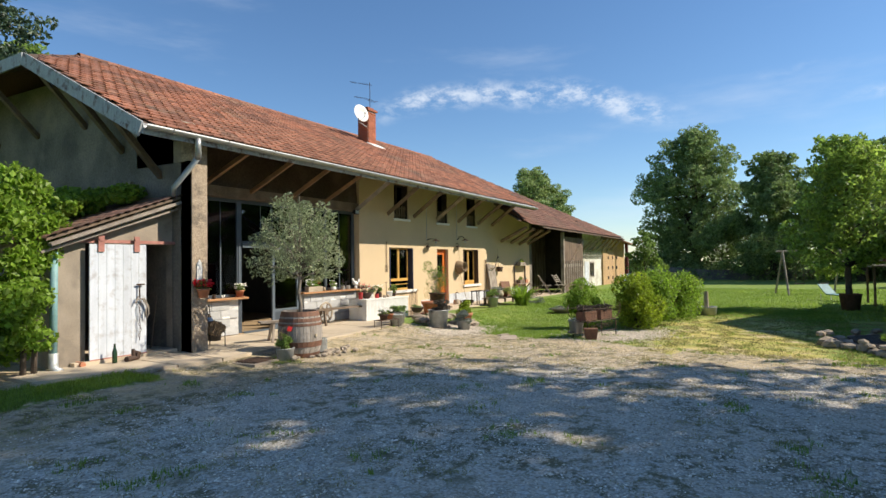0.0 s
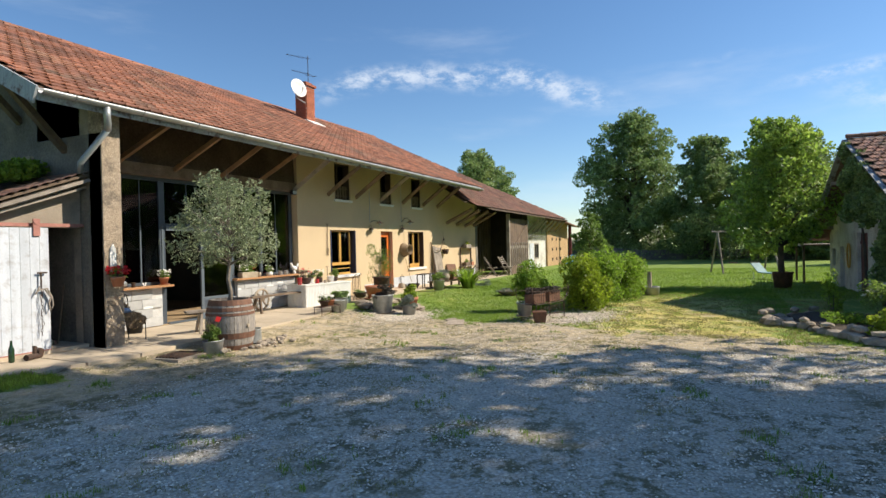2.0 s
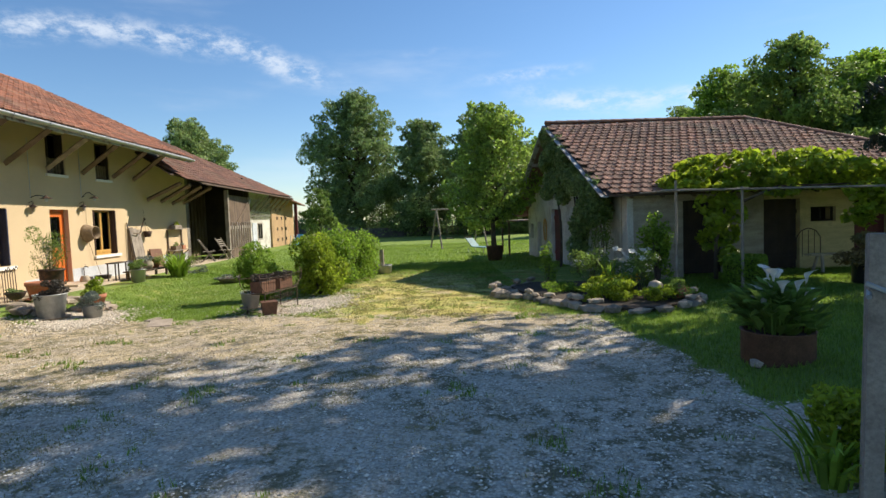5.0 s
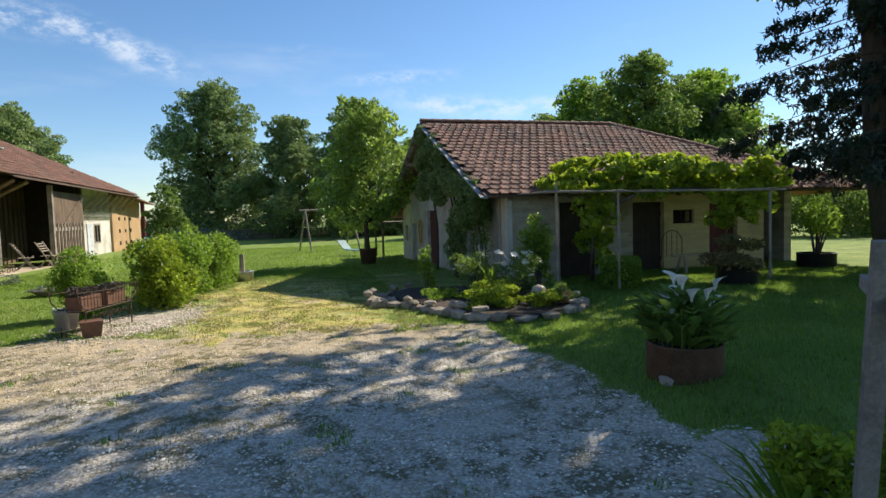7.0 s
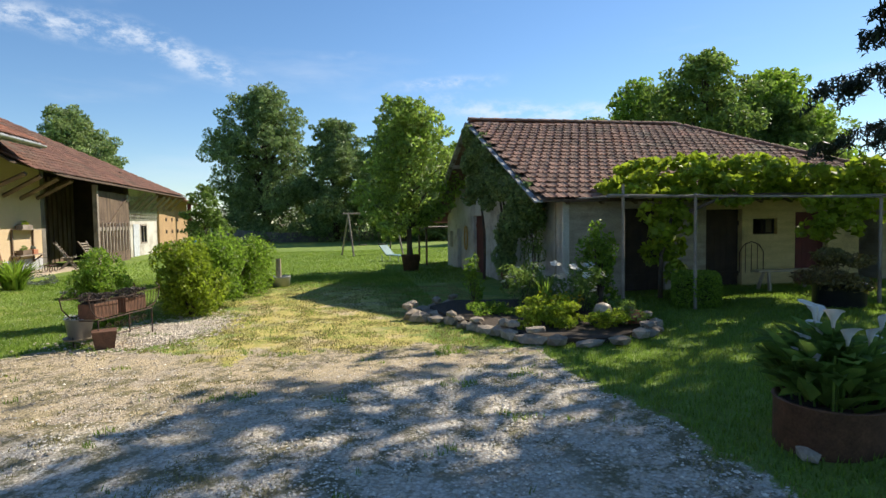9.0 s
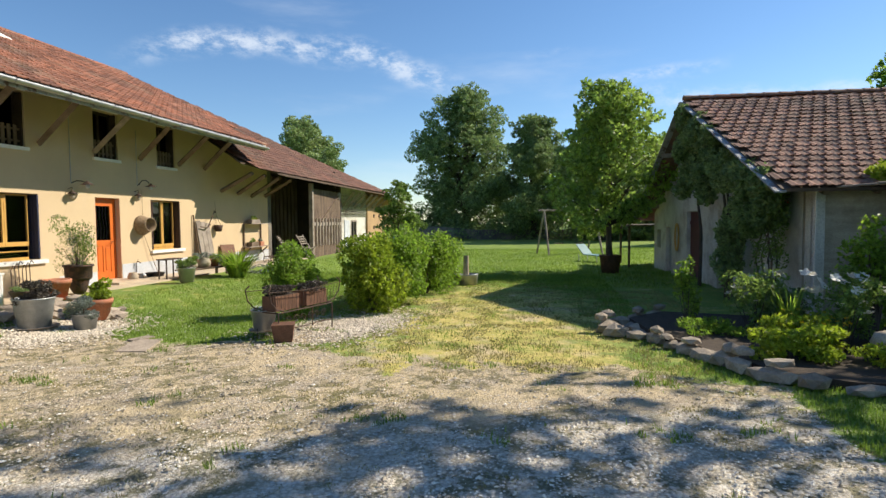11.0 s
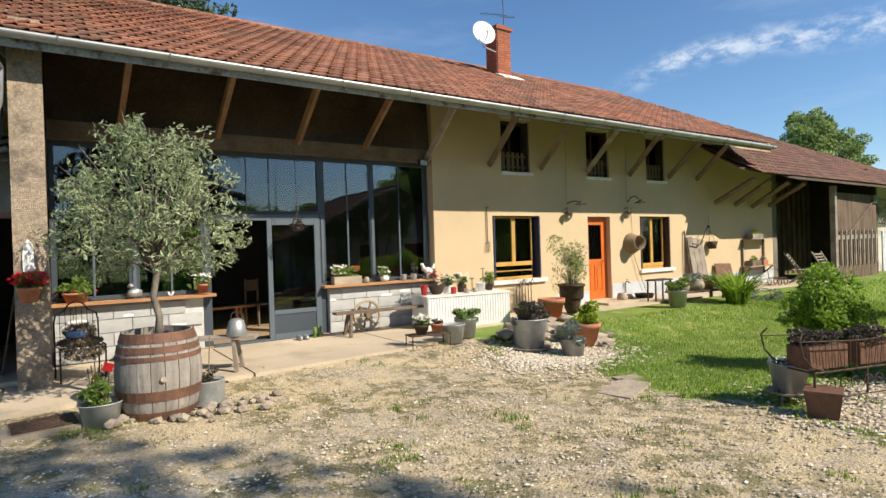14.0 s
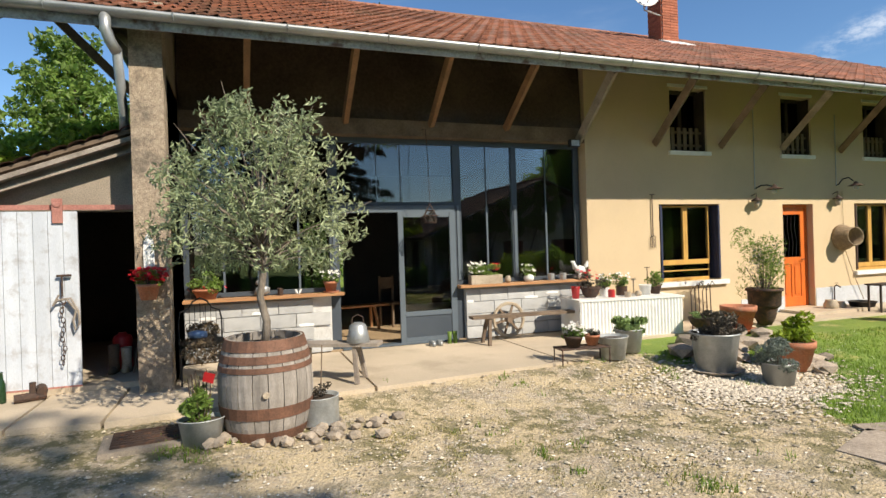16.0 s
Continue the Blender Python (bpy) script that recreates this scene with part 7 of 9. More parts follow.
for s in (-1, 1):
    pts = [(s * (0.12 + 0.05 * math.cos(a)), 0.2, 0.62 + 0.05 * math.sin(a)) for a in [0.6 * q for q in range(9)]]
    tube(bm, pts, 0.005, 4)
part("backrest", bm, M_BLACK, wc)
rng = np.random.default_rng(8)
v, f = leaf_mesh(cloud_points(rng, 2600, [(0, 0, 0.46, 0.25, 0.24, 0.05), (0, -0.22, 0.36, 0.25, 0.04, 0.12), (0.02, 0.14, 0.56, 0.2, 0.05, 0.12)]), 0.06, rng, aspect=0.25, droop=0.8)
mesh_part("sheepskin", v, f, M_WICKER, wc, "shaggy pale sheepskin")
bm = bmesh.new()
stone(bm, -0.06, -0.03, 0.55, 0.13, 0.10, 0.06, random.Random(2))
part("cloth", bm, M_CLOTH_BLUE, wc, "folded blue and white cloth", smooth=True)
pot("coal_bucket", 5.7, 13.75, 0.0, "bucket", 0.17, 0.30, M_BLACK, "dark metal bucket by the block wall", "bucket", soil=False)

# things on the pillar and the plank sills
t = pot("wall_pot", 4.50, 12.50, 1.02, "terracotta", 0.115, 0.17, M_TERRA, "terracotta pot of red geraniums hung on the pillar")
foliage(t, 0.15, 0.16, 0.12, 0.16, L_MID, 350, 0.05, 21)
flowers(t, 0.2, 0.20, 0.13, 0.14, M_FLOWER_RED, 95, 0.028, 22)
bm = bmesh.new()
tube(bm, [(-0.1, 0.02, 0.12), (0, 0.12, 0.14), (0.1, 0.02, 0.12)], 0.006, 5)
part("ring", bm, M_IRON, t)
t = thing("white_plaque", 4.50, 12.605, 1.27, "tall narrow white painted board on the pillar", "plaque")
bm = bmesh.new()
pts = [(-0.05, 0), (0.05, 0), (0.055, 0.28), (0.045, 0.40), (0.0, 0.47), (-0.045, 0.40), (-0.055, 0.28)]
fa = [bm.verts.new((p[0], 0, p[1])) for p in pts]
fb = [bm.verts.new((p[0], 0.02, p[1])) for p in pts]
bm.faces.new(fa)
bm.faces.new(fb[::-1])
for i in range(7):
    bm.faces.new((fa[i], fa[(i + 1) % 7], fb[(i + 1) % 7], fb[i]))
part("board", bm, M_WHITE, t)
SILL = 0.873
t = pot("terracotta_trough", 4.98, 14.08, SILL, "terracotta", 0.17, 0.14, M_TERRA, "terracotta trough with leafy geraniums on the plank sill", sy=0.5)
foliage(t, 0.12, 0.24, 0.1, 0.24, L_MID, 700, 0.05, 31)
flowers(t, 0.12, 0.28, 0.08, 0.1, M_FLOWER_RED, 12, 0.025, 32)
t = thing("stone_bird", 5.72, 14.08, SILL, "grey cut-out bird figure on the plank sill", "ornament")
bm = bmesh.new()
stone(bm, 0, 0, 0.08, 0.13, 0.035, 0.09, random.Random(9), 0.2)
stone(bm, -0.06, 0, 0.19, 0.045, 0.03, 0.04, random.Random(8))
bmesh.ops.join(bm) if False else None
tagged(t, category="ornament")
part("figure", bm, M_ZINC, t, smooth=True)
pot("small_tin", 5.95, 14.09, SILL, "straight", 0.038, 0.10, M_IRON, "small rusty tin on the plank sill", "tin", soil=False, n=12)
t = thing("white_heart", 6.20, 14.09, SILL, "little white butterfly ornament on the plank sill", "ornament")
bm = bmesh.new()
for s in (-1, 1):
    pts = [(0, 0.0), (s * 0.035, 0.03), (s * 0.05, 0.075), (s * 0.02, 0.07)]
    a = [bm.verts.new((p[0], -0.004, p[1])) for p in pts]
    b = [bm.verts.new((p[0], 0.004, p[1])) for p in pts]
    bm.faces.new(a)
    bm.faces.new(b[::-1])
    for i in range(4):
        bm.faces.new((a[i], a[(i + 1) % 4], b[(i + 1) % 4], b[i]))
part("wings", bm, M_WHITE, t)
t = pot("sill_pot", 6.66, 14.08, SILL, "terracotta", 0.10, 0.15, M_TERRA, "pinkish terracotta pot of white flowers on the plank sill", saucer=M_TERRA)
foliage(t, 0.14, 0.13, 0.12, 0.16, L_MID, 350, 0.04, 33)
flowers(t, 0.2, 0.14, 0.12, 0.12, M_FLOWER_WHITE, 60, 0.024, 34)
t = thing("flower_box", 9.12, 14.08, SILL, "pale wooden flower box of white and red flowers on a sill", "planter")
part("trough", boxbm(-0.27, 0.27, -0.075, 0.075, 0, 0.14), M_CROCK, t, bevel=0.015)
foliage(t, 0.12, 0.28, 0.09, 0.2, L_MID, 800, 0.04, 35)
flowers(t, 0.18, 0.16, 0.08, 0.18, M_FLOWER_WHITE, 60, 0.025, 36).location = (-0.14, 0, 0)
flowers(t, 0.22, 0.05, 0.05, 0.1, M_FLOWER_RED, 24, 0.026, 37, "red_blossom").location = (0.2, 0, 0)
pot("stone_egg", 9.52, 14.08, SILL, "jar", 0.05, 0.11, M_CROCK, "smooth pale stone jar on the plank sill", "ornament", soil=False, n=14)
t = pot("white_vase", 9.90, 14.08, SILL, "jar", 0.085, 0.12, M_WHITE, "white ceramic vase with small white flowers on the plank sill")
foliage(t, 0.1, 0.13, 0.1, 0.2, L_MID, 280, 0.04, 38)
flowers(t, 0.14, 0.12, 0.1, 0.16, M_FLOWER_WHITE, 26, 0.024, 39)
for x in (10.32, 10.55):
    pot("glass_jar", x, 14.08, SILL, "straight", 0.055, 0.11, M_GALV, "small grey glass candle jar on the plank sill", "jar", soil=False, n=14, group="jars on the plank sill")
# rooster
rs = thing("rooster_figure", 10.86, 14.05, SILL, "white glazed rooster figure on the plank sill", "statue")
bm = bmesh.new()
stone(bm, 0, 0, 0.15, 0.12, 0.055, 0.085, random.Random(1))
tube(bm, [(-0.08, 0, 0.18), (-0.11, 0, 0.25), (-0.125, 0, 0.30)], [0.05, 0.032, 0.026], 8)
tube(bm, [(-0.14, 0, 0.30), (-0.18, 0, 0.285)], [0.015, 0.003], 6)
for k in range(4):
    tube(bm, [(0.08, 0, 0.17), (0.15 + 0.015 * k, 0, 0.22 + 0.03 * k), (0.2, 0, 0.16 + 0.045 * k)], [0.03, 0.028, 0.008], 6)
tube(bm, [(0, 0.0, 0.0), (0, 0, 0.1)], [0.05, 0.03], 8)
part("figure", bm, M_WHITE, rs, smooth=True)
# hanging planter on a chain
hp = thing("hanging_planter", 8.10, 13.72, 1.85, "small rusty wire hanging planter on a thin chain", "hanging planter")
bm = bmesh.new()
tube(bm, [(0, 0, 0.28), (-0.01, 0, 0.9), (0, 0.1, 1.40), (0, 0.34, 1.45)], 0.006, 5)
part("chain", bm, M_IRON, hp)
bm = bmesh.new()
for a in range(4):
    c, s = math.cos(a * 1.57 + 0.4), math.sin(a * 1.57 + 0.4)
    tube(bm, [(0, 0, 0.28), (0.13 * c, 0.13 * s, 0.10), (0.09 * c, 0.09 * s, 0.0)], 0.006, 5)
for z, r in ((0.10, 0.13), (0.0, 0.09), (0.18, 0.07)):
    tube(bm, [(r * math.cos(a), r * math.sin(a), z) for a in [0.5236 * k for k in range(13)]], 0.006, 5, caps=False)
part("basket", bm, M_IRON, hp)
foliage(hp, 0.03, 0.11, 0.11, 0.14, L_PURPLE, 200, 0.035, 41, stems=False)

# corrugated white cabinet with pots on it
TX, TY = 11.22, 13.45
tb = thing("display_stand", TX, TY, 0.0, "white corrugated sheet stand carrying many flower pots", "stand", rz=-8)
part("top", boxbm(-0.90, 0.90, -0.38, 0.38, 0.57, 0.60), M_WHITE, tb, bevel=0.006)
bm = bmesh.new()
n = 64
for (p, q) in (((-0.88, -0.36), (0.88, -0.36)), ((-0.88, 0.36), (-0.88, -0.36)), ((0.88, -0.36), (0.88, 0.36))):
    p, q = Vector((*p, 0)), Vector((*q, 0))
    d = (q - p)
    m = max(10, int(d.length / 0.028))
    s = Vector((d.y, -d.x, 0)).normalized()
    prev = None
    for k in range(m + 1):
        c = p.lerp(q, k / m) + s * (0.010 if k % 2 else -0.004)
        cur = (bm.verts.new((c.x, c.y, 0.0)), bm.verts.new((c.x, c.y, 0.57)))
        if prev:
            bm.faces.new((prev[0], cur[0], cur[1], prev[1]))
        prev = cur
part("corrugated_side", bm, M_WHITE, tb, "white corrugated sheet")
tops = [(-0.80, -0.05, "bucket", 0.07, 0.19, M_RED, "red and white striped enamel tin", None), (-0.52, 0.0, "bowl", 0.16, 0.17, M_IRON, "dark bowl of reddish coleus", L_PURPLE),
        (-0.22, -0.12, "straight", 0.055, 0.12, M_RED, "small red candle jar", None), (-0.20, 0.15, "straight", 0.08, 0.14, M_WHITE, "white pot with white flowers", L_MID),
        (0.08, 0.1, "straight", 0.09, 0.15, M_IRON, "rusty tin planted with white flowers", L_MID), (0.25, -0.12, "jar", 0.055, 0.08, M_CROCK, "round stone ball", None),
        (0.46, 0.02, "bucket", 0.10, 0.16, M_WHITE, "plain white enamel pot", None), (0.68, 0.08, "terracotta", 0.10, 0.15, M_IRON, "brown pot of leafy herbs", L_MID),
        (0.02, -0.2, "straight", 0.05, 0.08, M_CROCK, "small clay pot", None)]
for k, (dx, dy, kind, r, h, mt, lb, lf) in enumerate(tops):
    c, s = math.cos(radians(-8)), math.sin(radians(-8))
    t = pot("stand_pot", TX + dx * c - dy * s, TY + dx * s + dy * c, 0.601, kind, r, h, mt, lb + " on the white stand", n=16, soil=lf is not None)
    if lf is not None:
        foliage(t, h * 0.85, r * 1.6, r * 1.5, 0.22, lf, 420, 0.045, 50 + k)
        if k in (3, 4):
            flowers(t, h + 0.08, r * 1.7, r * 1.4, 0.14, M_FLOWER_WHITE, 40, 0.024, 60 + k)
        if k == 1:
            flowers(t, h + 0.12, r * 1.3, r * 1.3, 0.15, M_FLOWER_RED, 14, 0.03, 61)
t = thing("fork_tool", 12.05, 13.80, 0.6, "short garden fork standing behind the pots", "garden tool")
bm = bmesh.new()
tube(bm, [(0, 0, 0), (0, 0, 0.42)], 0.010, 6)
tube(bm, [(-0.05, 0, 0.42), (0.05, 0, 0.42)], 0.010, 6)
part("handle", bm, M_WOOD_OLD, t)

# pots standing on ground and terrace
def gz2(x, y):
    return 0.0 if y > 12.9 else ground_z(x, y)


st2 = thing("iron_stand", 9.45, 11.9, gz2(9.45, 11.9), "low rusty iron plant stand", "plant stand", rz=-6)
bm = bmesh.new()
tube(bm, [(-0.33, -0.13, 0.2), (0.33, -0.13, 0.2), (0.33, 0.13, 0.2), (-0.33, 0.13, 0.2), (-0.33, -0.13, 0.2)], 0.01, 5)
for k in range(5):
    tube(bm, [(-0.33, -0.1 + k * 0.05, 0.2), (0.33, -0.1 + k * 0.05, 0.2)], 0.006, 4)
part("shelf", bm, M_IRON, st2)
for sx in (-0.32, 0.32):
    for sy in (-0.12, 0.12):
        bm = bmesh.new()
        tube(bm, [(sx, sy, 0), (sx, sy, 0.2)], 0.009, 5)
        part("leg", bm, M_IRON, st2)
t = pot("small_pot", 9.33, 11.9, gz2(9.33, 11.9) + 0.21, "terracotta", 0.12, 0.14, M_IRON, "dark pot of white flowers on the iron stand")
foliage(t, 0.12, 0.15, 0.14, 0.14, L_MID, 320, 0.045, 71)
flowers(t, 0.2, 0.15, 0.13, 0.1, M_FLOWER_WHITE, 36, 0.024, 72)
t = pot("small_pot", 9.62, 11.92, gz2(9.62, 11.9) + 0.21, "terracotta", 0.10, 0.13, M_TERRA, "small clay pot of dry plants on the iron stand")
foliage(t, 0.12, 0.1, 0.1, 0.1, L_PURPLE, 160, 0.035, 73)
pot("zinc_tub", 9.95, 11.95, gz2(9.95, 11.95), "bucket", 0.20, 0.29, M_GALV, "plain galvanised tub without plants", "tub")
t = pot("zinc_bucket", 10.36, 12.15, gz2(10.36, 12.15), "bucket", 0.19, 0.31, M_GALV, "galvanised bucket with broad green leaves")
foliage(t, 0.27, 0.24, 0.22, 0.16, L_OAK, 260, 0.10, 74, aspect=0.8)
t = pot("large_bucket", 10.92, 11.22, gz2(10.9, 11.2), "bucket", 0.29, 0.46, M_GALV, "large pale galvanised bucket of purple-green sage", saucer=M_WOOD_GREY)
foliage(t, 0.40, 0.34, 0.32, 0.32, L_PURPLE, 2200, 0.05, 75, clumps=16)
t = pot("lavender_pot", 11.25, 10.62, gz2(11.25, 10.6), "bucket", 0.20, 0.26, M_ZINC, "dull grey metal pot of silvery lavender")
foliage(t, 0.2, 0.28, 0.26, 0.34, L_SILVER, 1500, 0.06, 76, aspect=0.25)
t = pot("terracotta_pot", 11.95, 10.98, gz2(11.95, 11.0), "terracotta", 0.24, 0.36, M_TERRA, "big terracotta pot of yellow-green foliage")
foliage(t, 0.34, 0.26, 0.24, 0.40, L_LIME, 800, 0.07, 77)
t = pot("white_basin", 12.28, 11.25, gz2(12.3, 11.2) + 0.16, "bowl", 0.12, 0.10, M_WHITE, "small white basin with green leaves")
foliage(t, 0.08, 0.12, 0.1, 0.08, L_MID, 160, 0.04, 78)
t = pot("terracotta_pot", 12.95, 12.75, gz2(12.95, 12.75), "terracotta", 0.27, 0.38, M_TERRA, "wide pale terracotta pot against the wall", saucer=M_TERRA)
t = pot("urn", 13.75, 12.95, 0.0, "bowl", 0.20, 0.34, M_IRON, "dark iron garden urn below the pot", "urn", soil=False)
bm = bmesh.new()
lathe(bm, [(0, 0.30), (0.22, 0.30), (0.25, 0.345), (0.26, 0.57), (0.29, 0.58), (0.29, 0.62), (0.25, 0.62), (0.24, 0.56), (0, 0.56)], 20)
part("upper_pot", bm, M_IRON, t, "brown terracotta pot stood in the urn", smooth=True)
foliage(t, 0.56, 0.48, 0.42, 1.0, L_MID, 2300, 0.055, 79, clumps=20, aspect=0.3)
foliage(t, 0.50, 0.3, 0.2, 0.8, L_SILVER, 500, 0.05, 80, nm="dry_foliage", aspect=0.25)
t = thing("boot_rack", 12.55, 13.1, 0.0, "thin curled iron rods of a plant rack", "plant stand")
bm = bmesh.new()
for k in range(6):
    x = -0.2 + k * 0.08
    tube(bm, [(x, 0, 0), (x, 0.02, 0.62 + 0.04 * (k % 3)), (x + 0.05, 0.02, 0.70 + 0.04 * (k % 3)), (x + 0.1, 0.02, 0.64 + 0.04 * (k % 3))], 0.009, 5)
tube(bm, [(-0.22, 0, 0.2), (0.24, 0, 0.2)], 0.008, 5)
part("rods", bm, M_IRON, t)
t = pot("iron_bowl", 12.2, 12.75, gz2(12.2, 12.75) + 0.1, "bowl", 0.20, 0.16, M_IRON, "low dark bowl of succulents")
foliage(t, 0.13, 0.18, 0.18, 0.1, L_OAK, 300, 0.05, 81)
for x, r, h in ((16.25, 0.13, 0.22), (16.52, 0.09, 0.17)):
    pot("stoneware_crock", x, 13.62, 0.0, "jar", r, h, M_CROCK, "pale stoneware crock by the plinth", "crock", soil=False, group="stoneware crocks by the plinth")
pot("black_basin", 16.95, 13.5, 0.0, "bucket", 0.24, 0.16, M_BLACK, "shallow black basin under the outside tap", "basin", soil=False)
t = thing("water_tap", 16.85, 13.98, 0.0, "brass and iron outside tap on a short pipe", "tap")
bm = bmesh.new()
tube(bm, [(0, 0, 0.0), (0, 0, 0.42), (0, -0.05, 0.46), (0, -0.13, 0.42)], 0.014, 6)
tube(bm, [(-0.04, -0.05, 0.50), (0.04, -0.05, 0.50)], 0.008, 5)
part("pipe", bm, M_IRON, t)
t = pot("zinc_pot", 16.3, 12.15, gz2(16.3, 12.15), "bucket", 0.22, 0.36, M_ZINC, "grey metal pot with leafy green plant on the lawn edge")
foliage(t, 0.33, 0.28, 0.26, 0.22, L_MID, 700, 0.06, 82)
# low table with pots, iris clump
lt = thing("low_table", 17.75, 12.55, gz2(17.75, 12.5), "low dark plank table crowded with pots", "table", rz=-8)
part("top", boxbm(-0.85, 0.85, -0.25, 0.25, 0.20, 0.24), M_WOOD_OLD, lt, bevel=0.006)
for sx in (-0.7, 0.7):
    for sy in (-0.18, 0.18):
        part("leg", boxbm(sx - 0.03, sx + 0.03, sy - 0.03, sy + 0.03, 0.0, 0.20), M_WOOD_OLD, lt)
for k, (dx, r, h, mt) in enumerate(((-0.55, 0.16, 0.2, M_CROCK), (-0.1, 0.2, 0.27, M_CROCK), (0.35, 0.14, 0.2, M_TERRA))):
    t = pot("table_pot", 17.75 + dx, 12.52 - dx * 0.14, gz2(17.75, 12.5) + 0.241, "jar" if k < 2 else "terracotta", r, h, mt, ("rounded pale stone pot", "big rounded stone jar", "clay pot of feathery herbs")[k] + " on the low table")
    foliage(t, h * 0.85, r * 1.4, r * 1.3, 0.18, (L_MID, L_SILVER, L_MID)[k], 320, 0.05, 90 + k)
t = thing("slat_table", 17.0, 13.1, 0.0, "narrow dark slatted side table", "table")
part("top", boxbm(-0.35, 0.35, -0.15, 0.15, 0.5, 0.53), M_WOOD_DARK, t)
for sx in (-0.3, 0.3):
    for sy in (-0.11, 0.11):
        part("leg", boxbm(sx - 0.015, sx + 0.015, sy - 0.015, sy + 0.015, 0, 0.5), M_WOOD_DARK, t)
t = thing("iris_clump", 18.1, 11.75, gz2(18.1, 11.75), "spiky clump of green iris leaves on the lawn edge", "plant")
blades(t, 0, 0.80, 0.95, L_BRIGHT, 230, 95, 0.028, 0.7)
t = thing("silver_plant", 19.3, 11.7, gz2(19.3, 11.7), "low mound of silvery leaves with a few stones", "plant")
foliage(t, 0.0, 0.5, 0.4, 0.24, L_SILVER, 900, 0.05, 96, stems=False)
# baskets, boards, shelf on the wall
t = thing("wicker_basket", 17.12, FY - 0.02, 1.42, "round woven wicker basket hung on the wall", "basket")
bm = bmesh.new()
prof = [(0.0, 0.0), (0.24, 0.0), (0.27, 0.03), (0.25, 0.10), (0.20, 0.14), (0.19, 0.34), (0.17, 0.34), (0.17, 0.15), (0.0, 0.12)]
lathe(bm, prof, 22)
bmesh.ops.rotate(bm, verts=bm.verts[:], cent=(0, 0, 0), matrix=Matrix.Rotation(radians(86), 3, "X") @ Matrix.Rotation(radians(-10), 3, "Y"))
part("weave", bm, M_WICKER, t, smooth=True)
bm = bmesh.new()
tube(bm, [(0.08, 0, 0.2), (0.06, 0, 0.95)], 0.004, 4)
tube(bm, [(0.05, -0.02, -0.2), (0.3, -0.06, -0.85), (0.55, -0.05, -1.3)], 0.007, 4)
part("cord", bm, M_WICKER, t)
t = thing("old_board", 20.1, FY - 0.16, 0.0, "weathered plank panel with iron fittings leaning on the wall", "board")
bm = bmesh.new()
for k in range(3):
    beam(bm, (-0.36 + k * 0.25, -0.10, 0.02), (-0.42 + k * 0.25, 0.10, 1.55 - 0.04 * k), 0.23, 0.03, up=(0, 1, 0))
part("planks", bm, M_WOOD_GREY, t, bevel=0.004)
bm = bmesh.new()
beam(bm, (-0.55, -0.06, 0.0), (-0.62, 0.12, 1.72), 0.04, 0.04)
tube(bm, [(-0.45, -0.02, 1.35), (-0.1, -0.04, 1.32), (0.1, -0.02, 1.42)], 0.02, 6)
part("frame", bm, M_WOOD_OLD, t)
bm = bmesh.new()
tube(bm, [(-0.1, -0.06, 1.35), (0.35, -0.02, 1.85)], 0.018, 6)
tube(bm, [(0.35, -0.02, 1.85), (0.45, 0.0, 1.82)], 0.03, 6)
part("iron_bar", bm, M_IRON, t)
t = thing("hanging_pail", 20.75, FY - 0.13, 1.18, "small rusty pail hung on the wall", "pail")
bm = bmesh.new()
lathe(bm, [(0, 0), (0.10, 0), (0.15, 0.22), (0.14, 0.22), (0.09, 0.02), (0, 0.02)], 16)
part("body", bm, M_IRON, t, smooth=True)
bm = bmesh.new()
tube(bm, [(-0.14, 0, 0.22), (0, 0.08, 0.55), (0.14, 0, 0.22)], 0.006, 4)
tube(bm, [(0, 0.08, 0.55), (0, 0.11, 1.0)], 0.004, 4)
part("handle", bm, M_IRON, t)
t = thing("brown_panel", 21.2, FY - 0.24, 0.0, "small rusty brown panel leaning on the plinth", "panel", rz=-14)
bm = bmesh.new()
beam(bm, (0, -0.08, 0.01), (0.02, 0.12, 0.72), 0.62, 0.03, up=(0, 1, 0))
part("sheet", bm, M_HOOP, t, bevel=0.01)
sh = thing("wall_shelf", 23.2, FY - 0.02, 0.55, "two-tier weathered wooden shelf with pots on the wall", "shelf")
for z, ext in ((0.0, 0.1), (0.86, 0.0)):
    part("board", boxbm(-0.62 - ext, 0.75 + ext, -0.32, -0.0, z, z + 0.03), M_WOOD_GREY, sh, bevel=0.005)
for sx in (-0.6, 0.7):
    bm = bmesh.new()
    box(bm, sx - 0.03, sx + 0.03, -0.04, 0.0, -0.25, 0.86)
    beam(bm, (sx, -0.03, -0.22), (sx, -0.28, -0.01), 0.04, 0.04)
    part("bracket", bm, M_WOOD_OLD, sh)
for k, (dx, z, w, h, mt, lf) in enumerate(((-0.1, 0.89, 0.32, 0.14, M_WOOD_GREY, L_LIME), (-0.2, 0.03, 0.28, 0.16, M_WOOD_OLD, L_MID), (0.35, 0.03, 0.14, 0.16, M_TERRA, L_SILVER))):
    t = thing("shelf_box", 23.2 + dx, FY - 0.18, 0.55 + z + 0.001, ("shallow wooden box of yellow-green sedum", "small wooden crate with seedlings", "little clay box of silvery herbs")[k] + " on the wall shelf", "planter")
    part("box", boxbm(-w, w, -0.1, 0.1, 0, h), mt, t, bevel=0.006)
    foliage(t, h, w * 0.9, 0.09, 0.14, lf, 380, 0.04, 100 + k, stems=False)
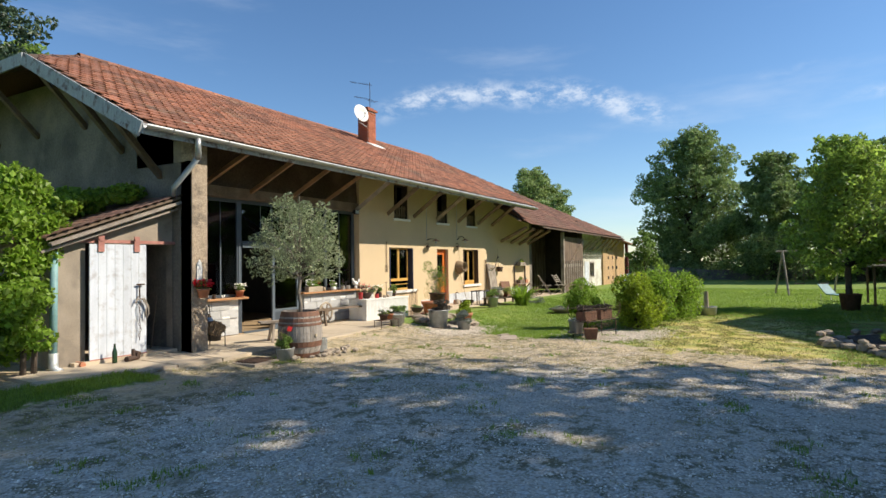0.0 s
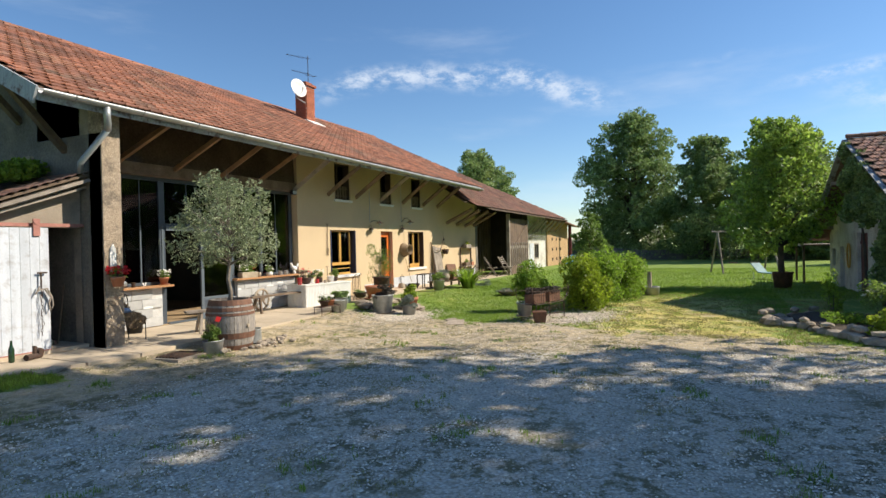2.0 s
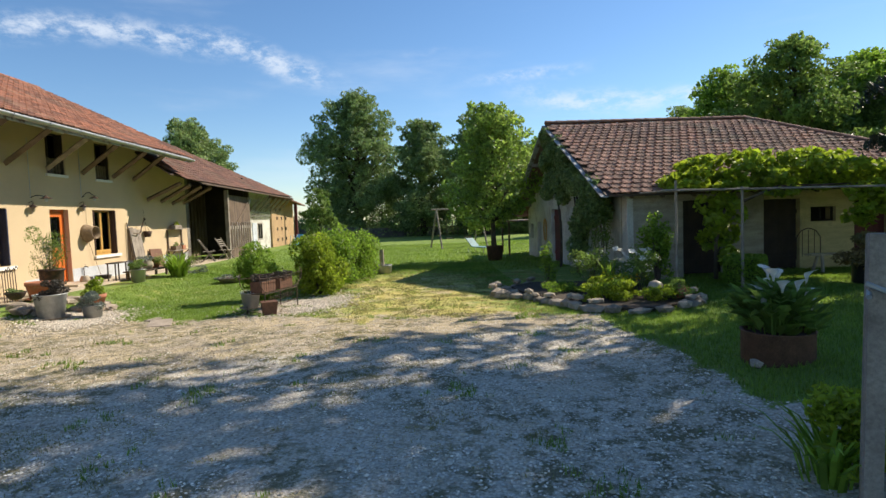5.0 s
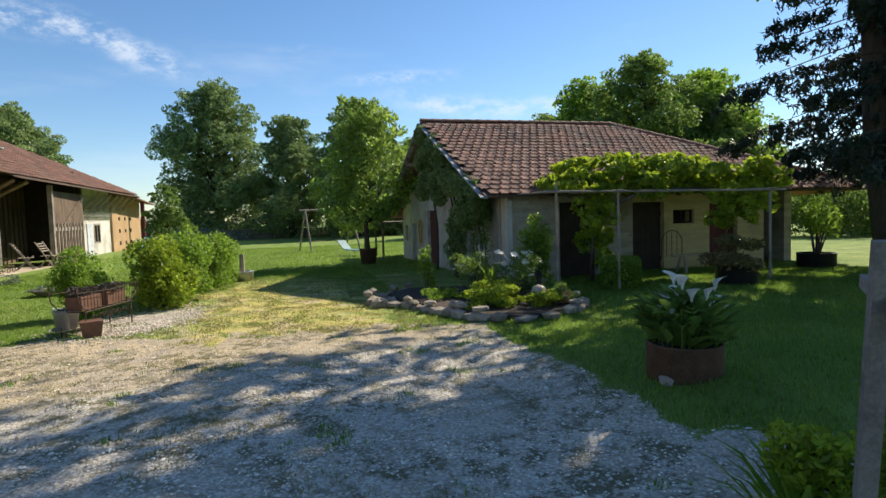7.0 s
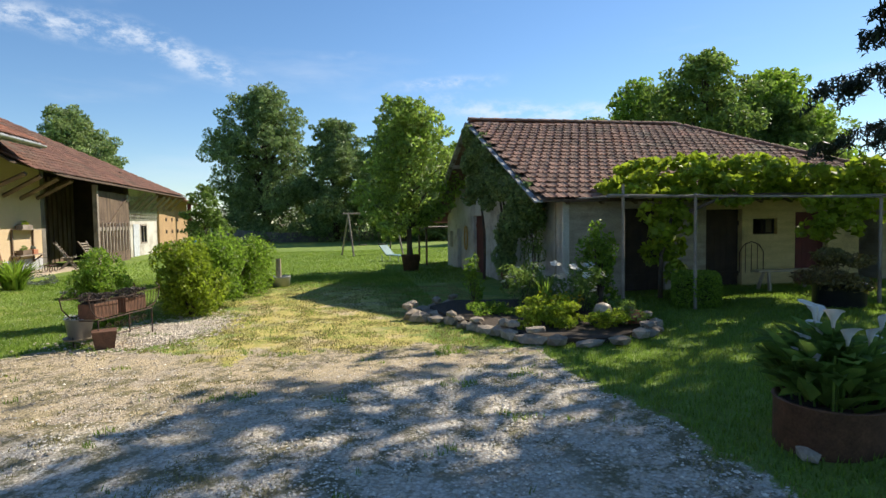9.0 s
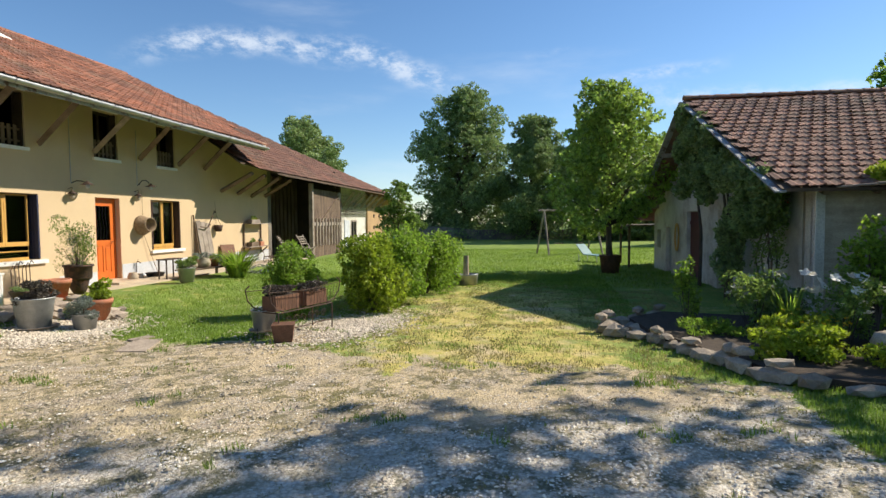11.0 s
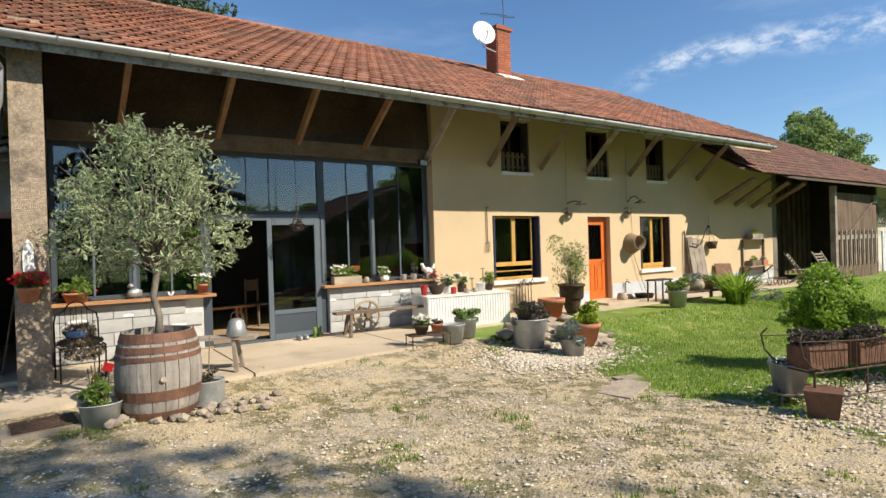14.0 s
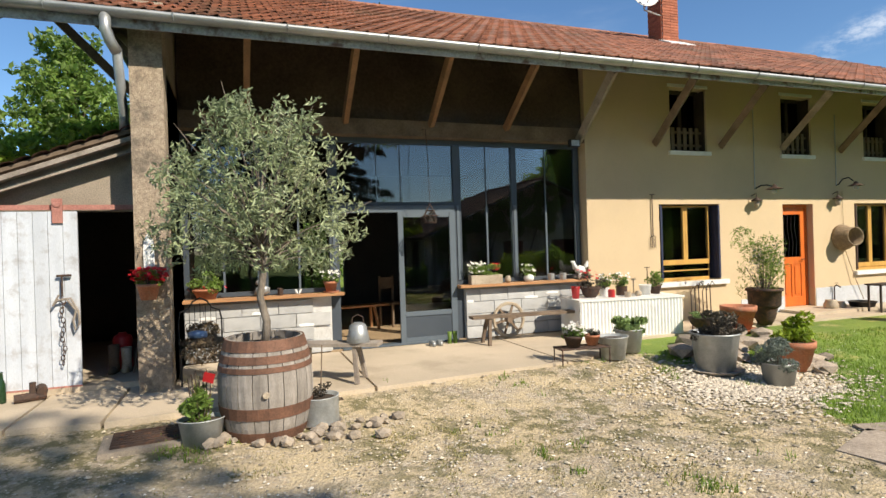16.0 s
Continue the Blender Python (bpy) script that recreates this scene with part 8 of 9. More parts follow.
# folding chairs by the barn opening
def wood_chair(x, y, z, rz, label):
    t = thing("garden_chair", x, y, z, label, "chair", rz, "weathered chairs at the barn opening")
    for sx in (-0.24, 0.24):
        bm = bmesh.new()
        beam(bm, (sx, 0.25, 0), (sx, -0.22, 0.48), 0.03, 0.04)
        part("leg", bm, M_WOOD_GREY, t)
        bm = bmesh.new()
        beam(bm, (sx * 0.9, -0.25, 0), (sx * 0.9, 0.38, 0.95), 0.03, 0.04)
        part("side_rail", bm, M_WOOD_GREY, t)
    for k in range(4):
        bm = bmesh.new()
        beam(bm, (-0.24, -0.2 + k * 0.12, 0.42), (0.24, -0.2 + k * 0.12, 0.42), 0.08, 0.018)
        part("seat_slat", bm, M_WOOD_GREY, t)
    for k in range(4):
        bm = bmesh.new()
        yy = 0.17 + k * 0.055
        beam(bm, (-0.22, yy, 0.60 + k * 0.09), (0.22, yy, 0.60 + k * 0.09), 0.018, 0.05)
        part("back_slat", bm, M_WOOD_GREY, t)
    return t


wood_chair(24.0, 12.95, 0.0, 15, "weathered slatted folding chair by the barn opening")
wood_chair(25.0, 12.55, ground_z(25, 12.4), -12, "grey wooden folding chair on the grass by the barn")
t = thing("old_pushchair", 22.9, 13.1, 0.0, "small rusty wheeled frame beside the chairs", "cart")
for x in (-0.18, 0.18):
    for y in (-0.15, 0.15):
        bm = bmesh.new()
        tube(bm, [(x + 0.11 * math.cos(a), y, 0.12 + 0.11 * math.sin(a)) for a in [0.5236 * k for k in range(13)]], 0.012, 5, caps=False)
        part("wheel", bm, M_IRON, t)
bm = bmesh.new()
tube(bm, [(-0.18, -0.15, 0.12), (-0.3, -0.15, 0.5), (-0.3, 0.15, 0.5), (-0.18, 0.15, 0.12)], 0.012, 5)
beam(bm, (-0.2, 0, 0.22), (0.25, 0, 0.22), 0.3, 0.02)
part("frame", bm, M_IRON, t)
# iron planter bench on the gravel mound
pbx, pby = 11.42, 7.08
pz = ground_z(pbx, pby) - 0.02
pb = thing("iron_planter", pbx, pby, pz, "rusty scrolled iron bench frame holding planters", "plant stand", rz=-17)
for sx in (-0.62, 0.62):
    for sy in (-0.2, 0.2):
        bm = bmesh.new()
        tube(bm, [(sx, sy, 0), (sx, sy, 0.42)], 0.012, 6)
        part("leg", bm, M_IRON, pb)
bm = bmesh.new()
tube(bm, [(-0.62, -0.2, 0.42), (0.62, -0.2, 0.42), (0.62, 0.2, 0.42), (-0.62, 0.2, 0.42), (-0.62, -0.2, 0.42)], 0.011, 6)
tube(bm, [(-0.62, -0.2, 0.16), (0.62, -0.2, 0.16)], 0.008, 5)
for k in range(9):
    tube(bm, [(-0.6 + 0.15 * k, -0.2, 0.42), (-0.6 + 0.15 * k, 0.2, 0.42)], 0.005, 4)
part("frame", bm, M_IRON, pb)
bm = bmesh.new()
for c in (-0.32, 0.0, 0.32):
    for s in (-1, 1):
        pts = [(c + s * (0.08 + 0.07 * (1 - q / 14) * math.cos(q * 0.7)), -0.2, 0.29 + 0.07 * (1 - q / 14) * math.sin(q * 0.7)) for q in range(13)]
        tube(bm, pts, 0.006, 4)
part("scrolls", bm, M_IRON, pb)
bm = bmesh.new()
for s in (-1, 1):
    tube(bm, [(s * 0.5, -0.2, 0.44), (s * 0.66, -0.21, 0.48), (s * 0.78, -0.22, 0.60), (s * 0.82, -0.22, 0.76), (s * 0.76, -0.2, 0.82)], 0.010, 6)
    tube(bm, [(s * 0.5, 0.2, 0.44), (s * 0.66, 0.21, 0.48), (s * 0.78, 0.22, 0.60), (s * 0.82, 0.22, 0.76), (s * 0.76, 0.2, 0.82)], 0.010, 6)
    for yy in (-0.22, 0.22):
        tube(bm, [(s * 0.80, yy, 0.74), (0, yy, 0.70)], 0.006, 5)
    for k in range(9):
        x = 0.08 + 0.08 * k
        zb = 0.43 + max(0.0, x - 0.45) * 0.5
        tube(bm, [(s * x, -0.21, zb), (s * (x + 0.02), -0.225, 0.72)], 0.004, 4)
part("basket", bm, M_IRON, pb)
c, s = math.cos(radians(-17)), math.sin(radians(-17))
for k, (dx, lf, lb) in enumerate(((-0.34, L_PURPLE, "brown trough of greyish heather"), (0.33, L_PURPLE, "brown wooden trough of low herbs"))):
    t = thing("trough", pbx + dx * c, pby + dx * s, pz + 0.432, lb + " in the iron bench", "planter", rz=-17)
    part("trough", boxbm(-0.25, 0.25, -0.13, 0.13, 0, 0.22), M_HOOP, t, bevel=0.012)
    part("soil", boxbm(-0.23, 0.23, -0.11, 0.11, 0.221, 0.228), M_SOIL, t)
    foliage(t, 0.21, 0.33, 0.2, 0.14, lf, 1800, 0.035, 110 + k, stems=False, clumps=14)
t = thing("terracotta_cube", 10.78, 7.0, ground_z(10.8, 7.0) - 0.01, "square dark terracotta pot at the foot of the iron bench", "plant pot", rz=20)
bm = bmesh.new()
v = box(bm, -0.12, 0.12, -0.12, 0.12, 0, 0.26)
for q in v[4:]:
    q.co.x *= 1.3
    q.co.y *= 1.3
part("vessel", bm, M_HOOP, t, bevel=0.012)
t = pot("grey_tub", 11.02, 7.42, ground_z(11.0, 7.4) + 0.10, "bucket", 0.19, 0.30, M_ZINC, "grey metal tub with white alyssum behind the square pot", saucer=M_STONE)
foliage(t, 0.27, 0.2, 0.2, 0.08, L_MID, 260, 0.035, 113, stems=False)
flowers(t, 0.3, 0.18, 0.18, 0.06, M_FLOWER_WHITE, 90, 0.016, 114)
# hedge bushes behind it
bush("boxwood_bush", 13.1, 7.85, ground_z(13.1, 7.9), 0.62, 0.6, 1.42, L_BRIGHT, "upright bright green bush on the lawn", 7000, 0.065, 120, clumps=22, group="green bushes on the lawn")
for k, (x, y, r, h, m) in enumerate(((13.75, 6.5, 0.88, 1.52, L_LIME), (15.1, 6.35, 0.95, 1.62, L_BRIGHT), (16.6, 6.1, 0.95, 1.50, L_BRIGHT), (18.0, 5.95, 0.85, 1.25, L_BRIGHT))):
    bush("privet_bush", x, y, ground_z(x, y), r, r * 0.85, h, m, "leafy light green hedge bush on the lawn", 8500 if k < 2 else 6000, 0.085, 130 + k, clumps=34, group="green bushes on the lawn")
tree("young_tree", 20.2, 7.6, 3.0, 0.9, L_MID, "slim young tree behind the hedge", 5000, 0.10, 140, crown_from=0.2, trunk_r=0.05, clumps=14)
# old pump on a round trough
t = thing("water_pump", 18.55, 5.3, ground_z(18.5, 5.3), "small white stone post in a grey zinc basin on the lawn", "garden ornament")
bm = bmesh.new()
lathe(bm, [(0, 0), (0.30, 0), (0.33, 0.26), (0.34, 0.28), (0.30, 0.28), (0.29, 0.2), (0, 0.2)], 18)
part("basin", bm, M_ZINC, t, smooth=True)
bm = bmesh.new()
tube(bm, [(0, 0, 0.15), (0.01, 0, 0.5), (0.03, 0, 0.78)], [0.085, 0.075, 0.07], 8)
part("post", bm, M_CROCK, t)
# swing
sw = thing("garden_swing", 34.5, 1.6, ground_z(34.5, 1.6), "wooden garden swing frame at the end of the lawn", "swing", rz=-70)
for sx in (-1.5, 1.5):
    for sy in (-0.9, 0.9):
        bm = bmesh.new()
        tube(bm, [(sx, sy, 0), (sx * 0.95, 0, 2.35)], 0.055, 8)
        part("leg", bm, M_WOOD_GREY, sw)
bm = bmesh.new()
tube(bm, [(-1.75, 0, 2.35), (1.75, 0, 2.35)], 0.05, 8)
part("crossbar", bm, M_WOOD_GREY, sw)
for sx in (-0.6, 0.6):
    bm = bmesh.new()
    tube(bm, [(sx - 0.2, 0, 2.3), (sx - 0.2, 0, 0.6)], 0.012, 4)
    tube(bm, [(sx + 0.2, 0, 2.3), (sx + 0.2, 0, 0.6)], 0.012, 4)
    box(bm, sx - 0.24, sx + 0.24, -0.1, 0.1, 0.56, 0.6)
    part("seat", bm, M_WOOD_OLD, sw)
t = thing("deck_chair", 29.0, 1.0, ground_z(29.0, 1.0) - 0.02, "pale blue-grey reclining garden chair on the lawn", "chair", rz=35)
bm = bmesh.new()
beam(bm, (-0.9, 0, 0.3), (0.2, 0, 0.32), 0.5, 0.04)
beam(bm, (0.2, 0, 0.33), (0.7, 0, 0.75), 0.5, 0.04)
part("seat", bm, M_TEAL, t)
for x in (-0.7, 0.5):
    for y in (-0.25, 0.25):
        bm = bmesh.new()
        tube(bm, [(x, y, 0), (x, y, 0.32)], 0.02, 5)
        part("leg", bm, M_WHITE, t)
t = pot("tree_tub", 22.8, 0.95, ground_z(22.8, 0.95) - 0.02, "bucket", 0.36, 0.62, M_HOOP, "big rusty brown tub round the foot of the maple", "tub", n=18)
t = pot("agave_pot", 17.5, 9.9, ground_z(17.5, 9.9), "bowl", 0.45, 0.16, M_STONE, "flat ring of stones with low silver plants on the lawn", "planter")
foliage(t, 0.1, 0.5, 0.45, 0.14, L_SILVER, 500, 0.05, 142, stems=False)

# ---- openings and plants of the small barn ----
def plank_door(name, x, y, z, w, h, rz, mat, label, n=6, group=""):
    t = thing(name, x, y, z, label, "door", rz, group, kind="structure")
    for k in range(n):
        part("plank", boxbm(-w / 2 + k * w / n, -w / 2 + (k + 1) * w / n - 0.006, 0, 0.03, 0, h), mat, t)
    for zz in (0.25, h - 0.35):
        part("ledge", boxbm(-w / 2, w / 2, -0.025, -0.001, zz, zz + 0.1), mat, t)
    return t


plank_door("door_2", 17.42, SY - 0.10, -0.18, 1.03, 1.84, 180, M_REDWOOD, "dark red painted plank door of the small barn")
plank_door("door_3", 20.08, SY - 0.10, -0.22, 1.33, 1.88, 180, M_REDWOOD, "faded dark red double plank door of the small barn", 8)
plank_door("door_4", 23.0, SY - 0.12, -0.3, 0.78, 1.48, 180, M_ZINC, "narrow grey metal door of the small barn", 4)
plank_door("door_5", SX + 0.12, -2.85, -0.05, 0.98, 1.78, -90, M_WOOD_DARK, "almost black plank door under the vine")
plank_door("door_6", SX + 0.12, -4.8, -0.05, 0.88, 1.74, -90, M_WOOD_DARK, "dark plank door under the vine")
plank_door("door_7", SX + 0.12, -7.06, -0.05, 0.86, 1.66, -90, M_REDWOOD, "dull red plank door of the small barn")
wd = thing("window_4", SX + 0.1, -5.835, 1.13, "little dark window under the vine", "window", rz=-90, kind="structure")
bm = bmesh.new()
for b in ((-0.31, -0.27, 0, 0.35), (0.27, 0.31, 0, 0.35), (-0.27, 0.27, 0.31, 0.35), (-0.27, 0.27, 0, 0.04), (-0.02, 0.02, 0.04, 0.31)):
    box(bm, b[0], b[1], -0.02, 0.02, b[2], b[3])
part("window_frame", bm, M_WOOD_DARK, wd)
# dark sheets added behind the openings to stand for the unlit inside
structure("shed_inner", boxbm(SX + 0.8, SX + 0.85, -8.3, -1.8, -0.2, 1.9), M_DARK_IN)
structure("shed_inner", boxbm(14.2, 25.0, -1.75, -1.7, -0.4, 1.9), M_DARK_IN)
for k in range(10):
    bm = bmesh.new()
    y = -1.0 - k * 0.75
    beam(bm, (SX + 0.2, y, 2.02 + 0.05), (S_EX + 0.06, y, S_EZ - 0.06), 0.07, 0.09)
    tagged(part("rafter_end", bm, M_WOOD_OLD), "dark rafter end of the small barn", "rafter", "rafters of the small barn")
for x in (13.6, 14.8, 16.2, 17.6, 19.4, 21.2, 23.0, 24.6):
    bm = bmesh.new()
    z = shed_roof_z(x) - 0.12
    beam(bm, (x, SY - 0.1, z), (x, S_VY + 0.01, z), 0.10, 0.12)
    tagged(part("purlin_end", bm, M_WOOD_GREY), "grey purlin end under the verge of the small barn", "purlin", "purlins of the small barn")
bm = bmesh.new()
box(bm, 13.0, 13.34, SY + 0.002, SY + 0.03, -0.2, 1.93)
box(bm, SX - 0.03, SX - 0.002, SY - 0.16, SY + 0.03, -0.2, 1.93)
structure("corner_strip", bm, M_WHITE_WALL, "pale corner of the small barn")
# lean-to at the far end of the gable wall
lt = thing("wood_store", 26.6, -0.9, ground_z(26.6, -0.9), "small dark open wood store with a flat board roof", "lean-to")
part("roof", boxbm(-1.1, 1.2, -0.9, 0.9, 1.55, 1.62), M_WOOD_GREY, lt)
for x in (-1.0, 1.1):
    for y in (-0.8, 0.8):
        part("post", boxbm(x - 0.04, x + 0.04, y - 0.04, y + 0.04, 0, 1.55), M_WOOD_OLD, lt)
part("side", boxbm(-0.95, 1.05, -0.8, -0.76, 0, 1.5), M_WOOD_DARK, lt)
hose = thing("garden_hose", 21.7, SY + 0.06, 0.75, "coiled yellow garden hose hung on the white gable wall", "hose")
bm = bmesh.new()
pts = [(0.22 * math.cos(a) * (1 + 0.05 * math.sin(a * 0.3)), 0.01 * math.sin(a * 2.3), 0.15 + 0.42 * math.sin(a)) for a in [0.35 * k for k in range(72)]]
tube(bm, pts, 0.02, 6)
part("coil", bm, M_WOOD_LIGHT, hose, smooth=True)
# wisteria over the gable and rose at the corner
cv = thing("wisteria", 17.2, SY + 0.25, -0.1, "dark leafy creeper covering the gable of the small barn", "climbing plant")
rnd = random.Random(200)
rng = np.random.default_rng(200)
blobs = []
while len(blobs) < 62:
    x = rnd.uniform(-3.6, 2.6)
    top = shed_roof_z(17.2 + x) + 0.0
    lo = 2.25 if (x < -0.9 or x > 0.9) else 1.65
    if x < -1.9:
        lo = 1.5
    if top - 0.2 <= lo:
        continue
    z = rnd.uniform(lo, top - 0.12)
    s = rnd.uniform(0.22, 0.4)
    blobs.append((x, rnd.uniform(0.0, 0.45), z, s, s * 0.7, s * 0.8))
for k in range(14):
    blobs.append((-1.35 + rnd.uniform(-0.2, 0.2), rnd.uniform(0, 0.3), rnd.uniform(0.2, 1.8), 0.2, 0.18, 0.25))
v, f = leaf_mesh(cloud_points(rng, 22000, blobs), 0.11, rng, aspect=0.5, droop=0.4)
mesh_part("foliage", v, f, L_OAK, cv, kind="stuff")
bm = bmesh.new()
for x0 in (-1.3, -1.05, 0.95):
    tube(bm, [(x0, 0.1, -0.2), (x0 + 0.08, 0.05, 0.6), (x0 - 0.08, 0.1, 1.3), (x0 + 0.3, 0.12, 2.4)], [0.05, 0.04, 0.04, 0.02], 7)
tagged(part("stem_cluster", bm, M_BARK, cv, smooth=True), kind="stuff")
rb = thing("climbing_rose", 14.1, SY + 0.22, -0.05, "thin climbing rose with a few red flowers on the white wall", "climbing plant")
blobs = [(rnd.uniform(-0.7, 0.75), rnd.uniform(0, 0.25), rnd.uniform(0.2, 2.0), 0.16, 0.12, 0.2) for _ in range(26)]
v, f = leaf_mesh(cloud_points(rng, 2400, blobs), 0.055, rng)
mesh_part("foliage", v, f, L_MID, rb)
bm = bmesh.new()
for k in range(6):
    x0 = rnd.uniform(-0.2, 0.3)
    tube(bm, [(x0, 0.05, -0.1), (x0 + rnd.uniform(-0.3, 0.3), 0.1, 0.8), (x0 + rnd.uniform(-0.6, 0.6), 0.12, 1.9)], [0.018, 0.013, 0.006], 5)
tagged(part("stem_cluster", bm, M_BARK, rb), kind="stuff")
flowers(rb, 1.35, 0.5, 0.2, 0.5, M_FLOWER_RED, 9, 0.05, 201)
# vine on poles
pg = thing("pergola", 11.6, -1.1, 0.0, "thin grey pole frame carrying a grape vine", "pergola")
POLES = ((-0.7, -0.05, 2.12), (-0.85, -1.33, 1.95), (-1.75, -4.15, 1.86))
for x, y, h in POLES:
    bm = bmesh.new()
    g0 = ground_z(11.6 + x, -1.1 + y)
    tube(bm, [(x, y, g0), (x + 0.01, y, h)], [0.032, 0.026], 7)
    part("post", bm, M_WOOD_GREY, pg)
bm = bmesh.new()
tube(bm, [(-0.70, 0.25, 1.93), (-0.85, -1.33, 1.90), (-1.75, -4.15, 1.84), (-1.78, -4.5, 1.84)], 0.022, 6)
for x, y, h in POLES:
    tube(bm, [(x - 0.2, y, 1.91 if y > -2 else 1.86), (1.55, y, 1.95)], 0.018, 6)
tube(bm, [(-0.1, 0.1, 1.93), (0.0, -4.6, 1.9)], 0.016, 6)
part("crossbar", bm, M_WOOD_GREY, pg)
vn = thing("grape_vine", 11.6, -1.1, 0.0, "broad bright green grape vine trained over the pole frame", "climbing plant")
blobs = []
for k in range(120):
    y = rnd.uniform(-5.3, -0.55)
    k2 = ss((-0.2 - y) / 1.6) * ss((y + 5.9) / 1.2)
    x = rnd.uniform(-1.0 + 1.1 * ss((y + 3.0) / 1.4), 1.5)
    z = 2.0 + rnd.uniform(-0.12, 0.62) * k2 + 0.15 * (x / 1.4)
    s = rnd.uniform(0.2, 0.38) * (0.5 + 0.5 * k2)
    blobs.append((x - 0.18 * (y < -3), y, z, s, s * 1.1, s * 0.45))
for k in range(16):
    y = rnd.uniform(-4.6, -3.4)
    blobs.append((-1.2 + rnd.uniform(-0.2, 0.3), y, 1.85 - rnd.random() * 0.6, 0.16, 0.18, 0.22))
for k in range(10):
    blobs.append((0.4 + rnd.uniform(-0.2, 0.2), -1.5 + rnd.uniform(-0.3, 0.3), rnd.uniform(0.3, 1.8), 0.25, 0.25, 0.25))
v, f = leaf_mesh(cloud_points(rng, 9500, blobs), 0.15, rng, aspect=0.85, flat=0.3)
mesh_part("foliage", v, f, L_LIME, vn, kind="stuff")
bm = bmesh.new()
tube(bm, [(0.5, -1.5, -0.05), (0.4, -1.45, 0.8), (0.3, -1.6, 1.5), (-0.3, -2.4, 1.95), (-0.6, -5, 1.95)], [0.05, 0.04, 0.035, 0.03, 0.012], 7)
part("stem", bm, M_BARK, vn, smooth=True)

# stone-edged flower bed
bed = thing("bed_edging", 0, 0, 0, "irregular pale field stones laid round the flower bed", "stone edging")
BED = [(11.7, 2.30), (12.3, 2.35), (12.9, 2.0), (12.4, 1.95), (11.6, 1.95), (10.95, 1.70), (10.3, 1.42), (9.8, 1.25), (9.35, 1.05), (9.1, 0.75), (8.95, 0.40), (8.95, 0.0), (9.15, -0.45), (9.5, -0.9), (9.9, -1.25)]
rnd = random.Random(210)
BED_STONES = []
for (xa, ya), (xb, yb) in zip(BED[3:], BED[4:]):
    n = max(1, int(math.hypot(xb - xa, yb - ya) / 0.26))
    for i in range(n):
        k = i / n
        BED_STONES.append((xa + (xb - xa) * k + rnd.uniform(-0.04, 0.04), ya + (yb - ya) * k + rnd.uniform(-0.04, 0.04), rnd.uniform(0.15, 0.27), rnd.uniform(0.11, 0.17), rnd.uniform(0.06, 0.12), math.atan2(yb - ya, xb - xa) + rnd.uniform(-0.3, 0.3)))
for x, y in ((11.75, 2.28), (12.05, 2.36), (12.35, 2.30), (12.6, 2.1), (12.95, 1.75), (13.3, 1.4)):
    BED_STONES.append((x, y, 0.22, 0.15, 0.12, rnd.uniform(0, 3)))
for x, y, rx, ry, rz_, tr in BED_STONES:
    bm = bmesh.new()
    stone(bm, x, y, ground_z(x, y) + rz_ * 0.6, rx, ry, rz_, rnd, tr)
    part("stone", bm, M_STONE, bed)
    if rnd.random() < 0.65:
        bm = bmesh.new()
        stone(bm, x + rnd.uniform(-0.1, 0.1), y + rnd.uniform(-0.1, 0.1), ground_z(x, y) + rz_ * 1.9, rx * 0.6, ry * 0.7, rz_ * 0.6, rnd, tr + 1)
        part("stone", bm, M_STONE, bed)
bm = bmesh.new()
prism(bm, [(12.6, 1.95), (11.6, 1.85), (10.3, 1.35), (9.4, 0.95), (9.1, 0.4), (9.1, 0.0), (9.6, -0.9), (10.0, -1.3), (12.0, -1.2), (13.0, 0.0), (13.3, 1.3)], -0.4, -0.10)
structure("bed_soil", bm, M_SOIL, "soil of the flower bed")


def bed_plant(name, x, y, rx, h, mat, label, n, size, seed, aspect=0.5, fl=None):
    t = thing(name, x, y, -0.11, label, "plant")
    foliage(t, 0.0, rx, rx, h, mat, n, size, seed, clumps=12, aspect=aspect, stems=h > 0.4)
    if fl:
        flowers(t, h * fl[3], rx * 0.95, rx * 0.95, h * (1.05 - fl[3]), fl[0], fl[1], fl[2], seed + 1)
    return t


bed_plant("daylily_clump", 10.2, 0.55, 0.55, 0.42, L_LIME, "mound of yellow-green foliage in the flower bed", 2600, 0.07, 220)
bed_plant("marigold_clump", 10.7, 0.1, 0.42, 0.40, L_LIME, "yellow flowers among light foliage in the flower bed", 1500, 0.06, 222, fl=(M_FLOWER_YEL, 60, 0.03, 0.6))
bed_plant("ground_cover", 11.3, 1.1, 0.5, 0.22, L_BRIGHT, "low green ground cover behind the edging stones", 1500, 0.05, 224)
bed_plant("ground_cover", 9.7, -0.2, 0.42, 0.25, L_LIME, "low yellow-green cushion by the edging stones", 1400, 0.05, 225)
bed_plant("sedum_clump", 9.95, -0.75, 0.42, 0.34, L_MID, "rounded mid-green clump in the flower bed", 1300, 0.06, 226)
bed_plant("white_rose", 10.9, -0.35, 0.48, 0.85, L_MID, "white flowering rose bush in the flower bed", 1800, 0.06, 228, fl=(M_FLOWER_WHITE, 34, 0.07, 0.55))
bed_plant("white_rose", 11.9, 0.35, 0.50, 0.80, L_MID, "taller bush with a few white roses in the flower bed", 1700, 0.06, 230, fl=(M_FLOWER_WHITE, 12, 0.06, 0.6))
bed_plant("peony_clump", 12.4, -0.3, 0.55, 0.6, L_OAK, "dark green leafy clump by the barn wall", 1500, 0.08, 232)
t = thing("iris_leaves", 11.2, 0.15, -0.11, "upright pale green iris leaves in the flower bed", "plant")
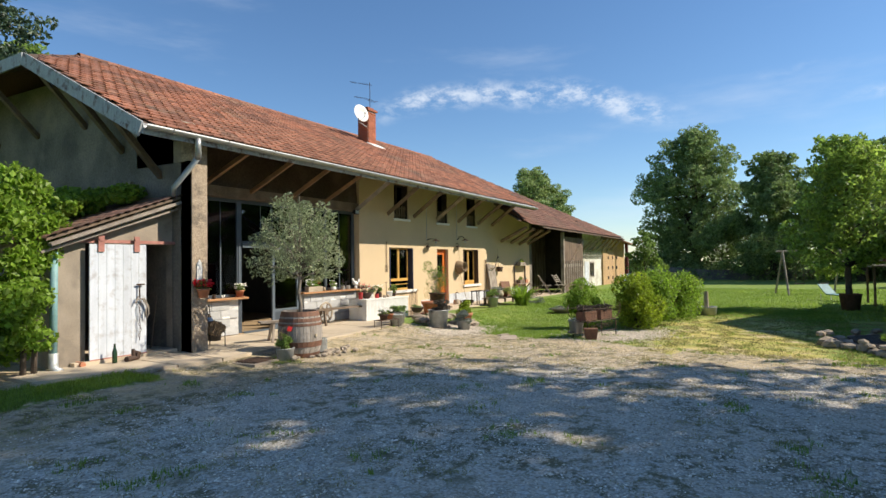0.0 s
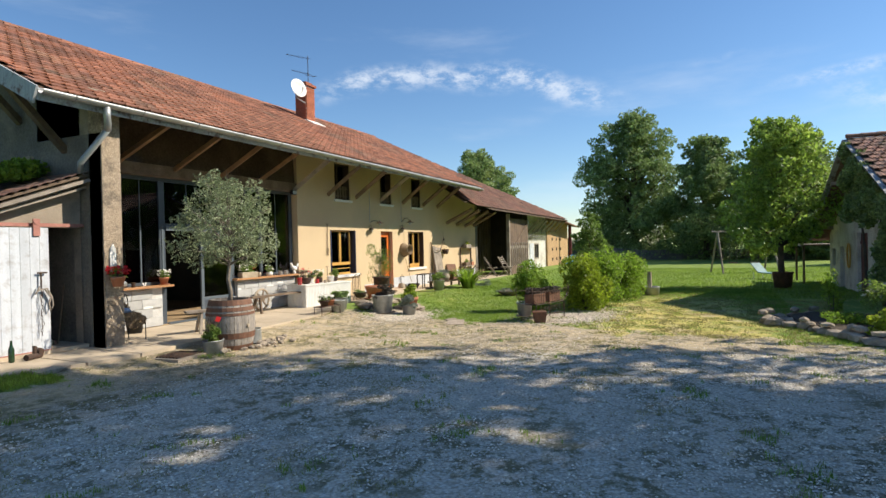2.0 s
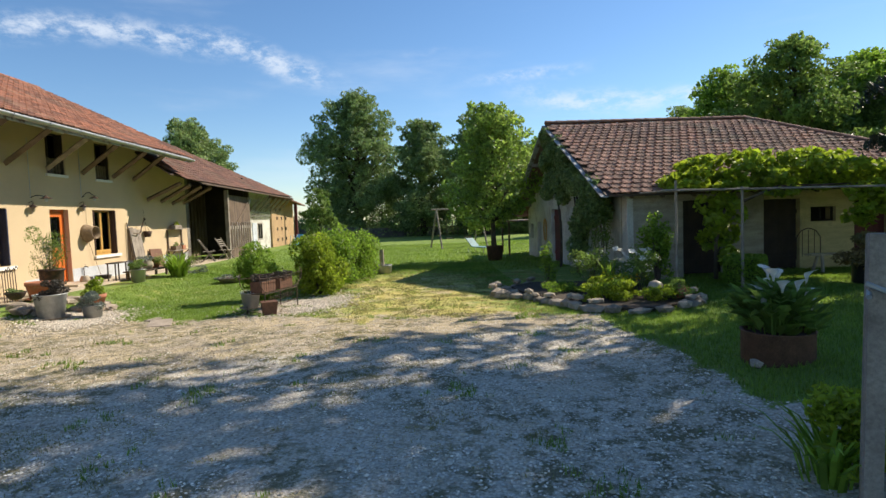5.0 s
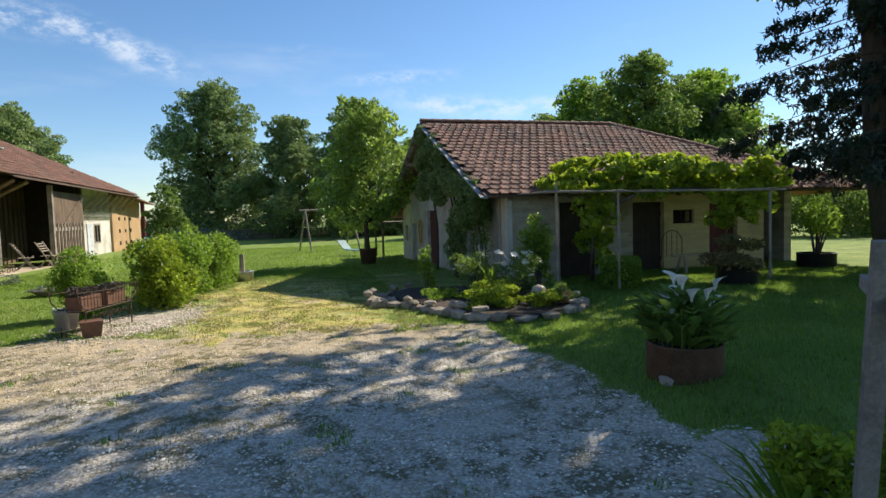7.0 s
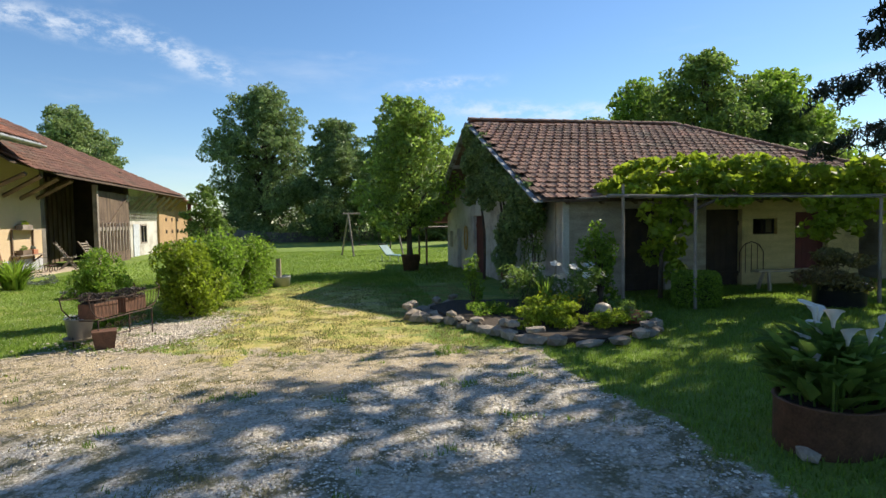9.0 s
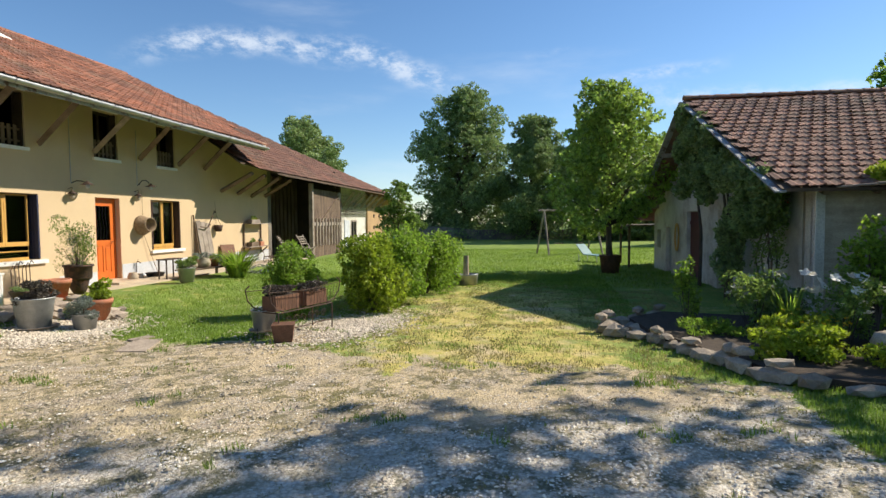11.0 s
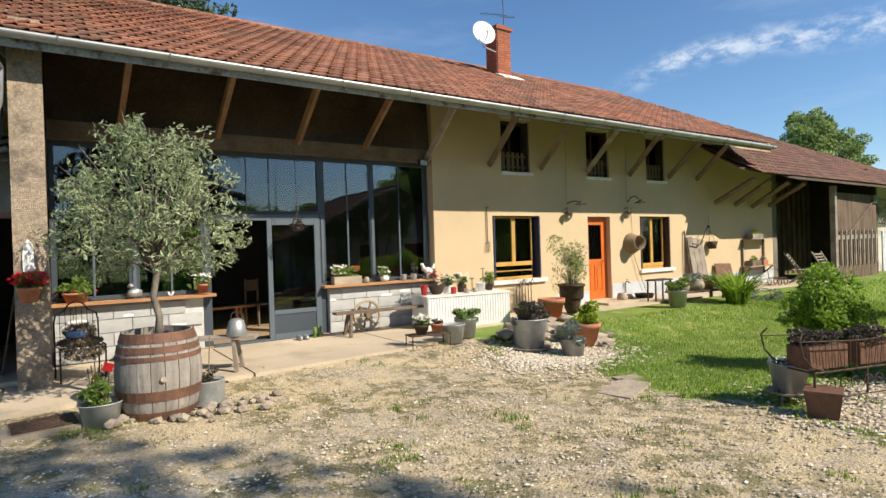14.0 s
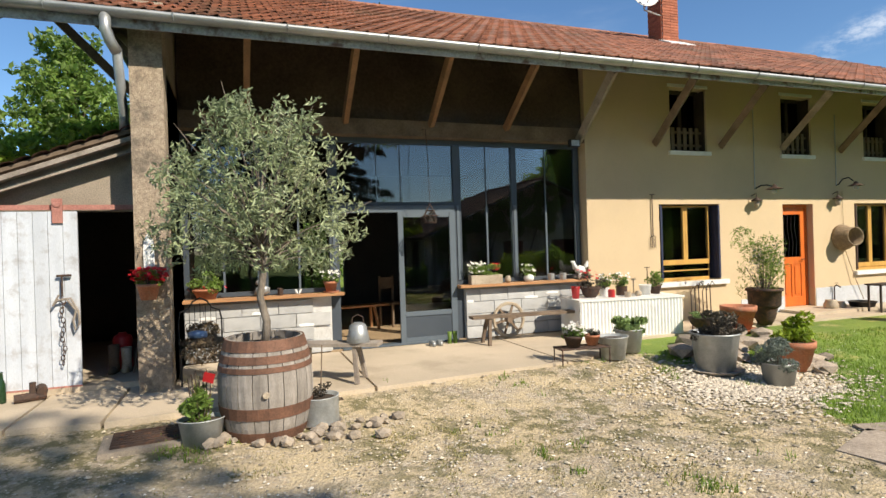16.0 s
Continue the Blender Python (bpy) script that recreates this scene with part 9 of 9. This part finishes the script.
blades(t, 0, 0.26, 0.75, L_BRIGHT, 50, 233, 0.02, 0.2)
bed_plant("tall_spurge", 12.3, 1.15, 0.20, 0.95, L_BRIGHT, "tall light green upright plant in the flower bed", 700, 0.07, 234)
t = thing("stone_ball", 10.05, -0.35, -0.03, "smooth round pale stone in the flower bed", "ornament")
bm = bmesh.new()
lathe(bm, [(0, 0), (0.11, 0.04), (0.15, 0.13), (0.11, 0.23), (0, 0.27)], 16)
part("ball", bm, M_CROCK, t, smooth=True)
t = thing("tipped_pot", 9.75, -0.85, 0.02, "terracotta pot lying on its side in the flower bed", "plant pot", rz=150)
bm = bmesh.new()
lathe(bm, pot_profile("terracotta", 0.13, 0.2), 16)
bmesh.ops.rotate(bm, verts=bm.verts[:], cent=(0, 0, 0), matrix=Matrix.Rotation(radians(82), 3, "X"))
part("vessel", bm, M_TERRA, t, smooth=True)
bush("vine_shrub", 11.55, -1.0, ground_z(11.5, -1.0), 0.42, 0.42, 1.75, L_BRIGHT, "tall slender light green shrub by the pole frame", 2600, 0.08, 240, clumps=16)
# clipped box
t = thing("box_hedge", 11.2, -2.75, ground_z(11.2, -2.8), "low clipped rectangular box hedge", "hedge", rz=-32)
rng = np.random.default_rng(241)
q = rng.uniform(-1, 1, size=(15000, 3))
face = rng.integers(0, 3, size=15000)
sgn = np.sign(rng.uniform(-1, 1, size=15000))
q[np.arange(15000), face] = sgn * rng.uniform(0.86, 1.03, size=15000)
q = q / (1 + 0.18 * (np.abs(q) ** 4).sum(axis=1, keepdims=True) / 3)
q = q * np.array([0.62, 0.42, 0.30]) + np.array([0, 0, 0.30])
v, f = leaf_mesh(q, 0.045, rng, aspect=0.6)
mesh_part("foliage", v, f, L_BRIGHT, t)
# added dark core; its soil colour stands for shade between the leaves
bm = boxbm(-0.5, 0.5, -0.32, 0.32, 0.02, 0.5)
part("core", bm, M_SOIL, t)
# red-leaved shrub in a dark tub, young tree in a tub
t = pot("dark_tub", 9.85, -4.45, ground_z(9.8, -4.5), "straight", 0.38, 0.38, M_BLACK, "wide dark tub with a red-tipped shrub", n=22)
foliage(t, 0.33, 0.62, 0.6, 0.62, leafy("leaves_bronze", (0.24, 0.16, 0.06), (0.14, 0.14, 0.04)), 2400, 0.08, 243, clumps=16)
t = pot("tree_planter", 11.6, -8.4, ground_z(11.6, -8.4), "straight", 0.42, 0.34, M_BLACK, "wide dark tub with a small fruit tree", n=22)
bush("fruit_tree", 11.6, -8.4, ground_z(11.6, -8.4) + 0.3, 0.7, 0.7, 1.5, L_BRIGHT, "small loose fruit tree in the dark tub", 1600, 0.08, 244, clumps=12, z_low=0.45, category="tree")
t = plank_bench("garden_bench", 12.2, -5.6, 0.0, 1.6, 0.42, 90, "plain pale bench against the small barn wall", M_CROCK)
t = thing("iron_trellis", 12.9, -5.3, 0.3, "small rusty iron arch against the yellowish wall", "trellis", rz=-90)
bm = bmesh.new()
tube(bm, [(-0.3, 0, 0), (-0.3, 0, 0.45), (-0.18, 0, 0.62), (0, 0, 0.68), (0.18, 0, 0.62), (0.3, 0, 0.45), (0.3, 0, 0)], 0.012, 6)
for x in (-0.15, 0, 0.15):
    tube(bm, [(x, 0, 0), (x, 0, 0.62)], 0.008, 5)
part("bars", bm, M_IRON, t)

# calla tub, shed side of the yard
CXX, CYY = 5.05, 0.55
cz = 0.0
t = pot("calla_tub", CXX, CYY, cz, "straight", 0.325, 0.345, M_HOOP, "large rusty red-brown tub of white calla lilies", n=28)
rnd = random.Random(250)
rng = np.random.default_rng(250)
lv, lf_ = [], []
for k in range(230):
    a = rnd.uniform(0, 6.28)
    r = 0.38 * rnd.random() ** 0.6
    hh = 0.33 + rnd.uniform(0.03, 0.50) * (1 - 0.6 * r)
    c = Vector((r * math.cos(a), r * math.sin(a), hh))
    d = Vector((math.cos(a), math.sin(a), rnd.uniform(0.0, 1.7))).normalized()
    s = d.cross(Vector((0, 0, 1))).normalized()
    n_ = s.cross(d)
    L_, W_ = rnd.uniform(0.16, 0.25), rnd.uniform(0.05, 0.075)
    k0 = len(lv)
    lv += [tuple(c - d * L_ * 0.5), tuple(c - d * L_ * 0.15 + s * W_ + n_ * 0.02), tuple(c - d * L_ * 0.15 - s * W_ + n_ * 0.02), tuple(c + d * L_ * 0.25 + s * W_ * 0.6 + n_ * 0.01), tuple(c + d * L_ * 0.25 - s * W_ * 0.6 + n_ * 0.01), tuple(c + d * L_ * 0.6 - n_ * 0.03), tuple(c - n_ * 0.01)]
    lf_ += [(k0, k0 + 1, k0 + 6), (k0, k0 + 6, k0 + 2), (k0 + 1, k0 + 3, k0 + 6), (k0 + 2, k0 + 6, k0 + 4), (k0 + 3, k0 + 5, k0 + 6), (k0 + 4, k0 + 6, k0 + 5)]
mesh_part("leaves", lv, lf_, L_MID, t)
bm = bmesh.new()
for k in range(40):
    a = rnd.uniform(0, 6.28)
    r = 0.28 * rnd.random()
    tube(bm, [(r * math.cos(a), r * math.sin(a), 0.30), (r * 1.3 * math.cos(a), r * 1.3 * math.sin(a), 0.30 + rnd.uniform(0.2, 0.4))], 0.007, 4)
tagged(part("stems", bm, L_MID, t), kind="stuff")
for k in range(13):
    a = k * 2.4
    r = 0.08 + 0.30 * ((k * 5 % 13) / 13)
    hh = 0.72 + 0.17 * math.sin(k * 1.7) - 0.25 * r
    bm = bmesh.new()
    x, y = r * math.cos(a), r * math.sin(a)
    rings = []
    for rr, zz, sk in ((0.008, 0.0, 0.0), (0.016, 0.05, 0.005), (0.042, 0.10, 0.02), (0.060, 0.115, 0.045)):
        rings.append([bm.verts.new((x + sk * math.cos(a) + rr * math.cos(q), y + sk * math.sin(a) + rr * math.sin(q), hh + zz + 0.02 * math.cos(q - a))) for q in [0.785 * j for j in range(8)]])
    for p_, q_ in zip(rings, rings[1:]):
        for j in range(8):
            bm.faces.new((p_[j], p_[(j + 1) % 8], q_[(j + 1) % 8], q_[j]))
    fl = part("flower", bm, M_FLOWER_WHITE, t, "white calla flower", smooth=True)
    bm = bmesh.new()
    tube(bm, [(x * 0.6, y * 0.6, 0.31), (x, y, hh)], 0.006, 4)
    part("stalk", bm, L_MID, fl)
t = thing("loose_stone", 4.90, 0.86, ground_z(4.9, 0.86) - 0.01, "small pale stone at the foot of the tub", "stone")
bm = bmesh.new()
stone(bm, 0, 0, 0.03, 0.09, 0.06, 0.05, random.Random(3))
part("body", bm, M_STONE, t)
# stakes and shrub at the near corner
fp = thing("stake_gate", 2.30, 1.86, ground_z(2.3, 1.8), "weathered grey wooden stakes tied with cord", "fence")
bm = bmesh.new()
beam(bm, (-0.12, 0.10, -0.05), (-0.20, 0.14, 1.52), 0.075, 0.05)
part("stake", bm, M_WOOD_GREY, fp, bevel=0.006)
bm = bmesh.new()
beam(bm, (0.22, -0.16, -0.05), (0.05, -0.05, 1.50), 0.07, 0.05)
part("stake", bm, M_WOOD_GREY, fp, bevel=0.006)
bm = bmesh.new()
beam(bm, (-0.2, 0.12, 1.22), (0.35, -0.35, 1.30), 0.05, 0.06)
part("rail", bm, M_WOOD_GREY, fp, bevel=0.006)
bm = bmesh.new()
tube(bm, [(-0.20, 0.20, 1.30), (-0.26, 0.13, 1.26), (-0.18, 0.06, 1.22), (-0.12, 0.12, 1.28), (-0.22, 0.2, 1.24)], 0.012, 6)
part("cord", bm, M_ZINC, fp)
bush("corner_shrub", 2.85, 1.28, ground_z(2.85, 1.28), 0.48, 0.46, 0.58, L_LIME, "low bright green leafy shrub by the stakes", 3500, 0.06, 260, clumps=16)
t = thing("strap_plant", 2.85, 1.66, ground_z(2.85, 1.66), "long-leaved green plant by the stakes", "plant")
blades(t, 0, 0.50, 0.55, L_BRIGHT, 70, 261, 0.016, 1.0)

# ---- loose gravel, stones, grass ----
rnd = random.Random(400)
fl = thing("flagstones", 10.25, 8.85, ground_z(10.2, 8.8), "two flat worn paving stones sunk at the lawn edge", "paving stones", rz=18)
for (x, y, sx, sy, tr) in ((-0.1, 0, 0.42, 0.22, 0.1), (0.42, 0.16, 0.18, 0.10, -0.5)):
    bm = bmesh.new()
    c, s = math.cos(tr), math.sin(tr)
    pts = [(x + (a * c - b * s) * 1, y + (a * s + b * c)) for a, b in ((-sx, -sy * 0.8), (sx * 0.9, -sy), (sx, sy * 0.7), (-sx * 0.8, sy))]
    prism(bm, pts, -0.05, 0.012)
    part("slab", bm, M_FLAG, fl, bevel=0.01)


def pebble_field(name, spots, material, label, seed):
    """Many small stones (x, y, radius) joined."""
    r2 = np.random.default_rng(seed)
    base = np.array([(1, 0, 0), (0.3, 0.95, 0), (-0.8, 0.6, 0), (-0.8, -0.6, 0), (0.3, -0.95, 0), (0.1, 0.1, 0.75), (0, 0, -0.5)], dtype=float)
    tri = [(0, 1, 5), (1, 2, 5), (2, 3, 5), (3, 4, 5), (4, 0, 5), (1, 0, 6), (2, 1, 6), (3, 2, 6), (4, 3, 6), (0, 4, 6)]
    n = len(spots)
    P = np.array([(x, y, ground_z(x, y) + r * 0.1) for x, y, r in spots])
    rad = np.array([q[2] for q in spots])
    a = r2.uniform(0, 6.28, n)
    sc = rad[:, None] * np.stack((r2.uniform(0.8, 1.3, n), r2.uniform(0.6, 1.0, n), r2.uniform(0.45, 0.85, n)), axis=1)
    q = base[None] * sc[:, None, :] * (1 + r2.uniform(-0.18, 0.18, size=(n, 7, 1)))
    c, s = np.cos(a)[:, None], np.sin(a)[:, None]
    v = np.stack((q[..., 0] * c - q[..., 1] * s, q[..., 0] * s + q[..., 1] * c, q[..., 2]), axis=2) + P[:, None, :]
    v = v.reshape(-1, 3)
    f = ((np.arange(n) * 7)[:, None, None] + np.array(tri)[None]).reshape(-1, 3)
    return mesh_part(name, v, f, material, None, label, "stuff")


M_PEB_LIGHT = surface("pale_gravel", (0.68, 0.60, 0.48), (0.54, 0.46, 0.36), 5, 40, 0.9, 0.0, island=0.4, world_space=True)
M_PEB_GREY = surface("grey_gravel", (0.60, 0.52, 0.40), (0.45, 0.38, 0.27), 3, 40, 0.9, 0.0, island=0.5, world_space=True)
# pale stone, made paler still to lift the shaded part of the yard
M_PEB_DRIVE = surface("drive_stone", (0.84, 0.79, 0.70), (0.66, 0.60, 0.50), 6, 40, 0.85, 0.0, island=0.45, world_space=True)
spots = []
for k in range(9000):
    cx, cy, sx, sy = ((10.9, 10.75, 0.65, 0.42), (11.9, 6.75, 0.85, 0.5), (12.5, 6.2, 0.6, 0.3))[k % 3 if k % 5 else 0]
    x, y = rnd.gauss(cx, sx), rnd.gauss(cy, sy)
    spots.append((x, y, rnd.uniform(0.012, 0.032)))
pebble_field("pale_gravel", spots, M_PEB_LIGHT, "heaps of pale coarse gravel", 401)
spots = []
while len(spots) < 26000:
    x, y = rnd.uniform(-3.5, 12.5), rnd.uniform(0.5, 12.0)
    if lawn_amount(x, y) > 0.45:
        continue
    if noise.noise(Vector((x * 0.7, y * 0.7, 9))) < -0.12 and rnd.random() < 0.7:
        continue
    spots.append((x, y, rnd.uniform(0.006, 0.017) * (1.7 if rnd.random() < 0.05 else 1)))
pebble_field("yard_gravel", spots, M_PEB_GREY, "loose grey and pale gravel of the yard", 402)
spots = []
while len(spots) < 46000:
    x, y = rnd.uniform(-2.0, 9.5), rnd.uniform(-0.2, 10.2)
    if lawn_amount(x, y) > 0.5 or rnd.random() > 0.12 + drive_amount(x, y) or rnd.random() > 1.25 - 0.07 * math.hypot(x - 1, y - 4):
        continue
    if noise.noise(Vector((x * 0.9, y * 0.9, 14))) + 0.5 * noise.noise(Vector((x * 3, y * 3, 15))) < -0.2:
        continue
    spots.append((x, y, rnd.uniform(0.005, 0.015) * (1.8 if rnd.random() < 0.05 else 1)))
pebble_field("drive_gravel", spots, M_PEB_DRIVE, "pale grey crushed stone of the drive", 403)
rb2 = thing("rubble_heap", 6.2, 10.75, 0.0, "scatter of pale rubble stones round the barrel", "stones")
for k in range(42):
    a = rnd.uniform(-2.9, 0.7)
    r = rnd.uniform(0.40, 0.62) if k < 20 else rnd.uniform(0.5, 0.85)
    x, y = (BX + r * math.cos(a), BY + r * math.sin(a) * 0.8) if k < 20 else (6.25 + rnd.gauss(0, 0.28), 10.78 + rnd.gauss(0, 0.14))
    bm = bmesh.new()
    s = rnd.uniform(0.03, 0.07)
    stone(bm, x - 6.2, y - 10.75, ground_z(x, y) + s * 0.4, s * 1.2, s, s * 0.7, rnd, a)
    part("stone", bm, M_STONE, rb2)
rk2 = thing("rockery", 11.6, 11.5, 0.0, "low rockery of brown stones between the pots", "stones")
for k in range(30):
    x, y = 11.5 + rnd.gauss(0, 0.55), 11.75 + rnd.gauss(0, 0.28)
    if k > 22:
        x, y = 12.3 + rnd.gauss(0, 0.22), 10.95 + rnd.gauss(0, 0.14)
    bm = bmesh.new()
    s = rnd.uniform(0.09, 0.19)
    stone(bm, x - 11.6, y - 11.5, gz2(x, y) + s * 0.3, s * 1.5, s * 1.1, s * 0.6, rnd, rnd.uniform(0, 3))
    part("stone", bm, M_FLAG, rk2)


def grass_field(name, cond, n, h, w, material, label, seed, area):
    r2 = np.random.default_rng(seed)
    out_v, out_f = [], []
    xs = r2.uniform(area[0], area[1], n)
    ys = r2.uniform(area[2], area[3], n)
    luck = r2.random(n)
    keep = [i for i in range(n) if luck[i] < cond(xs[i], ys[i])]
    m = len(keep)
    P = np.array([(xs[i], ys[i], ground_z(xs[i], ys[i]) - 0.012) for i in keep])
    a = r2.uniform(0, 6.28, m)
    hh = h * r2.uniform(0.5, 1.3, m)
    lean = r2.uniform(0.1, 0.7, m) * hh
    d = np.stack((np.cos(a), np.sin(a), np.zeros(m)), axis=1)
    s = np.stack((-np.sin(a), np.cos(a), np.zeros(m)), axis=1) * w
    tip = P + d * lean[:, None] + np.array([0, 0, 1]) * hh[:, None]
    v = np.stack((P - s, P + s, tip), axis=1).reshape(-1, 3)
    f = (np.arange(m) * 3)[:, None] + np.array([[0, 1, 2]])
    return mesh_part(name, v, f, material, None, label, "stuff")


def on_lawn(x, y):
    if ((x - 10.9) / 1.2) ** 2 + ((y - 10.75) / 0.7) ** 2 < 1 or ((x - 11.6) / 1.0) ** 2 + ((y - 6.7) / 0.7) ** 2 < 1:
        return False
    if x > 40 or y > 12.0 and x > 1.5:
        return False
    return lawn_amount(x, y) + 0.25 * noise.noise(Vector((x * 4, y * 4, 0))) > 0.55 and 1.05 - ss(dry_amount(x, y) * 1.3) + 0.5 * noise.noise(Vector((x * 2, y * 2, 4)))


grass_field("grass", on_lawn, 200000, 0.045, 0.006, L_GRASS, "short mown lawn grass", 410, (9.5, 22, 1.5, 12.1))
grass_field("grass_south", on_lawn, 190000, 0.05, 0.006, L_GRASS, "short mown lawn grass", 411, (3.0, 14, -9, 1.6))
grass_field("grass_far", on_lawn, 90000, 0.07, 0.012, L_GRASS, "short mown lawn grass", 412, (18, 40, -9, 12))
grass_field("grass_west", on_lawn, 30000, 0.06, 0.006, L_GRASS, "grass strip by the store", 413, (-5, 3.3, 11.2, 12.4))


def on_dry(x, y):
    if lawn_amount(x, y) < 0.35 or dry_amount(x, y) < 0.3:
        return 0
    return ss(0.45 + 1.2 * noise.noise(Vector((x * 2.2, y * 2.2, 51))) + 0.7 * noise.noise(Vector((x * 7, y * 7, 52))))


grass_field("dry_grass", on_dry, 170000, 0.035, 0.006, L_GRASS_DRY, "thin dry yellowing grass on the worn track", 416, (6, 21, 0.5, 8))


def weedy(x, y):
    if not (-3.5 < x < 14 and 1.0 < y < 12.0) or lawn_amount(x, y) > 0.7:
        return False
    a = noise.noise(Vector((x * 0.55, y * 0.55, 20)))
    b = noise.noise(Vector((x * 2.6, y * 2.6, 21)))
    c = noise.noise(Vector((x * 7.5, y * 7.5, 22)))
    edge = lawn_amount(x, y)
    return ss((a * 0.8 + b * 0.8 + c * 0.8 + edge * 0.6 - 0.25) / 0.45)


grass_field("weeds", weedy, 400000, 0.020, 0.005, L_GRASS_DRY, "thin weeds and dry grass growing through the gravel", 414, (-3.5, 14, 1.0, 12.0))


def tufty(x, y):
    if lawn_amount(x, y) > 0.6:
        return False
    return ss((noise.noise(Vector((x * 1.5, y * 1.5, 33))) + 0.5 * noise.noise(Vector((x * 6, y * 6, 34))) - 0.42) / 0.22)


grass_field("tufts", tufty, 240000, 0.055, 0.006, L_GRASS, "small green tufts in the gravel", 415, (-3.5, 12, 1.0, 12.0))


def daisies(x, y):
    return lawn_amount(x, y) > 0.8 and ((x - 10.9) / 2.0) ** 2 + ((y - 10.75) / 1.2) ** 2 > 1


dv, df = [], []
for k in range(1500):
    x, y = rnd.uniform(9.8, 18), rnd.uniform(4, 12)
    if not daisies(x, y):
        continue
    z = ground_z(x, y) + 0.045
    r = 0.010
    k0 = len(dv)
    dv += [(x - r, y, z), (x, y - r, z + 0.003), (x + r, y, z), (x, y + r, z + 0.003)]
    df.append((k0, k0 + 1, k0 + 2, k0 + 3))
mesh_part("daisies", dv, df, M_FLOWER_WHITE, None, "tiny white daisies in the lawn", "stuff")
# interior things seen through the open door
t = plank_bench("inner_bench", 7.35, 16.1, 0.016, 1.3, 0.45, 8, "plain wooden bench inside the dim room", M_WOOD_SILL, 0.3)
t = thing("inner_chair", 8.15, 16.3, 0.016, "dark wooden chair in the dim room", "chair", rz=30)
part("seat", boxbm(-0.2, 0.2, -0.2, 0.2, 0.42, 0.45), M_WOOD_OLD, t)
for sx in (-0.17, 0.17):
    for sy in (-0.17, 0.17):
        part("leg", boxbm(sx - 0.018, sx + 0.018, sy - 0.018, sy + 0.018, 0, 0.95 if sy > 0 else 0.42), M_WOOD_OLD, t)
part("backrest", boxbm(-0.15, 0.15, 0.155, 0.185, 0.7, 0.92), M_WOOD_OLD, t)
t = thing("ladder", 7.25, 19.6, 0.016, "wooden step ladder standing before the rear window", "ladder")
for s in (-1, 1):
    bm = bmesh.new()
    beam(bm, (s * 0.28, -0.3, 0), (s * 0.16, 0.1, 2.2), 0.05, 0.03)
    part("side", bm, M_WOOD_OLD, t)
for k in range(7):
    part("rung", boxbm(-0.24 + 0.012 * k, 0.24 - 0.012 * k, -0.26 + k * 0.052, -0.21 + k * 0.052, 0.25 + k * 0.27, 0.28 + k * 0.27), M_WOOD_OLD, t)

# ---- the tiles that are pieces of their own, last ----
for lst, deck in TILE_JOBS:
    for me, m in lst:
        o = new("roof_tile", me)
        o.matrix_world = m
        o.parent = deck
for w, x, y, z, k in BLOCK_JOBS:
    o = new("block", me_block)
    o.location = (x, y, z)
    o.scale = (k, 1, 1)
    o.parent = w
bm = boxbm(-0.118, 0.118, -0.02, 0.02, -0.03, 0.03)
me_brick = bpy.data.meshes.new("brick")
bm.to_mesh(me_brick)
bm.free()
me_brick.materials.append(M_BRICK)
for j in range(24):
    z = 0.35 + j * 0.069
    if z > CHIM_BRICKS[1] - 0.03:
        break
    for side in range(4):
        m = Matrix.Rotation(side * math.pi / 2, 4, "Z")
        for i in (-0.5, 0.5) if j % 2 else (-0.95, 0.0, 0.95):
            half = abs(i) > 0.9
            xx = i * 0.245 - (0.06 * (1 if i > 0 else -1) if half else 0)
            o = new("brick", me_brick)
            o.matrix_basis = m @ Matrix.Translation((xx, -0.245, z)) @ Matrix.Diagonal((0.5 if half else 1, 1, 1, 1))
            o.parent = CHIM_BRICKS[0]
